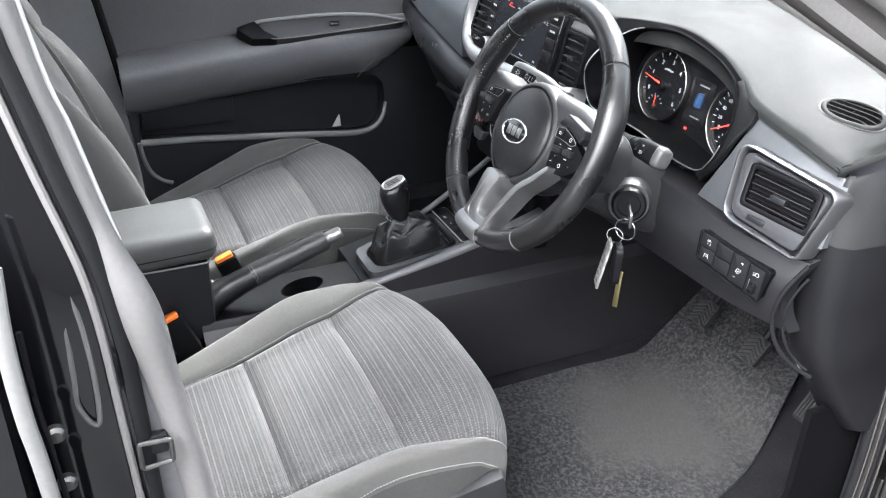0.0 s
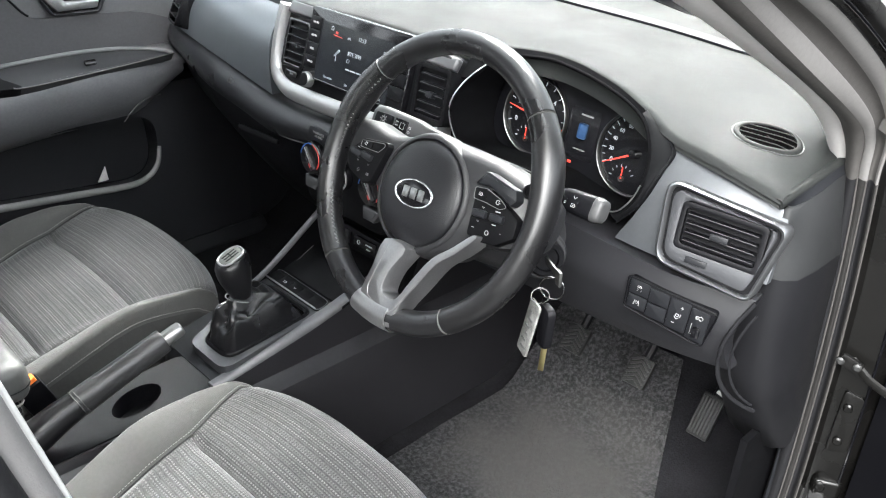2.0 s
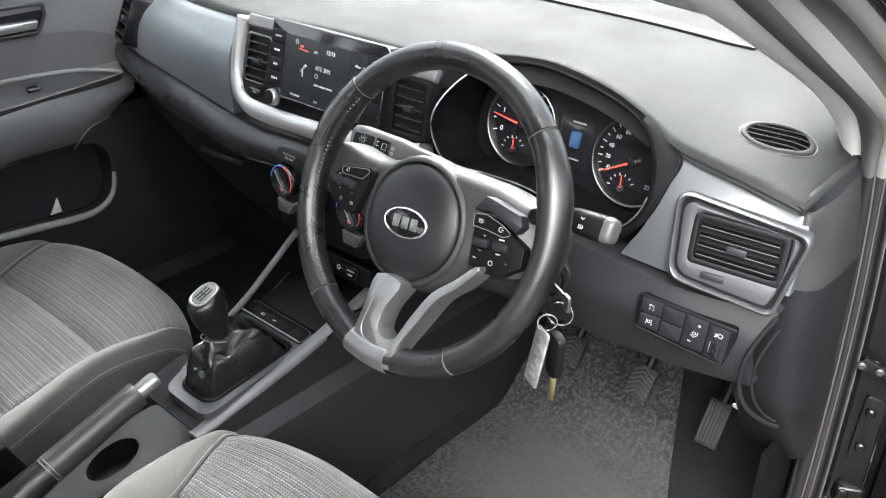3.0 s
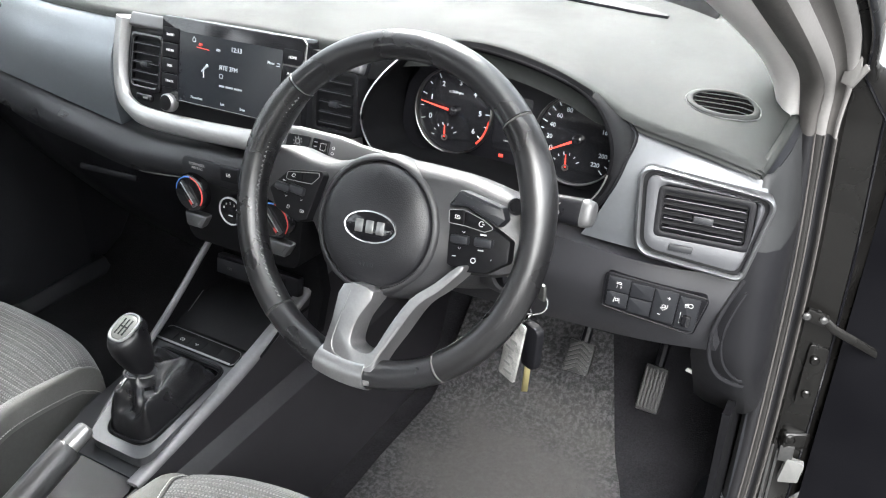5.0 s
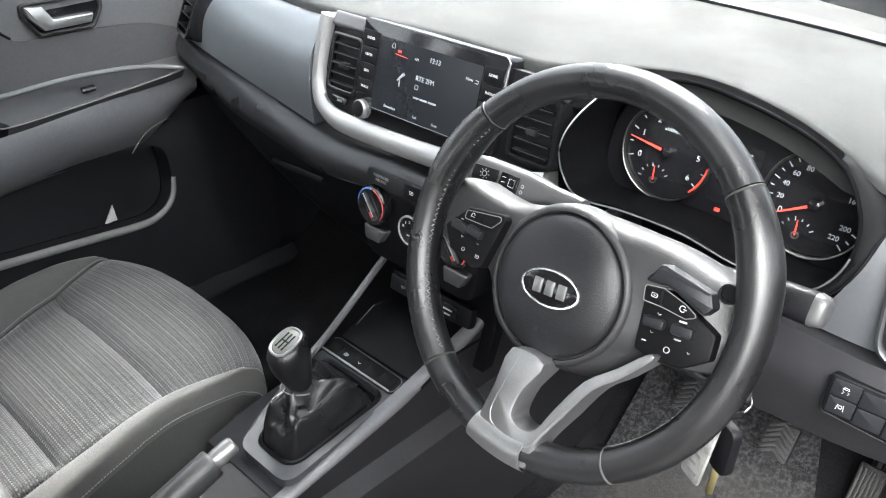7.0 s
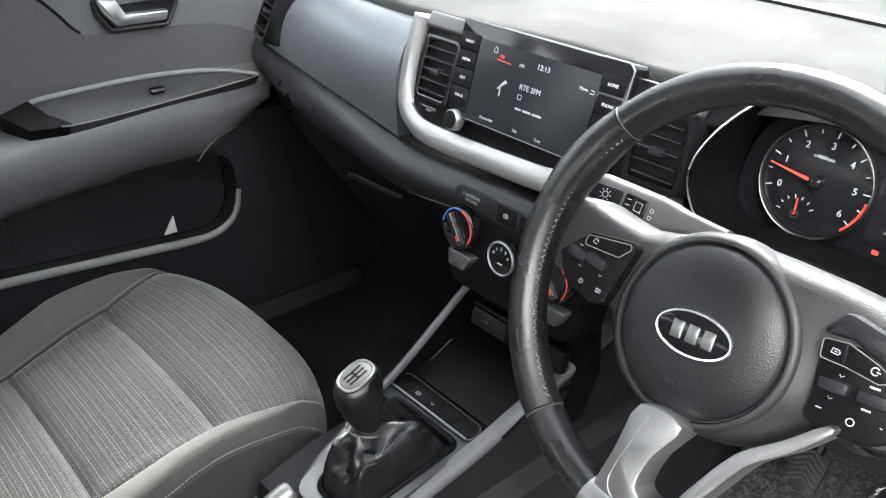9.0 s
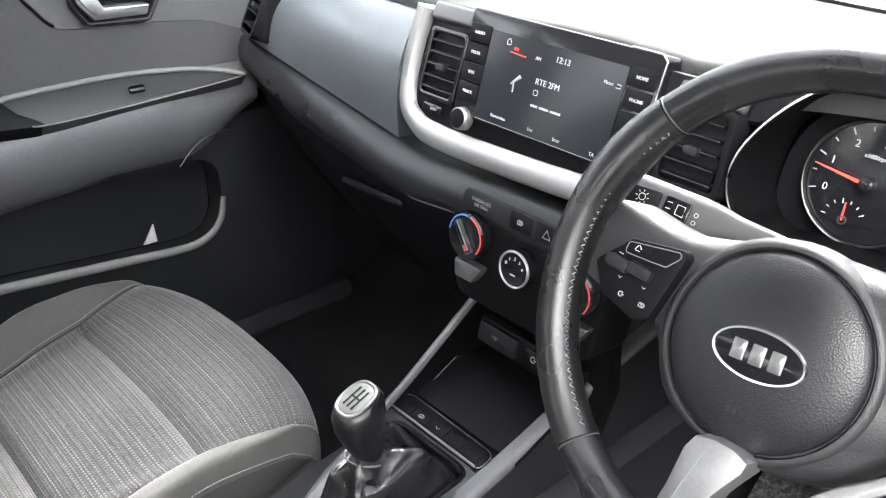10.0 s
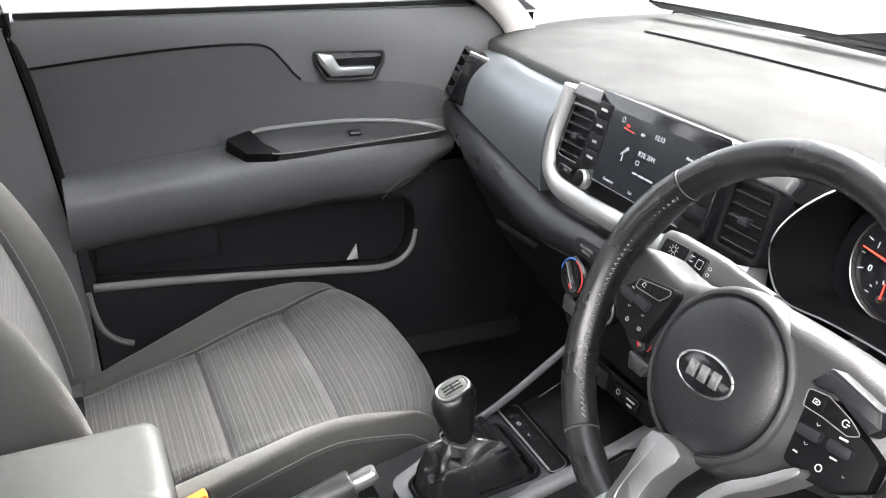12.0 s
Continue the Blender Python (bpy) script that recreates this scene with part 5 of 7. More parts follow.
def stalk(s, base, tip, label):
    """A column stalk; s is +1 for the wiper stalk and -1 for the broad lamp stalk."""
    base, tip = Vector(base), Vector(tip)
    way = (tip - base).normalized()
    axis = lambda t, w, h, drop=0.0: [F(base.lerp(tip, t) - V(0, 0, drop), CN, CU) @ V(q.x, q.y, 0) for q in oval(w, h, 32, 0, 0, 3.4)]
    m = F(base.lerp(tip, 0.6), way * s, CU)
    if s > 0:
        st = part("stalk", tube([base.lerp(tip, t) for t in (0, 0.35, 0.5, 0.85, 0.97)], [0.008, 0.009, 0.0120, 0.0125, 0.0110], 16, flat=0.85), BLACK, column, label)
        part("stalk_barrel", loft(bmesh.new(), [axis(t, w, h) for t, w, h in ((0.58, 0.0105, 0.0105), (0.60, 0.0118, 0.0125), (0.64, 0.0120, 0.0136), (0.90, 0.0124, 0.0146), (0.915, 0.0118, 0.0138))]), BLACK, st, "thick black outer barrel")
        part("stalk_end", loft(bmesh.new(), [axis(t, w, h) for t, w, h in ((0.915, 0.0122, 0.0142), (0.925, 0.0126, 0.0148), (0.985, 0.0116, 0.0128), (1.0, 0.0095, 0.0105), (1.004, 0.0060, 0.0070))]), ENDCAP, st, "grey plastic end cap", 50)
        for t in (0.50, 0.62, 0.66, 0.78):
            part("stalk_ring", tube([base.lerp(tip, t), base.lerp(tip, t + 0.012)], 0.0131, 16, flat=0.85), GLOSS, st)
        for x, y, k in ((0.020, 0.005, 3), (0.020, -0.004, 4), (0.008, -0.003, 2)):
            part("symbol", glyph(m, x, y, 0.0066 if k > 2 else 0.0033, k, 0.0126), WHITE, st)
        return st
    secs = [axis(t, w, h, d) for t, w, h, d in ((0, 0.008, 0.008, 0), (0.28, 0.0095, 0.0105, 0.001), (0.40, 0.0115, 0.0150, 0.003), (0.50, 0.0124, 0.0176, 0.005), (0.88, 0.0120, 0.0172, 0.005), (0.97, 0.0108, 0.0150, 0.005), (1.0, 0.0080, 0.0110, 0.005))]
    st = part("stalk", loft(bmesh.new(), secs), ENDCAP, column, label, 50)
    fm = T(m, 0, -0.004, 0.0119)
    part("stalk_face", plate(rounded([(-0.044, -0.0085), (-0.016, -0.0105), (-0.016, 0.0085), (-0.044, 0.0065)], 0.003), 0.0012, 0.0005, fm, back=0.004), BLACK, st, "black face with a lamp symbol")
    part("stalk_face", plate(rounded([(-0.012, -0.0110), (0.009, -0.0115), (0.009, 0.0085), (-0.012, 0.0085)], 0.002), 0.0010, 0.0005, fm, back=0.004), GLOSS, st)
    ink = bmesh.new()
    pen = lambda *pts: tube([T(fm, x, y, 0.0013) @ V(0, 0, 0) for x, y in pts], 0.0004, 4, ink)
    pen(*[(-0.030 + 0.0027 * math.cos(a), 0.0027 * math.sin(a)) for a in np.linspace(0, 2 * math.pi, 15)])
    for i in range(8):
        c, d = math.cos(radians(45 * i)), math.sin(radians(45 * i))
        pen((-0.030 + 0.0040 * c, 0.0040 * d), (-0.030 + 0.0056 * c, 0.0056 * d))
    for y in (0.0040, -0.0010, -0.0070):
        pen((-0.0095, y), (-0.0055, y + 0.0004))
    pen((-0.0010, -0.0030), (0.0055, -0.0035), (0.0055, 0.0045), (-0.0010, 0.0045), (-0.0010, -0.0030))
    pen((-0.0005, -0.0075), (0.0040, -0.0078))
    for y in (0.002, -0.004):
        pen(*[(0.0150 + 0.0016 * math.cos(a), y + 0.0016 * math.sin(a)) for a in np.linspace(0, 2 * math.pi, 11)])
    part("symbol", ink, WHITE, st)
    return st


stalk(1, (0.420, 0.110, 0.958), (0.556, 0.100, 0.968), "black wiper stalk with a grey end")
stalk(-1, (0.310, 0.112, 0.968), (0.180, 0.094, 0.980), "black lamp stalk with white symbols")
lock = F((0.462, 0.128, 0.862), (0.55, 0.83, 0.0), (-0.15, 0.1, 0.98))
part("lock_boss", lathe([(0.034, -0.05), (0.032, -0.012), (0.028, -0.004), (0.026, -0.004)], lock), SHROUD, column)
part("ignition_lock", lathe([(0.024, -0.03), (0.024, 0.004), (0.021, 0.008), (0.016, 0.008), (0.015, 0.004), (0, 0.004)], lock), BLACK, column, "dark ignition lock barrel")
keys = thing("key_bunch", (0.50, 0.10, 0.86), "bunch of keys with a pale tag hanging from the ignition", "keys")
kt = V(0.506, 0.100, 0.866)
k0 = lock.translation
kd = (kt - k0).normalized()
KF = F(k0.lerp(kt, 0.5), kd, (0, 0, 1))
part("key_blade", rbox((kt - k0).length, 0.009, 0.0028, 0.001, KF), STEEL, keys)
part("key_bow", rbox(0.016, 0.020, 0.005, 0.003, F(kt - V(0, 0, 0.003), kd, (0, 0, 1))), STEEL, keys)


def loop(c, r, turn):
    d = V(math.cos(radians(turn)), math.sin(radians(turn)), 0)
    return tube([c + d * (r * math.cos(a)) + V(0, 0, r * math.sin(a)) for a in np.linspace(0, 2 * math.pi, 22)[:-1]], 0.0011, 6, closed=True, up=V(d.y, -d.x, 0.01))


c1 = V(0.499, 0.099, 0.846)
part("key_ring", loop(c1, 0.015, 25), CHROME, keys)
c2 = V(0.488, 0.092, 0.833)
part("key_ring", loop(c2, 0.011, 40), CHROME, keys)
TAGD = mat("tag_ink", (0.10, 0.10, 0.10), 0.6)
TAG = mat("worn_tag", (0.145, 0.145, 0.14), 0.4, var=0.95, vscale=90, bump=0.6, bscale=160)
tg = F((0.485, 0.082, 0.790), (0.88, -0.47, 0.0), (0.17, 0.12, 1))
tag = part("tag", plate(rounded([(-0.014, -0.036), (0.014, -0.036), (0.014, 0.036), (-0.014, 0.036)], 0.004), 0.003, 0.001, tg), TAG, keys, "pale worn metal tag")
for i in range(6):
    part("tag_bar", bar(T(tg, 0, 0, 0.0028), 0.002 * (-1) ** i, -0.027 + 0.0095 * i, 0.014 - 0.003 * (i % 3), 0.0026, turn=3 - 4 * (i % 2)), TAGD, tag)
fb = F((0.505, 0.093, 0.797), (0.90, -0.43, 0), (0.03, 0, 1))
part("key_fob", plate(rounded([(-0.012, -0.029), (0.012, -0.029), (0.015, 0.029), (-0.015, 0.029)], 0.010), 0.010, 0.004, fb), BLACK, keys, "dark key fob")
part("spare_key", rbox(0.0075, 0.0025, 0.060, 0.001, pose(0.494, 0.104, 0.748, 2, 3, 30)), mat("brass_key", (0.60, 0.52, 0.26), 0.35, metal=1.0), keys, "brass key")

# ---- steering wheel ----
wheel = thing("steering_wheel", CC, "black leather steering wheel with satin silver lower spokes", "steering wheel")
WM = F(CC, (1, 0, 0), CU)
RM = 0.1665


def rim_arc(a0, a1, r0, n):
    pts, rad = [], []
    for i in range(n + 1):
        a = radians(a0 + (a1 - a0) * i / n)
        grip = sum(math.exp(-((a - radians(c) + math.pi) % (2 * math.pi) - math.pi) ** 2 / 0.05) for c in (22, 158))
        pts.append(WM @ V(RM * math.cos(a), RM * math.sin(a), 0))
        rad.append(r0 * (1 + 0.13 * grip))
    return pts, rad


def rim_part(a0, a1, r0, label, leather):
    pts, rad = rim_arc(a0, a1, r0, 30)
    return part("rim", tube(pts, rad, 18, up=CN, flat=1.12, caps=True), leather, wheel, label)


rim_part(43.6, 139.5, 0.0152, "black leather rim section, top", LEATHER)
for a0, a1 in ((140.5, 232), (-53.5, 42.6)):
    r = rim_part(a0, a1, 0.0156, "perforated black leather rim section with pale stitching", LEATHERW)
    st = []
    for i in range(88):
        a = radians(a0 + 2 + (a1 - a0 - 4) * i / 87)
        st.append(WM @ V((RM - 0.0136 - 0.0016 * (a0 < 0)) * math.cos(a), (RM - 0.0136 - 0.0016 * (a0 < 0)) * math.sin(a), 0.0085 - 0.0075 * (a0 < 0) + 0.0026 * (-1) ** i))
    part("stitching", tube(st, 0.0007, 5, up=CN), STITCH, r, "pale grey cross stitching")
rim_part(233, 305.5, 0.0152, "black leather rim section, bottom", LEATHER)
for a in (43.1, 140, 232.5, 306):
    t = radians(a)
    m = WM @ Matrix.Rotation(t, 4, "Z") @ Matrix.Translation((RM, 0, 0)) @ Matrix.Rotation(radians(90), 4, "X") @ Matrix.Diagonal((1, 1.12, 1, 1))
    part("seam", lathe([(0.0148, -0.0007), (0.01575, 0), (0.0148, 0.0007)], m, 20), SEAMT, wheel)

# hub: broad shell, round airbag cover, badge
HC = V(-0.008, -0.016)
shell = [(-0.155, 0.040), (-0.09, 0.036), (-0.02, 0.054), (0.05, 0.056), (0.10, 0.052), (0.152, 0.034), (0.152, -0.020), (0.125, -0.038), (0.085, -0.047), (0.060, -0.074), (0.020, -0.089), (-0.034, -0.089), (-0.068, -0.072), (-0.092, -0.034), (-0.13, -0.028), (-0.155, -0.015)]
sh = catmull([V(x, y) for x, y in shell], 3, closed=True)
rings = []
for k, z in ((0.90, -0.058), (0.98, -0.050), (1.0, -0.034), (0.985, -0.020), (0.93, -0.010), (0.80, -0.004)):
    rings.append([WM @ V(p.x if abs(p.x) > 0.12 else p.x * (k * 0.5 + 0.5), HC.y + (p.y - HC.y) * k, z - 0.004 * min(1, max(0, (abs(p.x) - 0.05) / 0.05))) for p in sh])
hub = part("hub", loft(bmesh.new(), rings), HUBM, wheel, "charcoal plastic wheel hub", 50)
HM2 = T(WM, HC.x, HC.y, -0.022)
part("hub_collar", lathe([(0.0745, -0.004), (0.0735, 0.0120), (0.0712, 0.0180), (0.0682, 0.0206), (0.0662, 0.0204), (0.0652, 0.0180), (0.0650, 0.010)], HM2, 56), HUBM, hub, "smooth grey collar round the airbag cover", 60)
bm = lathe([(0.0640, 0.008), (0.0638, 0.0190), (0.0625, 0.0214), (0.0590, 0.0238), (0.052, 0.0268), (0.040, 0.0298), (0.020, 0.0317), (0, 0.0322)], HM2, 56)
cover = part("airbag_cover", bm, COVERM, hub, "round grained airbag cover")
bd = T(WM, -0.006, -0.018, 0.0085, 4)
part("badge", plate(oval(0.0300, 0.0160, 44), 0.0022, 0.001, bd, back=0.006), GLOSS, hub, "oval chrome-rimmed badge")
part("badge_rim", tube([bd @ V(p.x, p.y, 0.0018) for p in oval(0.0296, 0.0156, 44)], 0.0013, 6, closed=True, up=CN), CHROME, hub)
# plain chrome blocks stand in for the maker's mark
for x in (-0.0125, 0.0, 0.0125):
    part("badge_block", plate(rounded([(x - 0.0045, -0.0066), (x + 0.0045, -0.0066), (x + 0.0045, 0.0066), (x - 0.0045, 0.0066)], 0.0010, 3), 0.0034, 0.0008, bd), SILVERD, hub, "plain silver block")
for x in (-0.0075, -0.0030, 0.0020, 0.0070):
    part("airbag_mark", bar(T(HM2, 0.004, -0.040, 0.0291), x, 0.0006 * math.sin(x * 900), 0.0026, 0.0042), DARK, hub)
part("bolt_hole", lathe([(0.0085, 0), (0.0080, 0.003), (0.0060, 0.003), (0.0055, -0.006), (0, -0.006)], T(WM, 0.136, 0.036, -0.008), 20), BLACK, hub)

# switch pods on the side spokes: gloss face, raised shoulder, paired top buttons, two rollers and symbols
PODS = {
    1: ([(0.0715, 0.0205), (0.0915, 0.0242), (0.1262, 0.0122), (0.1393, 0.0064), (0.1415, -0.0143), (0.1212, -0.0298), (0.1010, -0.0332), (0.0792, -0.0314)],
        ([(0.0740, 0.0190), (0.0900, 0.0220), (0.0922, 0.0072), (0.0765, 0.0064)], [(0.0915, 0.0219), (0.1110, 0.0172), (0.1248, 0.0112), (0.1150, 0.0060), (0.0938, 0.0072)]),
        ((0.0918, -0.0068), (0.1165, -0.0040)),
        ((0.0845, 0.0138, 4, 0.0062), (0.1105, 0.0128, 2, 0.0072), (0.0886, -0.0237, -1, 0.0046), (0.1094, -0.0232, 9, 0.0058), (0.1142, 0.0030, -1, 0.0080), (0.1148, -0.0120, -1, 0.0070), (0.0935, 0.0010, 3, 0.0044), (0.0925, -0.0150, 8, 0.0044), (0.1270, -0.0180, 8, 0.0030))),
    -1: ([(-0.1428, -0.0065), (-0.1205, 0.0178), (-0.0800, 0.0239), (-0.0765, 0.0193), (-0.0872, -0.0302), (-0.0992, -0.0350), (-0.1290, -0.0262)],
         ([(-0.1208, 0.0150), (-0.1025, 0.0185), (-0.1015, 0.0075), (-0.1215, 0.0068)], [(-0.1010, 0.0187), (-0.0815, 0.0212), (-0.0800, 0.0175), (-0.0880, 0.0082), (-0.1000, 0.0075)]),
         ((-0.1232, -0.0022), (-0.1045, -0.0017)),
         ((-0.1122, 0.0130, 1, 0.0058), (-0.0920, 0.0142, 9, 0.0058), (-0.1240, 0.0048, -1, 0.0040), (-0.1180, -0.0108, 8, 0.0042), (-0.1125, -0.0215, 2, 0.0052), (-0.0945, -0.0225, 4, 0.0052), (-0.0980, -0.0110, 3, 0.0042))),
}
for s, (pod, tops, rolls, marks) in PODS.items():
    pd = part("switch_pod", plate(rounded(pod, 0.0045), 0.004, 0.002, T(WM, 0.003, -0.003, 0) if s > 0 else WM, back=0.020), PITCH, hub, "black switch pod with white symbols")
    for o in tops:
        part("switch", plate(rounded(o, 0.0022), 0.0014, 0.0008, T(WM, 0, 0, 0.004)), PITCH, pd)
    rim_l = rounded([tops[0][0], tops[0][1]] + tops[1][1:] + [tops[0][3]], 0.0028) if s > 0 else rounded([tops[0][0]] + tops[1][1:] + [tops[0][3]], 0.0028)
    part("switch_edge", tube([T(WM, 0, 0, 0.0054) @ V(p.x, p.y, 0) for p in rim_l], 0.00045, 5, closed=True, up=CN), DIM, pd)
    for x, y in rolls:
        part("roller", rbox(0.0195, 0.0090, 0.0085, 0.003, T(WM, x, y, 0.0048, 6 * s)), DARK, pd)
    for x, y, k, w in marks:
        part("symbol", bar(WM, x, y, w * 0.8, w * 0.17, 0.0046, 6 * s) if k < 0 else tube([WM @ V(x + w * 0.42 * math.cos(a), y + w * 0.42 * math.sin(a), 0.0048) for a in np.linspace(0, 2 * math.pi, 15)[:-1]], 0.0004, 4, closed=True, up=CN) if k == 9 else glyph(WM, x, y, w, k, 0.0060 if y > 0.006 else 0.0048), WHITE, pd)
part("pod_shoulder", plate(rounded([(0.0702, 0.0215), (0.0808, 0.0392), (0.0850, 0.0402), (0.1280, 0.0330), (0.1335, 0.0222), (0.1275, 0.0135), (0.0915, 0.0252)], 0.003), 0.0062, 0.003, WM, back=0.020), DARK, hub, "dark shoulder over the switch pod")

# silver lower spokes joined by a foot on the rim
spk = [(-0.0201, -0.0804), (-0.0257, -0.1197), (-0.0307, -0.1575), (-0.0255, -0.1702), (0.0029, -0.1743), (0.0311, -0.1738), (0.0342, -0.1483), (0.0501, -0.1147), (0.0668, -0.0803), (0.0872, -0.059), (0.1064, -0.0333), (0.0999, -0.031), (0.0799, -0.053), (0.0565, -0.0764), (0.0389, -0.1116), (0.0282, -0.137), (0.0164, -0.1424), (0.0047, -0.1401), (0.001, -0.1321), (0.0047, -0.1097), (0.0164, -0.0799)]
part("lower_spoke", plate(catmull([V(x, y) for x, y in spk], 3, closed=True), 0.010, 0.0022, T(WM, 0, 0, 0.006), back=0.020), SPOKE, wheel, "satin silver twin lower spokes with a broad foot", 30)
foot = []
for a in np.linspace(258.0, 278.5, 14):
    ray, row = WM.to_3x3() @ V(math.cos(radians(a)), math.sin(radians(a)), 0), []
    for q in np.linspace(165, -35, 16):
        row.append(WM @ V(0, 0, 0) + ray * (RM + 0.0172 * math.cos(radians(q))) + CN * (0.0190 * math.sin(radians(q))))
    foot.append(row)
part("spoke_foot", skin(foot, 0.002, CN), SPOKE, wheel, "satin silver foot wrapped round the rim", 60)
gr = catmull([V(x, y, 0.0158) for x, y in [(-0.0099, -0.0852), (-0.0178, -0.1224), (-0.0197, -0.1438), (-0.0109, -0.1536), (0.0145, -0.1565), (0.0282, -0.1536), (0.0379, -0.1341), (0.0516, -0.1057)]], 5)
part("spoke_groove", tube([WM @ p for p in gr], 0.0007, 5), SILVER, wheel)

# ---- pedals ----


def pedal(x, y, z, w, h, tilt, label, arm):
    p = thing("pedal", (x, y, z), label, "pedal", "pedals in the footwell")
    m = pose(x, y, z, tilt, 0, 0)
    part("pad", rbox(w, h, 0.012, 0.004, m), PEDAL, p)
    for i in range(6):
        yy = -h * 0.38 + h * 0.76 * i / 5
        if arm:
            for s in (-1, 1):
                part("ridge", rbox(w * 0.5, 0.004, 0.004, 0.001, m @ Matrix.Translation((s * w * 0.21, yy, 0.007)) @ Matrix.Rotation(radians(-32 * s), 4, "Z")), PEDALW, p)
        else:
            part("ridge", rbox(0.004, h * 0.86, 0.004, 0.001, m @ Matrix.Translation((-w * 0.38 + w * 0.76 * i / 5, 0, 0.007))), PEDALW, p)
    top = m @ V(0, h * 0.4, -0.006)
    part("arm", tube([top, top + V(0, 0.04, 0.05), top + V(0.0, 0.10, 0.22)], 0.008, 8), BLACK, p)


pedal(0.302, 0.462, 0.508, 0.046, 0.050, 50, "black rubber clutch pedal with chevron ridges", True)
pedal(0.440, 0.456, 0.516, 0.044, 0.052, 52, "black rubber brake pedal with chevron ridges", True)
pedal(0.555, 0.494, 0.470, 0.038, 0.076, 56, "long black accelerator pedal with grooves", False)

# ---- floor mat ----
def mat_sheet(name, x0, side, y0, y1, label):
    rows = []
    for y in np.linspace(y0, y1, 26):
        z = 0.362 + max(0, y - 0.42) * 0.9
        rows.append([V(x, y, z + 0.004 * noise.noise(V(x * 9, y * 9, 0))) for x in np.linspace(x0, side(y), 16)])
    ob = part(name, skin(rows, 0.006, (0, 0, -1)), MATC, None)
    return tagged(ob, label, "floor mat")


m = bpy.data.materials.new("speckled_carpet")
m.use_nodes = True
n, l = m.node_tree.nodes, m.node_tree.links
b = n["Principled BSDF"]
b.inputs["Roughness"].default_value = 0.95
co = n.new("ShaderNodeTexCoord")
fine = n.new("ShaderNodeTexNoise")
fine.inputs["Scale"].default_value, fine.inputs["Detail"].default_value, fine.inputs["Roughness"].default_value = 150, 6, 0.72
dust = n.new("ShaderNodeTexNoise")
dust.inputs["Scale"].default_value, dust.inputs["Detail"].default_value = 11, 7
for t in (fine, dust):
    l.new(co.outputs["Object"], t.inputs["Vector"])
r1 = n.new("ShaderNodeValToRGB")
r1.color_ramp.elements[0].position, r1.color_ramp.elements[1].position = 0.44, 0.64
r1.color_ramp.elements[0].color, r1.color_ramp.elements[1].color = (0.003, 0.0029, 0.0034, 1), (0.048, 0.0465, 0.050, 1)
l.new(fine.outputs["Fac"], r1.inputs[0])
dist = n.new("ShaderNodeVectorMath")
dist.operation = "DISTANCE"
dist.inputs[1].default_value = (0.375, 0.305, 0.36)
l.new(co.outputs["Object"], dist.inputs[0])
edge = n.new("ShaderNodeMath")
edge.operation = "MULTIPLY_ADD"
edge.inputs[1].default_value = 0.22
l.new(dust.outputs["Fac"], edge.inputs[0])
l.new(dist.outputs["Value"], edge.inputs[2])
near = n.new("ShaderNodeMapRange")
near.inputs["From Min"].default_value, near.inputs["From Max"].default_value = 0.21, 0.31
near.inputs["To Min"].default_value, near.inputs["To Max"].default_value = 0.80, 0.0
l.new(edge.outputs[0], near.inputs["Value"])
mx = n.new("ShaderNodeMix")
mx.data_type = "RGBA"
mx.inputs[7].default_value = (0.036, 0.034, 0.0325, 1)
l.new(near.outputs[0], mx.inputs[0])
l.new(r1.outputs[0], mx.inputs[6])
l.new(mx.outputs[2], b.inputs["Base Color"])
bp = n.new("ShaderNodeBump")
bp.inputs["Strength"].default_value, bp.inputs["Distance"].default_value = 1.0, 0.004
l.new(fine.outputs["Fac"], bp.inputs["Height"])
l.new(bp.outputs[0], b.inputs["Normal"])
MATC = m
mat_sheet("floor_mat", 0.19, lambda y: float(np.interp(y, (-0.12, 0.20, 0.36, 0.43, 0.58), (0.63, 0.61, 0.56, 0.525, 0.455))), -0.12, 0.57, "dark speckled carpet mat with a dusty worn patch")

part("footrest_edge", tube([(0.203, 0.440, 0.366), (0.196, 0.485, 0.392), (0.189, 0.540, 0.432)], 0.0016, 6), DIM, body, "thin pale edge beside the footrest")

# ---- centre console ----
console = thing("centre_console", (0.01, -0.2, 0.36), "charcoal plastic centre console", "console")
secs = []
for y, z, w in ((0.46, 0.63, 0.102), (0.24, 0.63, 0.100), (0.16, 0.635, 0.098), (0.115, 0.612, 0.098), (0.06, 0.604, 0.096), (-0.06, 0.590, 0.094), (-0.13, 0.574, 0.092), (-0.145, 0.526, 0.090), (-0.30, 0.520, 0.086), (-0.62, 0.52, 0.080)):
    secs.append([V(0.010 + sx * w * k, y, zz) for sx, k, zz in ((-1, 1.45, 0.36), (-1, 1.30, z - 0.075), (-1, 1.03, z - 0.060), (-1, 1.0, z - 0.012), (-1, 0.92, z), (1, 0.92, z), (1, 1.0, z - 0.012), (1, 1.03, z - 0.045), (1, 1.09, z - 0.062), (1, 1.19, z - 0.072), (1, 1.27, z - 0.084), (1, 1.32, z - 0.11), (1, 1.42, 0.36))])
# the side towards the passenger is cut low beside the handbrake
secs = [[V(max(p.x, -0.028), p.y, min(p.z, 0.500)) if p.y < -0.13 and p.x < -0.02 else V(min(p.x, 0.084), p.y, p.z) for p in sec] for sec in secs]
part("console_body", loft(bmesh.new(), secs), DARK, console, "charcoal console body", 62)
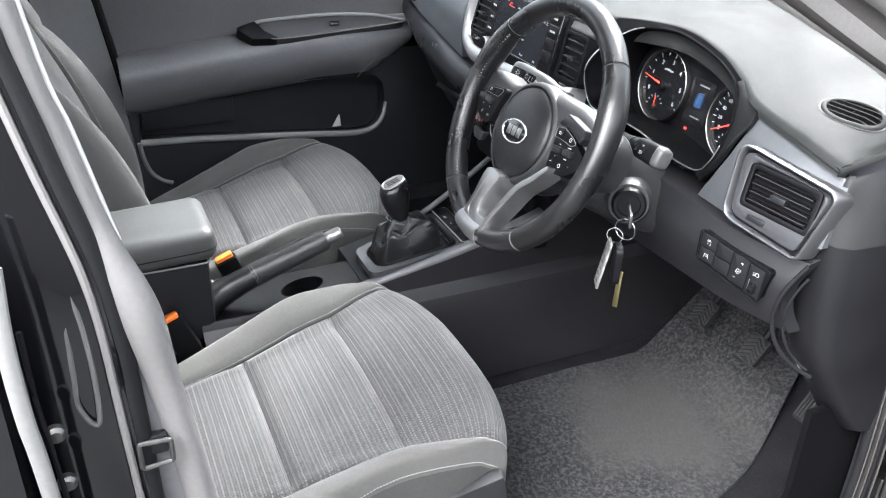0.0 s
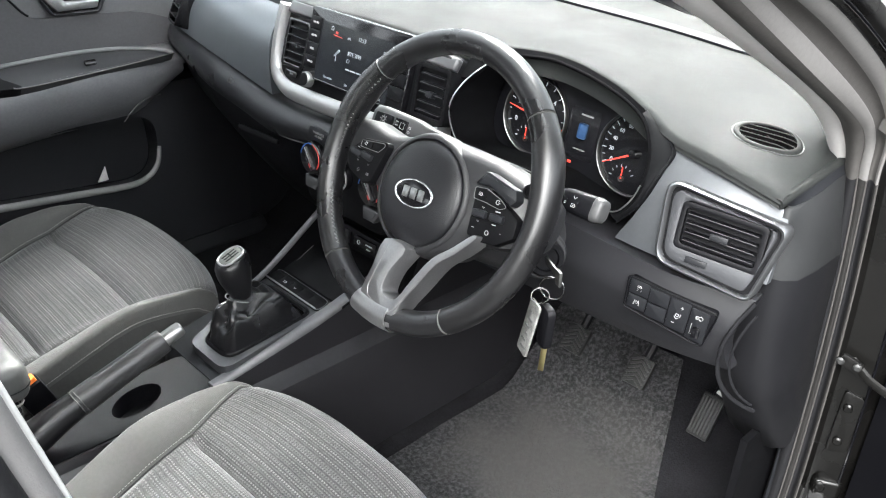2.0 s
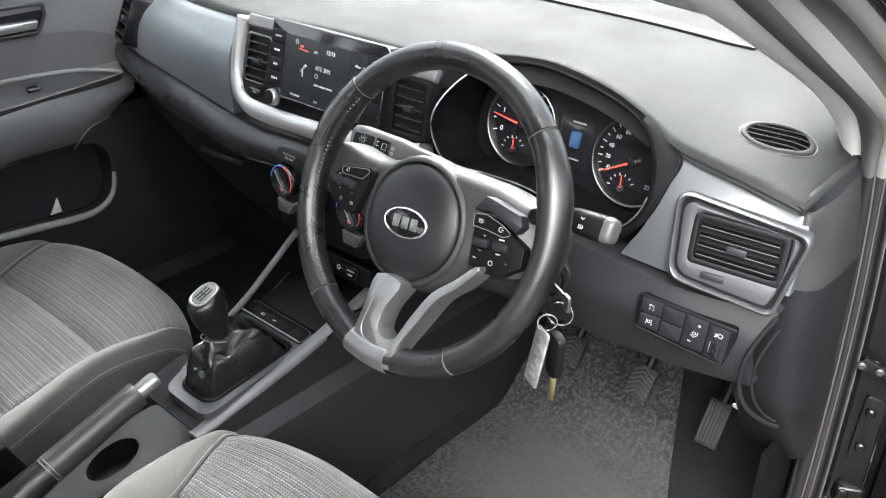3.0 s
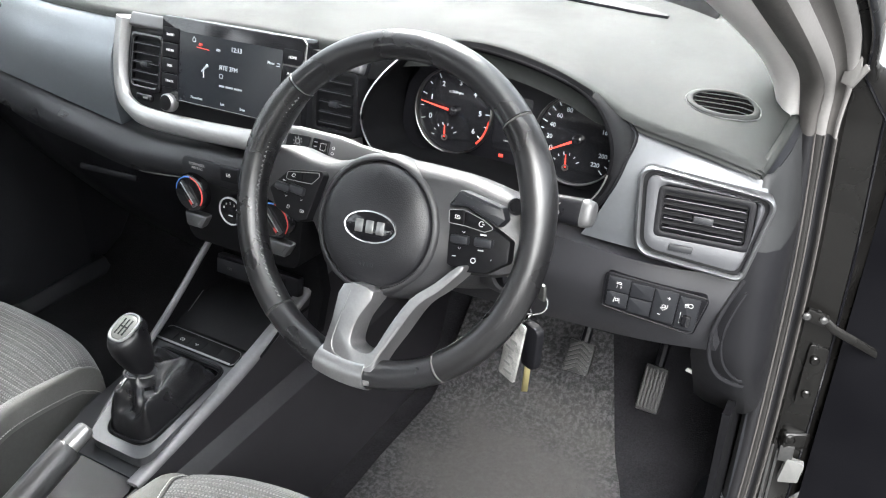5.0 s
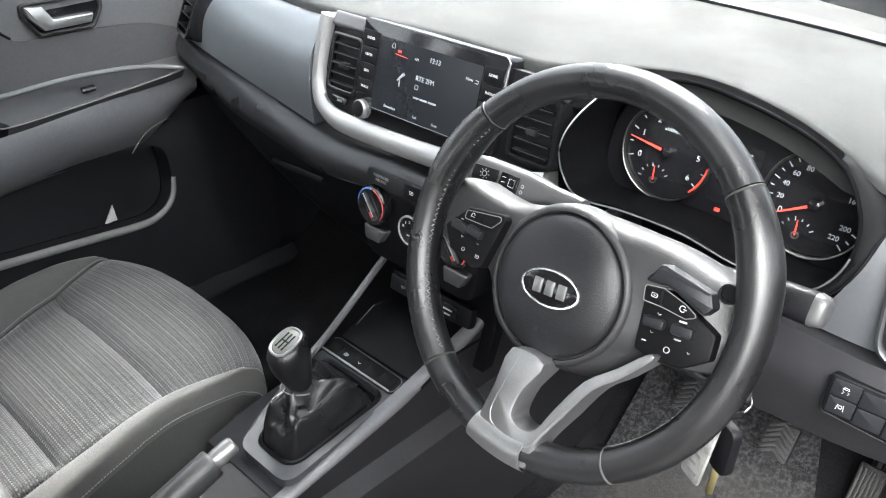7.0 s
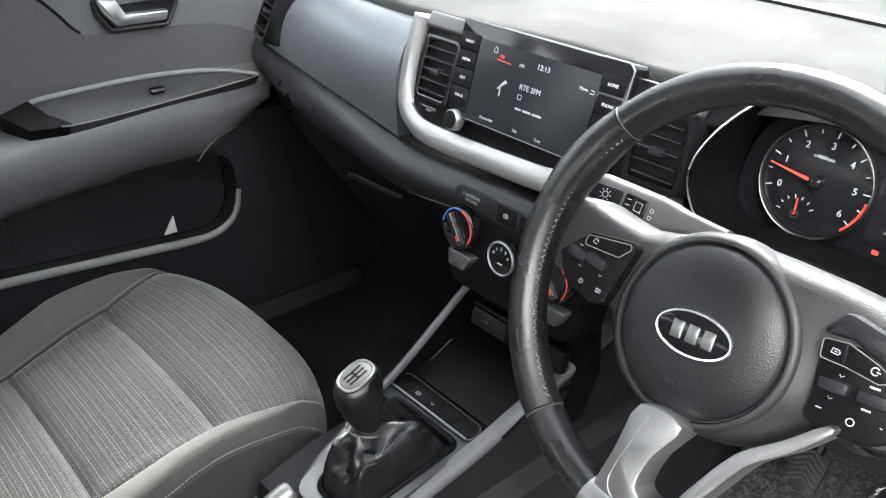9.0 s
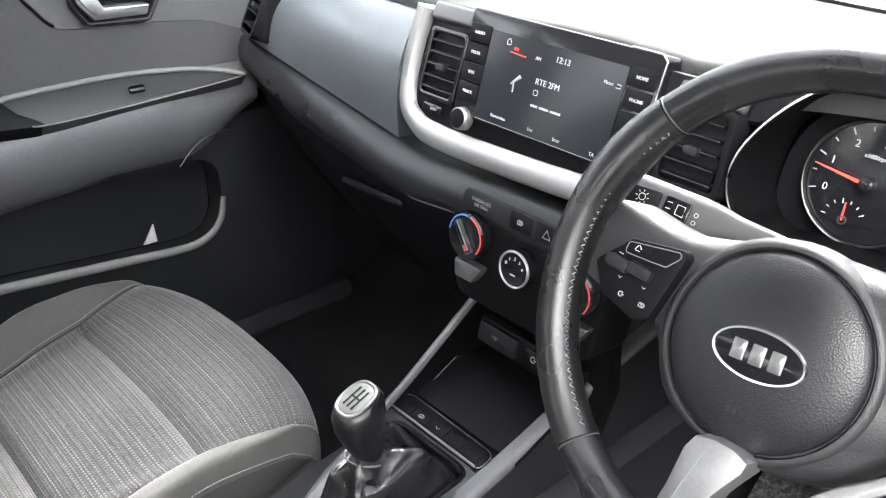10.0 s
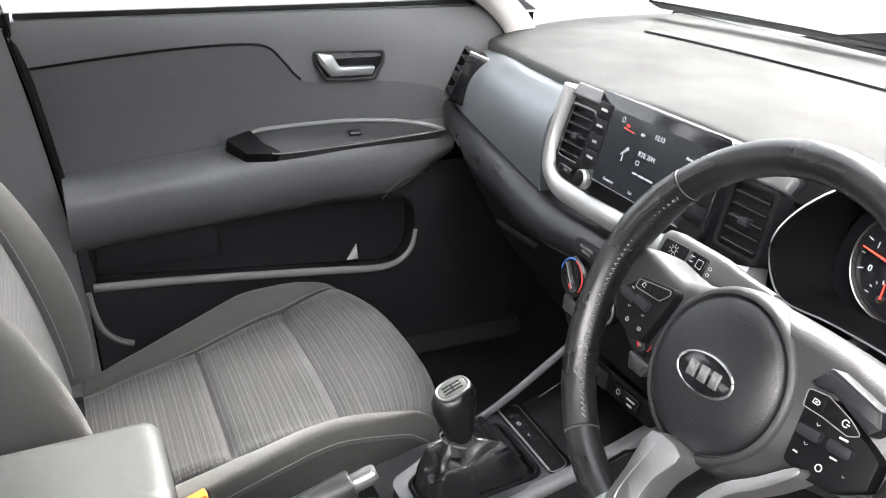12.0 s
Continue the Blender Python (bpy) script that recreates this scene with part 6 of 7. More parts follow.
# rails that climb to the dashboard on both sides of the cubby
path = catmull([(-0.075, 0.02, 0.606), (-0.075, 0.085, 0.642), (-0.075, 0.185, 0.712), (-0.075, 0.222, 0.738)], 5)
part("console_rail", tube(path, 0.0048, 8, flat=1.2), CONSOLEP, console, "satin grey rail of the storage cubby")
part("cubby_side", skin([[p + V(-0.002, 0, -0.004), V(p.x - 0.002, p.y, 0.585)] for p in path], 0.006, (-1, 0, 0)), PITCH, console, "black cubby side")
part("cubby_line", tube([(-0.0705, 0.097, 0.617), (-0.0705, 0.13, 0.632), (-0.0705, 0.162, 0.648)], 0.0006, 5), DIM, console)
top_r = catmull([(0.088, -0.420, 0.572), (0.088, -0.25, 0.573), (0.088, -0.150, 0.577), (0.088, -0.100, 0.585), (0.088, 0.0, 0.605), (0.088, 0.050, 0.615), (0.088, 0.100, 0.627), (0.088, 0.150, 0.641), (0.088, 0.200, 0.657), (0.088, 0.260, 0.675), (0.088, 0.40, 0.70), (0.088, 0.62, 0.72)], 5)
edge = [[p + V(-0.021, 0, -0.008), p + V(-0.020, 0, -0.0015), p + V(-0.010, 0, 0), p + V(-0.003, 0, -0.0005), p + V(0.0005, 0, -0.004)] for p in top_r[11:]]
part("console_rail", skin(edge, 0.006, (0, 0, -1)), CONSOLEP, console, "broad satin grey edge of the console rising to the dashboard", 60)
part("console_flank", skin([[p + V(0.0, 0, -0.0045), V(0.090, p.y, p.z * 0.5 + 0.278), V(0.0935, p.y, 0.556)] for p in top_r], 0.004, (-1, 0, 0)), SIDEM, console, "dark side below the grey edge", 60)
part("console_ledge", skin([[V(0.0935, p.y, 0.556), V(0.099, p.y, 0.5535), V(0.107, p.y, 0.548), V(0.116, p.y, 0.540)] for p in top_r], 0.004, (-0.5, 0, -1)), LEDGE, console, "lighter grey ledge along the console's side", 60)
part("console_side", skin([[V(0.116, p.y, 0.540), V(0.122, p.y, 0.528), V(0.130, p.y, 0.48), V(0.140, p.y, 0.42), V(0.150, p.y, 0.358)] for p in top_r], 0.004, (-1, 0, 0)), SIDEM, console, "dark lower side of the console", 60)
part("cubby_side", skin([[p + V(-0.020, 0, -0.004), V(p.x - 0.020, p.y, 0.585)] for p in top_r if p.y > 0.10], 0.004, (1, 0, 0)), PITCH, console, "black cubby side")
ledge_l = [V(x, y, z) for x, y, z in ((-0.091, 0.10, 0.606), (-0.086, 0.06, 0.600), (-0.056, -0.04, 0.588), (-0.030, -0.10, 0.580))]
part("console_edge", tube(catmull(ledge_l, 4), 0.0060, 8, flat=1.4), CONSOLEP, console, "satin grey edge of the console")
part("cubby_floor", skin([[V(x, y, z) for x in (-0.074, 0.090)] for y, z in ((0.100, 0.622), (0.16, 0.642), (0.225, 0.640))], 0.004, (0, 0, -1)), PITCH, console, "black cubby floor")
X = F((-0.009, 0.080, 0.6145), (1, 0, 0), (0, 0.985, 0.17))
so = rounded([(-0.074, -0.0135), (0.076, -0.0135), (0.074, 0.014), (-0.068, 0.016)], [0.003, 0.009, 0.013, 0.012], 5)
strip = part("button_strip", plate(so, 0.006, 0.002, X, back=0.01), PITCH, console, "black strip of small buttons")
part("strip_edge", tube([X @ V(p.x, p.y, 0.0056) for p in so], 0.0006, 6, closed=True), VENTTRIM, strip, "thin pale rim of the strip")
part("strip_edge", tube([X @ V(x, -0.0125, 0.0066) for x in (-0.0725, 0.0, 0.070)], 0.0014, 6), SILVER, strip, "bright near edge of the strip")
for i in range(5):
    bt = part("button", plate(rounded([(-0.0132, -0.0095), (0.0132, -0.0095), (0.0132, 0.008), (-0.0132, 0.008)], 0.002), 0.0010, 0.0005, T(X, -0.055 + 0.0275 * i, 0.0005, 0.006)), PITCH, strip)
    if i in (1, 2):
        part("symbol", glyph(X, -0.055 + 0.0275 * i, -0.002, 0.008, 4 * i, 0.0072), WHITE, bt)
Z = F((0.010, -0.040, 0.596), (1, 0, 0), (0, 0.99, 0.11))
bo = rounded([(-0.032, -0.076), (0.068, -0.076), (0.060, 0.134), (-0.103, 0.134)], [0.026, 0.022, 0.006, 0.006], 6)
bi = rounded([(-0.018, -0.054), (0.050, -0.054), (0.048, 0.096), (-0.072, 0.096)], [0.024, 0.024, 0.018, 0.018], 6)
part("console_plate", frame_ring(bo, bi, 0.006, Z, back=0.030, crown=0.0), CONSOLE, console, "satin grey plate round the gear lever")
part("gaiter_ring", frame_ring([p * 1.07 + V(0, -0.001) for p in bi], bi, 0.0085, Z, back=0.01, crown=0.002), BLACK, console, "black ring round the gaiter")

part("ring_line", tube([Z @ V(p.x * 1.08, p.y * 1.08 - 0.001, 0.0066) for p in bi], 0.0009, 6, closed=True), PITCH, console, "thin dark line round the gaiter")

# ---- gear lever ----
gear = thing("gear_lever", (0.010, -0.045, 0.60), "gear lever with a leather gaiter and pale shift pattern", "gear lever")
rings = []
pinch = ((2.35, 0.30, 0.9), (0.70, 0.34, 1.0), (-0.75, 0.30, 0.8), (-2.2, 0.42, 0.7), (3.1, 0.25, 0.5))
for t in np.linspace(0, 1, 30):
    ring = []
    k = 1.0 - 0.775 * t
    h = 0.003 + 0.014 * math.sin(min(1, t * 3.0) * math.pi / 2) + 0.051 * t ** 1.3
    for p in catmull([V(q.x, q.y) for q in bi], 3, closed=True):
        a = math.atan2(p.y, p.x)
        fold = math.sin(math.pi * min(1, t * 1.08)) ** 1.2
        lift, draw = 0.0, 1.0
        for c, w, amp in pinch:
            d = (a - c - 0.5 * t + math.pi) % (2 * math.pi) - math.pi
            ridge = math.exp(-(d / w) ** 2) - 0.75 * math.exp(-((d - 0.42) / (w * 0.55)) ** 2)
            lift += 0.017 * amp * ridge
            draw += 0.16 * amp * ridge
        lift += 0.011 * noise.noise(V(p.x * 48, p.y * 48, t * 5))
        draw += 0.05 * noise.noise(V(p.x * 40, p.y * 40, t * 4 + 7))
        draw = 1 + (draw - 1) * fold
        ring.append(Z @ V(p.x * k * draw - 0.002 * t, p.y * k * draw + 0.004 * t, h + lift * fold))
    rings.append(ring)
part("gaiter", loft(bmesh.new(), rings), GAITER, gear, "folded black leather gaiter", 80)
part("gaiter_stitch", tube([Z @ V(0.004 + 0.0006 * (-1) ** k, y, z) for k, (y, z) in enumerate(zip(np.linspace(0.066, 0.040, 12), np.linspace(0.0240, 0.0370, 12)))], 0.0007, 5), STITCH, gear)
neck = [Z @ V(0.019 * math.cos(a) - 0.004, 0.022 * math.sin(a) + 0.010, 0.058 - 0.010 * math.sin(a)) for a in np.linspace(0, 2 * math.pi, 25)[:-1]]
part("gaiter_piping", tube(neck, 0.0012, 6, closed=True), DIM, gear, "pale piping at the gaiter's neck")
ax = V(-0.006, -0.02, 1).normalized()
foot0 = V(0.008, -0.034, 0.650)
kp = [foot0 + ax * d for d in (0, 0.012, 0.026, 0.042, 0.058, 0.072, 0.082)]
rings = []
for p, rx, ry, back in zip(kp, (0.0125, 0.0150, 0.0180, 0.0205, 0.0225, 0.0225, 0.0190), (0.0135, 0.0160, 0.0195, 0.0230, 0.0260, 0.0265, 0.0230), (0, -0.001, -0.003, -0.006, -0.009, -0.011, -0.012)):
    rings.append([p + V(q.x, q.y + back, 0.40 * q.y * min(1, max(0, (rx - 0.014) / 0.006))) for q in oval(rx, ry, 28, 0, 0, 2.3)])
part("knob", loft(bmesh.new(), rings), GLOVE, gear, "black gear knob", 70)
kd = F(kp[-1] + V(0, -0.012, 0.0005), (1, 0, 0), (0, 0.93, 0.37))
disc = part("shift_plate", plate(oval(0.0140, 0.0185, 32, 0, 0, 2.6), 0.0025, 0.001, kd, back=0.004), PALE, gear, "pale shift pattern plate")
part("plate_rim", tube([kd @ V(p.x, p.y, 0.0012) for p in oval(0.0158, 0.0205, 36, 0, 0, 2.6)], 0.0019, 8, closed=True), SILVERD, gear)
for x in (-0.006, 0, 0.006):
    part("shift_mark", bar(T(kd, 0, 0, 0.0022), x, 0, 0.0019, 0.018), BLACK, disc)
    for y in (-0.0105, 0.0105):
        part("shift_mark", bar(T(kd, 0, 0, 0.0022), x, y, 0.0022, 0.0030), BLACK, disc)
part("shift_mark", bar(T(kd, 0, 0, 0.0024), 0, 0, 0.0140, 0.0020), BLACK, disc)
part("collar", lathe([(0.0150, 0), (0.0154, 0.003), (0.0148, 0.005), (0.0125, 0.006)], F(foot0 - ax * 0.004, (1, 0, 0), (0, 1, 0)), 20), GLOVE, gear)

# ---- handbrake ----
BRAKE = mat("worn_black_leather", (0.020, 0.020, 0.021), 0.34, bump=0.12, bscale=1000, kind="cells", var=0.2)
hand = thing("handbrake", (0.045, -0.34, 0.575), "handbrake lever with a black grip and chrome button", "handbrake")
h0, h1 = V(0.045, -0.40, 0.590), V(0.056, -0.172, 0.676)
part("lever", tube([h0, h0.lerp(h1, 0.3)], [0.011, 0.012], 12), DARK, hand)
gp = [h0.lerp(h1, t) for t in (0.36, 0.40, 0.55, 0.70, 0.84, 0.905, 0.918, 0.92)]
part("grip", tube(gp, [0.0188, 0.0190, 0.0180, 0.0174, 0.0171, 0.0170, 0.0160, 0.0120], 22, flat=1.08), BRAKE, hand, "black leather grip")
part("release_button", tube([h0.lerp(h1, t) for t in (0.91, 0.915, 1.0, 1.030, 1.040)], [0.0105, 0.0112, 0.0112, 0.0104, 0.0075], 18), SILVERD, hand, "chrome release button")
for t in (0.355, 0.375):
    part("grip_seam", tube([h0.lerp(h1, t) + V(0.0192 * math.cos(a), -0.0078 * math.sin(a), 0.0192 * math.sin(a)) for a in np.linspace(0, 2 * math.pi, 24)[:-1]], 0.0008, 5, closed=True, up=(0, 1, 0)), SEAMT, hand)
bt = [(h0.lerp(h1, 0.365), 0.0188, 0.0195), (h0.lerp(h1, 0.25), 0.0205, 0.0215), (h0.lerp(h1, 0.08) + V(0, 0, -0.004), 0.0240, 0.0240), (V(0.045, -0.405, 0.578), 0.030, 0.026), (V(0.045, -0.42, 0.566), 0.034, 0.024)]
part("boot", loft(bmesh.new(), [[c + V(q.x, -q.y * 0.38, q.y * 0.92) for q in oval(w, h, 24)] for c, w, h in bt]), GLOVE, hand, "black leather sleeve of the handbrake", 70)
# deck beside the handbrake, with an open recess
CM = F((0.030, -0.232, 0.5690), (1, 0, 0), (0, 1, 0.03))
turn = np.linspace(0, 2 * math.pi, 41)[:-1]
cup = [V(0.026 * math.cos(a) * 0.94 - 0.042 * math.sin(a) * 0.34, 0.026 * math.cos(a) * 0.34 + 0.042 * math.sin(a) * 0.94) for a in turn]
deck = []
for p in cup:
    d = p.normalized()
    deck.append(d * min((0.050 if d.x > 0 else 0.056) / max(1e-6, abs(d.x)), (0.105 if d.y > 0 else 0.20) / max(1e-6, abs(d.y))))
part("console_deck", frame_ring(deck, cup, 0.0, CM, back=0.035, crown=0.0), BLACK, console, "dark deck beside the handbrake with an open recess", 50)
part("recess_floor", plate([p * 1.02 for p in cup], -0.032, 0, CM, back=0.036), PITCH, console, "black floor of the recess")

# ---- armrest and belt buckles ----
arm = thing("armrest", (0.02, -0.48, 0.56), "padded grey armrest box between the seats", "armrest")
lid = rbox(0.150, 0.255, 0.058, 0.026, pose(0.024, -0.507, 0.712, 2, 0, 0), seg=6)
pad = part("pad", lid, VINYL, arm, "padded grey vinyl lid")
seam = [pose(0.024, -0.507, 0.712, 2) @ V(p.x, p.y, -0.006) for p in rounded([(-0.0757, -0.128), (0.0757, -0.128), (0.0757, 0.128), (-0.0757, 0.128)], 0.026, 6)]
part("seam", tube(seam, 0.0010, 5, closed=True), BLACK, pad)
part("box", rbox(0.128, 0.215, 0.15, 0.012, pose(0.025, -0.502, 0.612)), DARK, arm, "dark plastic box")
rim_o = rounded([(-0.066, -0.110), (0.066, -0.110), (0.066, 0.110), (-0.066, 0.110)], 0.014)
part("box_rim", tube([pose(0.025, -0.502, 0.684) @ V(p.x, p.y, 0) for p in rim_o], 0.0018, 6, closed=True), FLANGE, arm, "pale upper edge of the box")
for x, y, z, turn in ((0.109, -0.470, 0.600, 0), (-0.060, -0.348, 0.600, 0)):
    bk = thing("belt_buckle", (x, y, z - 0.06), "black belt buckle with an orange button", "belt buckle", "belt buckles beside the console")
    m = pose(x, y, z, 22, 0, turn)
    part("housing", rbox(0.026, 0.040, 0.075, 0.006, m @ Matrix.Translation((0, 0, -0.034))), BLACK, bk)
    part("button", rbox(0.015, 0.032, 0.010, 0.003, m @ Matrix.Translation((0, 0, 0.006))), ORANGE, bk, "orange release button")
    part("stalk", rbox(0.018, 0.006, 0.10, 0.002, m @ Matrix.Translation((0, 0, -0.11))), DARK, bk)

# ---- seats ----


def dashes(parent, at, v0, v1, n, r):
    """A row of short stitches along a curve."""
    bm = bmesh.new()
    step = (v1 - v0) / n
    for k in range(n):
        a, b = at(v0 + k * step), at(v0 + (k + 0.68) * step)
        tube([a, a.lerp(b, 0.5) + V(0, 0, r * 0.5), b], r, 5, bm)
    return part("stitching", bm, STITCHD, parent)


def seat(cx, yf, label):
    """A front seat whose cushion ends at yf: ribbed middle, plain bolsters, piping, reclined back."""
    s = thing("car_seat", (cx, yf - 0.25, 0.36), label, "car seat", "front seats")
    hw = 0.272
    half = lambda v: hw * float(np.interp(v, (0, 0.12, 0.25, 0.45, 0.65, 0.80, 0.90, 1), (0.80, 0.87, 0.925, 0.95, 0.935, 0.89, 0.85, 0.82)))
    seam_at = lambda v: float(np.interp(v, (0, 0.34, 0.63, 0.80, 0.88, 1), (0.148, 0.156, 0.176, 0.200, 0.208, 0.206))) / half(v)

    def top(u, v):
        """u from -1 to 1 across, v from 0 at the back to 1 at the front and over its edge."""
        x = u * half(v)
        au = abs(u)
        if v < 0.86:
            t = v / 0.86
            y = yf - 0.50 + 0.46 * t
            z = 0.505 + 0.095 * t
        else:
            a = (v - 0.86) / 0.14 * 1.9
            y = yf - 0.04 + 0.045 * math.sin(a)
            z = 0.600 - 0.045 * (1 - math.cos(a)) - max(0, a - 1.2) * 0.06
        lm = seam_at(v)
        low = (1 - 0.92 * min(1, max(0, v - 0.55) / 0.33) ** 1.3) * float(np.interp(v, (0, 0.25, 0.5), (0.1, 0.45, 1)))
        bol = max(0, (au - lm + 0.06) / (1.06 - lm))
        if bol < 0.62:
            z += 0.050 * low * math.sin(bol / 0.62 * math.pi / 2)
        else:
            z += 0.050 * low - 0.105 * ((bol - 0.62) / 0.38) ** 1.7
            x -= math.copysign(0.012 * ((bol - 0.62) / 0.38), u)
        # front corners draw back
        y -= 0.050 * au ** 3.2 * min(1, max(0, (v - 0.55) / 0.35))
        # upholstery swells between the seams
        z -= 0.007 * math.exp(-((au - lm) / 0.025) ** 2)
        if au < lm:
            for c in (0.34, 0.635):
                z -= 0.009 * math.exp(-((v - c) / 0.013) ** 2)
            z += 0.010 * (1 - (au / 0.8) ** 2) + 0.006 * abs(math.sin((v - 0.045) * math.pi / 0.295)) ** 0.7
        return V(cx + x, y, z + 0.0015 * noise.noise(V(x * 14 + cx, v * 9, 0)))

    vs = np.linspace(0, 1, 66)
    mid = [[top(seam_at(v) * k, v) for k in np.linspace(-1, 1, 30)] for v in vs]
    cloth(part("cushion_centre", skin(mid, 0.02, (0, 0, -1)), RIB, s, "grey ribbed cloth cushion centre", 70), mid)
    for d in (-1, 1):
        bolst = [[top(d * (seam_at(v) + (1 - seam_at(v)) * k), v) for k in np.linspace(0, 1, 18)] for v in vs]
        part("cushion_bolster", skin([r[:14] for r in bolst], 0.02, (0, 0, -1)), CLOTH, s, "plain grey cloth bolster", 70)
        # the outer strip takes a darker cloth colour for the shade on the side
        part("cushion_side", skin([r[13:] for r in bolst], 0.02, (0, 0, -1)), CLOTHS, s, "grey cloth side of the cushion, coloured darker for its shade", 70)
        on = np.linspace(0.02, 0.97, 60)
        dashes(s, lambda v: top(d * (seam_at(v) + 0.014), v) + V(0, 0, 0.0004), 0.03, 0.95, 110, 0.0007)
        part("piping", tube([top(d * (seam_at(v) + 0.004), v) + V(0, 0, 0.0002) for v in on], 0.0012, 6), CLOTHD, s)
        dashes(s, lambda v: top(d * (1 - (1 - seam_at(v)) * 0.26), v) + V(0, 0, 0.0005), 0.0, 0.97, 120, 0.0008)
    for c in (0.34, 0.635):
        part("seam", tube([top(seam_at(c) * k, c) + V(0, 0, 0.0002) for k in np.linspace(-1, 1, 24)], 0.0009, 6), CLOTHD, s)
    part("seat_base", rbox(0.40, 0.44, 0.12, 0.03, pose(cx, yf - 0.28, 0.440, 8)), DARK, s)
    for d in (-1, 1):
        part("side_cover", rbox(0.035, 0.46, 0.10, 0.014, pose(cx + d * 0.222, yf - 0.27, 0.470, 8)), MID, s, "charcoal seat side cover")
        part("seat_rail", rbox(0.03, 0.46, 0.05, 0.006, pose(cx + d * 0.19, yf - 0.28, 0.385)), BLACK, s)

    def back(u, v):
        """v from 0 at the cushion to 1 at the shoulders."""
        au = abs(u)
        w = 0.235 + 0.015 * math.sin(v * 3.0) - 0.05 * max(0, v - 0.7) ** 1.2 * 2
        x = u * w
        y = yf - 0.515 - 0.10 * v - 0.13 * v * v
        z = 0.53 + 0.62 * v
        bol = max(0, (au - 0.60) / 0.40)
        y += 0.055 * math.sin(min(1, bol / 0.6) * math.pi / 2) * math.sin(min(1, v * 1.3 + 0.15) * math.pi) ** 0.5 if v < 0.65 else 0.055 * math.sin(min(1, bol / 0.6) * math.pi / 2) * max(0.1, math.sin(min(1, v * 1.3 + 0.15) * math.pi) if v * 1.3 + 0.15 < 1 else 0.1) ** 0.5
        if bol > 0.6:
            y -= 0.10 * ((bol - 0.6) / 0.4) ** 1.6
        y -= 0.006 * math.exp(-((au - 0.62) / 0.03) ** 2)
        if v > 0.9:
            y -= (v - 0.9) * 0.5
        return V(cx + x, y, z)

    vs = np.linspace(0, 1, 40)
    mid = [[back(u, v) for u in np.linspace(-0.62, 0.62, 26)] for v in vs]
    cloth(part("backrest_centre", skin(mid, 0.03, (0, -1, 0)), RIB, s, "grey ribbed cloth backrest centre", 70), mid)
    for d in (-1, 1):
        part("backrest_bolster", skin([[back(u, v) for u in np.linspace(d * 0.62, d * 1.0, 18)] for v in vs], 0.03, (0, -1, 0)), CLOTH, s, "plain grey cloth backrest bolster", 70)
        dashes(s, lambda v: back(d * 0.64, v) + V(0, 0.001, 0), 0.02, 0.95, 110, 0.0008)
    part("backrest_shell", skin([[V(cx + x * (1 - 0.2 * max(0, v - 0.7)), yf - 0.60 - 0.10 * v - 0.13 * v * v - 0.03 * math.cos(x / 0.235 * 1.4), 0.57 + 0.575 * v) for x in np.linspace(-0.232, 0.232, 12)] for v in np.linspace(0, 1, 12)], 0.03, (0, -1, 0)), DARK, s)
    for d in (-1, 1):
        cv = [V(cx + d * 0.246, yf + a, z) for a, z in ((-0.470, 0.640), (-0.466, 0.606), (-0.455, 0.570), (-0.434, 0.546), (-0.410, 0.534))]
        part("recliner_cover", tube(catmull(cv, 5), 0.0052, 8, flat=1.3, up=(1, 0, 0)), PALETRIM, s, "pale curved recliner trim")
    part("headrest", rbox(0.25, 0.09, 0.17, 0.04, pose(cx, yf - 0.775, 1.265, 14), seg=5), CLOTH, s)
    for d in (-1, 1):
        part("headrest_post", tube([V(cx + d * 0.07, yf - 0.755, 1.13), V(cx + d * 0.07, yf - 0.775, 1.22)], 0.006, 8), CHROME, s)
    return s


TRAYM = mat("dark_tray_plastic", (0.032, 0.032, 0.035), 0.45, bump=0.15, bscale=1200, kind="cells", var=0.12)
TRAYRIM = mat("grey_tray_rim", (0.17, 0.17, 0.173), 0.5, var=0.1)
ROLLM = mat("soft_charcoal_vinyl", (0.112, 0.113, 0.119), 0.38, bump=0.14, bscale=1000, kind="cells", var=0.16, spec=0.6)
DARKD = mat("dark_door_plastic", (0.0125, 0.013, 0.015), 0.45, bump=0.2, bscale=1100, kind="cells", var=0.15, spec=0.3)
STITCHD = mat("pale_stitch", (0.20, 0.20, 0.188), 0.85)
# grey cloth with the cushion side's shade in its colour
CLOTHS = mat("shaded_side_cloth", (0.036, 0.036, 0.034), 0.9, bump=0.5, bscale=900, var=0.14)
CLOTHD = mat("dark_cloth_seam", (0.022, 0.022, 0.021), 0.9)
seat(0.344, -0.055, "grey cloth driver's seat with a ribbed centre")
seat(-0.348, 0.040, "grey cloth passenger seat with a ribbed centre")

# ---- passenger door, closed ----
door = thing("car_door", (-0.72, -0.05, 0.3), "closed front door with charcoal lining and a silver handle", "car door", "car doors")
DX = -0.705


def dpt(y, z, out=0.0):
    return V(DX + out - 0.05 * max(0, (z - 0.95)) * 0.9, y, z)


ys = np.linspace(-0.480, 0.42, 20)
rear = lambda z: float(np.interp(z, (0.4, 0.66, 0.823, 0.967, 1.052), (-0.418, -0.428, -0.450, -0.472, -0.493)))
lay = [(1.072, -0.012), (1.068, 0.012), (1.045, 0.018), (1.00, 0.008), (0.93, -0.006), (0.86, -0.012), (0.80, -0.008)]
part("upper_lining", skin([[dpt(0.42 + (y - 0.42) * (0.42 - rear(z)) / 0.90, z + 0.006 * y, o) for y in ys] for z, o in lay], 0.02, (-1, 0, 0)), DOORP, door, "charcoal upper door lining", 50)
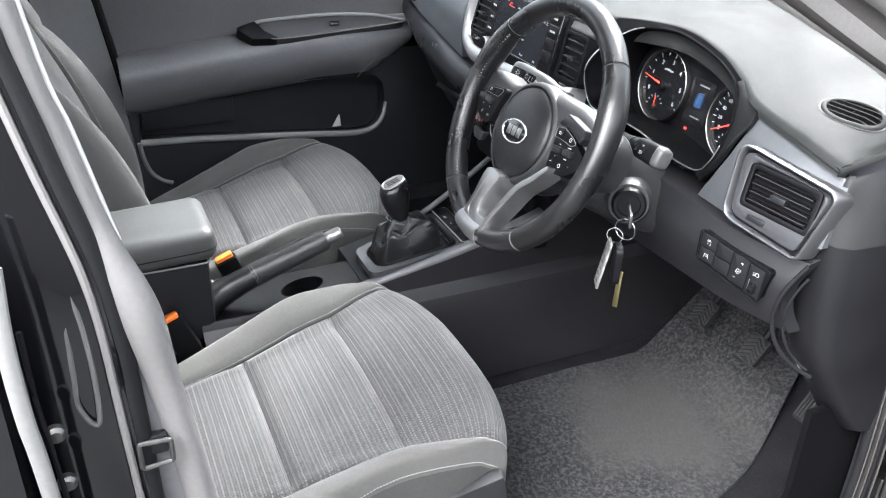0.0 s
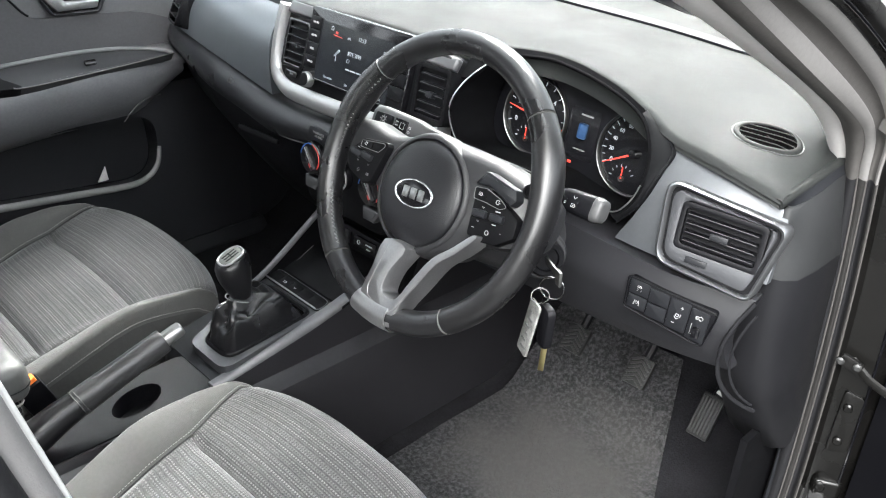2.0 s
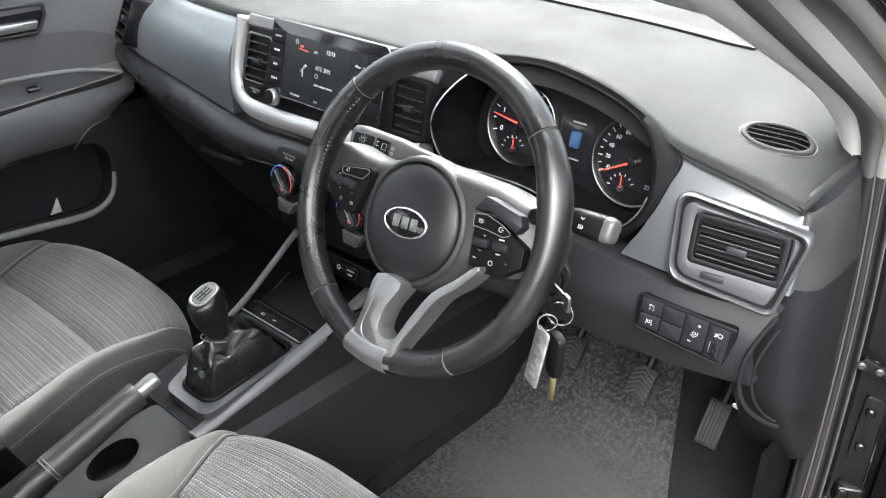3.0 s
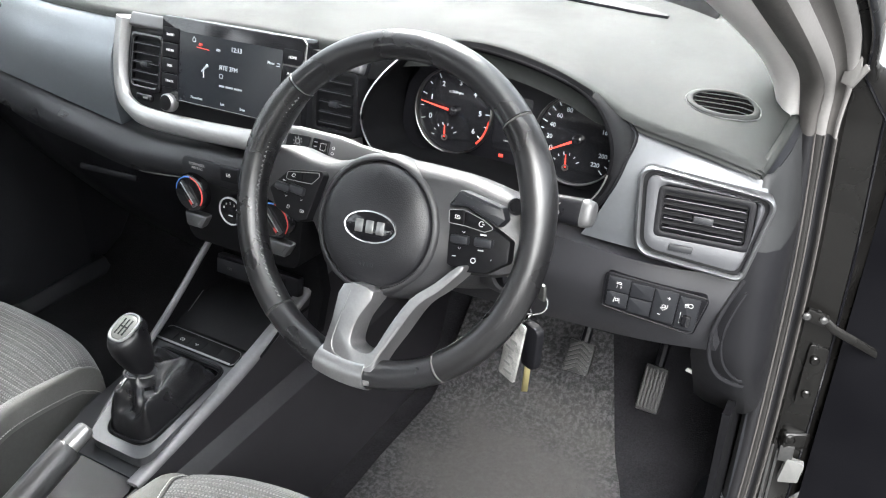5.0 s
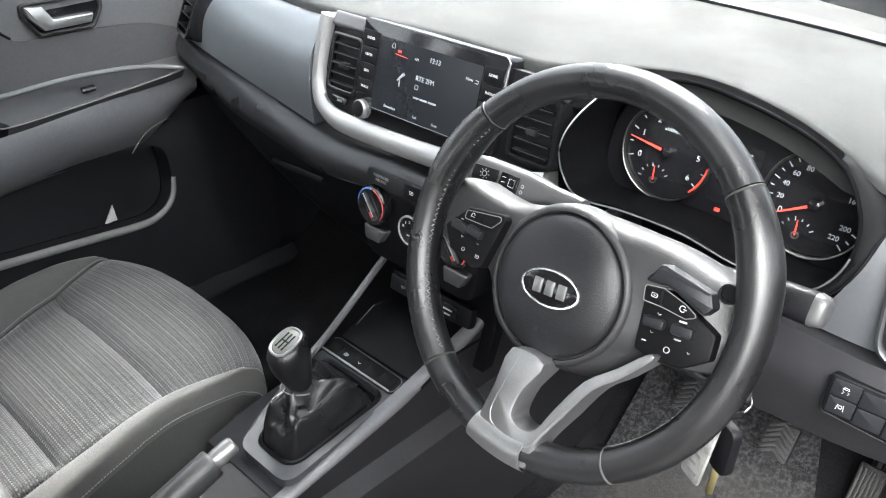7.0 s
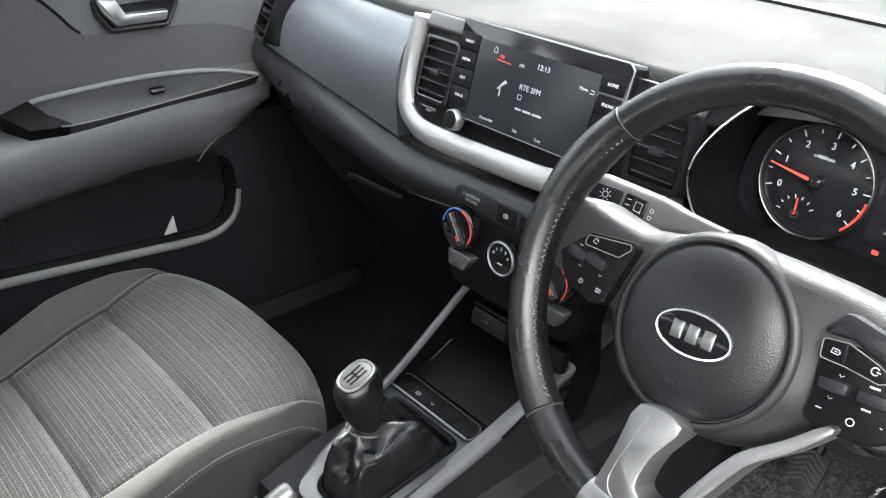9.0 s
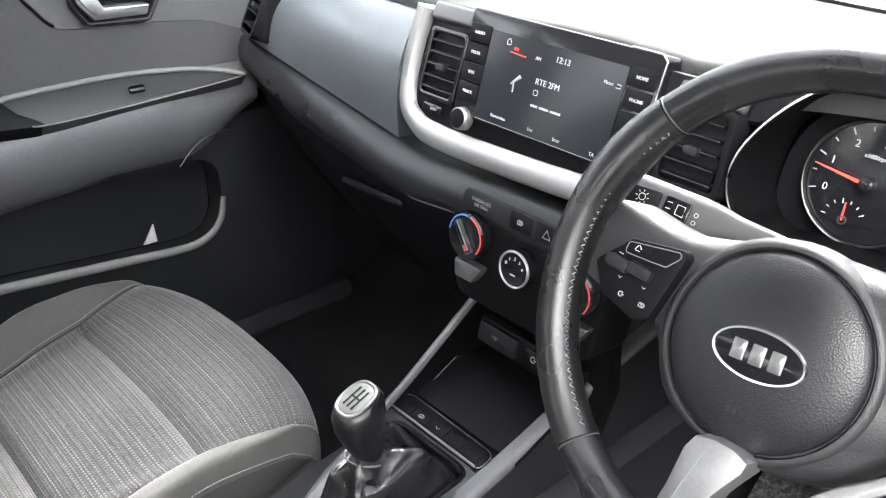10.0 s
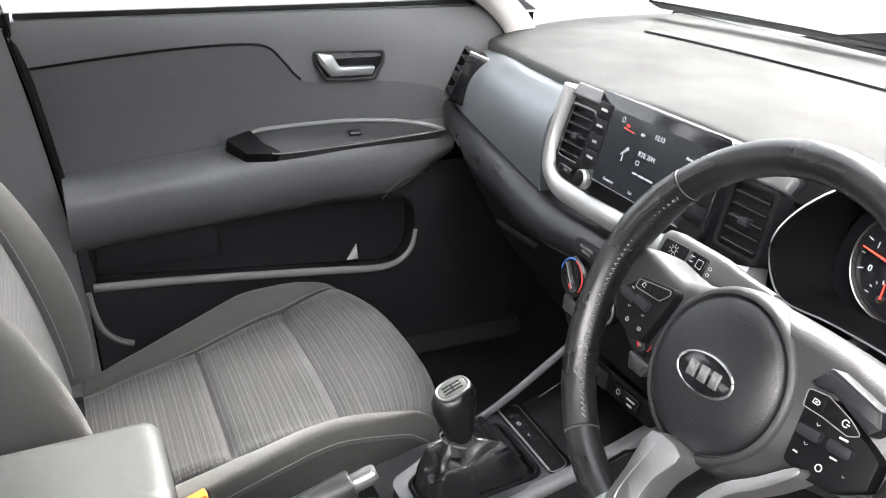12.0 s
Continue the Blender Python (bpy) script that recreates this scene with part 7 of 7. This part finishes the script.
DM = F((DX - 0.002, 0, 0), (0, 1, 0), (0, 0, 1))
itop = [V(p.x, p.y, 0) for p in catmull([V(a, b) for a, b in ((-0.468, 0.992), (-0.36, 1.004), (-0.25, 1.014), (-0.14, 1.018), (-0.092, 1.012), (-0.062, 0.984), (-0.036, 0.954), (-0.005, 0.942), (0.10, 0.938), (0.20, 0.928), (0.27, 0.905))], 4)]
lz, lo = [q[0] for q in lay][::-1], [q[1] for q in lay][::-1]
face = lambda y, z, e: dpt(y, z, float(np.interp(z, lz, lo)) + e)
rows = [[face(p.x + (0.022 * t if p.x < -0.46 else 0), p.y * (1 - t) + (0.835 - 0.06 * (0.27 - p.x) / 0.74) * t, 0.004) for p in itop] for t in np.linspace(0, 1, 9)]
part("door_insert", skin(rows, 0.006, (-1, 0, 0)), INSERT, door, "dark door insert", 60)
part("insert_groove", tube([face(p.x, p.y + 0.001, 0.004) for p in itop[:26]], 0.0024, 6), BLACK, door, "dark groove round the insert")
# armrest roll with the switch tray
prof = [(-0.010, 0.045), (0.035, 0.041), (0.058, 0.030), (0.067, 0.014), (0.068, -0.004), (0.061, -0.024), (0.048, -0.042), (0.030, -0.060), (0.008, -0.075)]
rows = []
for y in np.linspace(-0.445, 0.26, 26):
    t = (y + 0.47) / 0.73
    z0 = 0.765 + 0.045 * min(1, t * 1.5)
    k = 1.0 - 0.35 * max(0, t - 0.75) / 0.25
    rows.append([V(DX + a * k, y, z0 + (b if b > 0 else b * (1.28 + 0.10 * max(0, t - 0.3)) * (1 - 0.75 * max(0, t - 0.86) / 0.14))) for a, b in prof])
part("armrest_roll", skin(rows, 0.01, (-1, 0, -0.2)), ROLLM, door, "charcoal door armrest", 60)
A = F((-0.6520, 0.02, 0.8455), (0, 1, 0.0), (-0.80, 0, 0.60))
lens = catmull([V(-0.150, 0.030), V(-0.09, 0.036), V(0.03, 0.038), V(0.14, 0.026), V(0.205, 0.004), V(0.205, -0.002), V(0.12, -0.010), V(0.0, -0.018), V(-0.10, -0.022), V(-0.130, -0.016), V(-0.148, 0.010)], 4, closed=True)
tray = part("switch_tray", plate(lens, 0.006, 0.002, A, back=0.03), TRAYM, door, "charcoal lens-shaped switch tray")
part("tray_edge", tube([A @ V(p.x, p.y, 0.0075) for p in lens[0:18]], 0.0042, 8), TRAYRIM, tray, "pale upper edge of the tray")
part("tray_edge", tube([A @ V(p.x, p.y - 0.002, 0.0105) for p in lens[19:36]], 0.0013, 8), FLANGE, tray)
part("grab_well", plate(rounded([(-0.200, 0.018), (-0.152, 0.034), (-0.135, 0.004), (-0.100, -0.024), (-0.168, -0.018)], 0.006), 0.010, 0.002, A, back=0.02), BLACK, tray, "black grab recess")
part("window_switch", rbox(0.024, 0.011, 0.008, 0.003, T(A, 0.035, 0.008, 0.009)), GLOSS, tray)
part("lining_edge", tube(catmull([(-0.668, 0.115, 0.716), (-0.667, 0.141, 0.742), (-0.668, 0.168, 0.755), (-0.672, 0.205, 0.758)], 5), 0.0010, 6), FLANGE, door, "thin pale edge under the armrest")
# lower lining with the map pocket
po_o = rounded([(-0.418, 0.385), (0.42, 0.385), (0.42, 0.775), (-0.445, 0.775)], 0.01, 8)
po_i = rounded([(-0.415, 0.606), (0.196, 0.548), (0.190, 0.712), (-0.425, 0.722)], [0.006, 0.075, 0.050, 0.006], 8)
part("lower_lining", frame_ring(po_o, po_i, 0.020, DM, back=0.03, crown=0.0), DARKD, door, "dark lower door lining with a pocket opening", 50)
part("pocket_back", plate(po_i, -0.032, 0, DM, back=0.040), DARKD, door)
lipw = [DM @ V(p.x, p.y + 0.001, 0.022) for p in catmull([(-0.420, 0.605, 0), (-0.25, 0.594, 0), (0.0, 0.571, 0), (0.09, 0.562, 0), (0.135, 0.562, 0), (0.168, 0.575, 0), (0.187, 0.600, 0), (0.194, 0.635, 0)], 6)]
part("pocket_lip", tube(lipw, [0.0085 - 0.004 * (i / len(lipw)) ** 2 for i in range(len(lipw))], 10, flat=0.8, up=(1, 0, 0)), LIPM, door, "pale edge of the door pocket")
part("pocket_step", rbox(0.012, 0.22, 0.075, 0.006, pose(DX - 0.024, -0.300, 0.655)), DARKD, door)
part("pocket_tab", plate([(-0.014, -0.016), (0.010, -0.016), (0.006, 0.016)], 0.004, 0.001, F((DX - 0.014, 0.072, 0.590), (0, 1, 0), (0, 0, 1))), TRIMGREY, door, "pale pocket tab")
# handle in its bowl
HM = F((DX + 0.002, 0.060, 0.970), (0, 1, -0.03), (0, 0.03, 1))
hb = rounded([(-0.072, 0.030), (0.068, 0.030), (0.068, 0.006), (0.050, -0.026), (-0.045, -0.026), (-0.066, 0.004)], 0.010)
hi = rounded([(-0.066, 0.025), (0.062, 0.025), (0.062, 0.006), (0.046, -0.021), (-0.042, -0.021), (-0.060, 0.004)], 0.008)
hdl = part("door_handle", frame_ring(hb, hi, 0.006, HM, back=0.006, crown=0.002), MID, door, "silver inner door handle in a dark bowl")
part("handle_bowl", plate(hi, 0.001, 0, HM, back=0.004), GLOSS, hdl)
part("lever", plate(rounded([(-0.066, 0.026), (-0.034, 0.022), (-0.020, 0.000), (0.050, 0.0), (0.044, -0.016), (-0.036, -0.018), (-0.056, 0.004)], 0.004), 0.012, 0.004, HM), SILVER, hdl, "satin silver lever")
part("window_frame", tube(catmull([(-0.70, -0.50, 1.06), (-0.67, -0.53, 1.22), (-0.625, -0.54, 1.46), (-0.64, -0.27, 1.41), (-0.68, 0.05, 1.23), (-0.705, 0.27, 1.10), (-0.71, 0.42, 1.06)], 5), 0.014, 8), PAINT, door)
bm = skin([[V(-0.715 + 0.07 * (z - 1.06) / 0.4, y, z) for y in ys2] for z, ys2 in ((1.06, (-0.48, 0.0, 0.40)), (1.2, (-0.5, -0.1, 0.12)), (1.44, (-0.52, -0.42, -0.32)))], 0.003, (-1, 0, 0))
gl = part("window_pane", bm, GLASS, door)
gl.visible_shadow = False
part("waist_seal", rbox(0.012, 0.88, 0.010, 0.003, pose(-0.708, -0.04, 1.076, 0.4)), RUBBER, door)
part("mirror_corner", plate([(0, 0), (0.11, 0), (0.0, 0.07)], 0.012, 0.003, F((-0.70, 0.33, 1.062), (0, 1, 0), (0, 0, 1))), DARK, door)
part("door_skin", skin([[V(-0.775 + 0.04 * ((z - 0.65) / 0.4) ** 2, y, z) for y in (-0.52, 0.0, 0.46)] for z in (0.28, 0.5, 0.75, 1.05)], 0.01, (-1, 0, 0)), PAINT, door)
mirror = part("wing_mirror", rbox(0.16, 0.10, 0.13, 0.035, pose(-0.88, 0.36, 1.12), seg=4), PAINT, door, "black wing mirror")

# ---- driver's door, swung open ahead ----
odoor = thing("car_door", (0.76, 0.45, 0.3), "open front door, its black edge and hinges beside the pillar", "car door", "car doors")
HD = pose(0.80, 0.47, 0.0, 0, 0, 62)


def od(x, y, z):
    return HD @ V(x, y, z)


bm = skin([[od(0.03, y, z) for y in (0.0, -0.5, -0.98)] for z in (0.30, 0.65, 1.05)], 0.05, HD.to_3x3() @ V(1, 0, 0))
part("door_skin", bm, PAINT, odoor)
bm = skin([[od(-0.03, y, z) for y in (-0.02, -0.5, -0.96)] for z in (0.36, 0.65, 1.04)], 0.055, HD.to_3x3() @ V(1, 0, 0))
part("lower_lining", bm, BLACK, odoor)
for z in (0.52, 0.80):
    hg = part("hinge", rbox(0.040, 0.05, 0.032, 0.008, pose(0.770, 0.436, z, 0, 0, 30), seg=3), JAMB, odoor)
    part("bolt", lathe([(0.008, 0), (0.008, 0.004), (0.005, 0.006), (0, 0.006)], F((0.772, 0.412, z + 0.006), (1, 0.3, 0), (0, 0, 1))), JAMB, hg)
part("check_strap", tube([(0.764, 0.405, 0.742), (0.790, 0.398, 0.728), (0.86, 0.42, 0.690)], 0.0042, 8, flat=1.5), JAMB, odoor, "dark door check strap")
cs = part("strap_bracket", plate(rounded([(-0.018, -0.010), (0.018, -0.014), (0.022, 0.006), (-0.016, 0.012)], 0.004), 0.008, 0.002, F((0.764, 0.398, 0.742), (1, 0.35, -0.25), (0, 0, 1)) @ Matrix.Scale(0.8, 4)), JAMB, odoor, "dark metal door check bracket with two bolts")
for x in (-0.009, 0.011):
    part("bolt", lathe([(0.0055, 0), (0.0055, 0.003), (0.003, 0.005), (0, 0.005)], F((0.764 + x, 0.391 + x * 0.35, 0.742 - x * 0.2), (1, 0.35, -0.1), (0, 0, 1))), DULLST, cs)
# bright worn foot of the opening
for x in (0.752, 0.760):
    part("sill_flange", skin([[V(x + 0.0035 * k, 0.414 - 0.002 * k, z) for k in (0, 1)] for z in (0.36, 0.42, 0.47, 0.505 - (x - 0.752))], 0.003, (0, 1, 0)), SILVERD, body, "bright metal flange at the foot of the door opening")
part("sill_clip", plate(rounded([(-0.015, -0.022), (0.013, -0.018), (0.017, 0.016), (-0.008, 0.022)], 0.003), 0.003, 0.001, F((0.784, 0.412, 0.470), (1, 0.25, 0), (0, 0.05, 1)), back=0.006), SEAMT, body, "worn metal plate at the foot of the door opening")
part("sill_clip", rbox(0.020, 0.012, 0.030, 0.003, pose(0.772, 0.414, 0.500, 0, 0, 12)), DULLST, body)
hl = part("hinge_leaf", plate(rounded([(-0.013, -0.050), (0.013, -0.044), (0.015, 0.046), (-0.011, 0.052)], 0.006), 0.004, 0.0015, F((0.777, 0.413, 0.640), (1, 0.30, 0), (0, 0.03, 1)), back=0.006), JAMB, body, "black painted hinge leaf bolted to the pillar")
for z in (0.612, 0.668):
    part("bolt", lathe([(0.0065, 0), (0.0065, 0.003), (0.0045, 0.005), (0, 0.005)], F((0.777, 0.4085, z), (1, 0.30, 0), (0, 0, 1)), 10), JAMB, hl)

# striker on the centre pillar, rear door edge and its hinge bolts
strk = thing("door_striker", (0.735, -0.54, 0.86), "bare metal door striker loop on the centre pillar", "door striker")
part("loop", tube(rounded([(0.752, -0.551, 0.893), (0.752, -0.526, 0.891), (0.752, -0.526, 0.869), (0.752, -0.551, 0.867)], 0.003), 0.0022, 8, closed=True, up=(1, 0, 0)), STEEL, strk)
part("plate", rbox(0.010, 0.020, 0.018, 0.002, pose(0.738, -0.538, 0.880)), DARK, strk)
SEALP = mat("pale_door_edge", (0.15, 0.15, 0.147), 0.5, var=0.15)
rdoor = thing("car_door", (0.80, -0.9, 0.3), "black rear door with a pale edge strip beside the centre pillar", "car door", "car doors")
part("door_skin", skin([[V(0.795 - 0.10 * max(0, z - 0.98), y, z) for y in (-0.632, -0.9, -1.25)] for z in (0.28, 0.55, 0.80, 1.00, 1.10)], 0.03, (-1, 0, 0)), PAINT, rdoor, "black painted outer skin")
part("edge_strip", tube(catmull([(0.770, -0.612, 0.60), (0.790, -0.617, 0.90), (0.795, -0.620, 0.975), (0.794, -0.620, 1.04), (0.788, -0.617, 1.09)], 5), 0.0062, 10, flat=0.6, up=(1, 0, 0)), SEALP, rdoor, "pale edge strip of the rear door")
part("edge_bead", tube(catmull([(0.764, -0.603, 0.60), (0.784, -0.608, 0.90), (0.789, -0.611, 0.975), (0.788, -0.611, 1.04)], 5), 0.0022, 6), BLACK, rdoor)
for z in (0.887, 0.935):
    part("bolt", lathe([(0.0075, 0), (0.0075, 0.005), (0.005, 0.008), (0, 0.008)], F((0.765, -0.606, z), (0, 1, 0), (0, 0, 1)), 12), STEEL, rdoor)
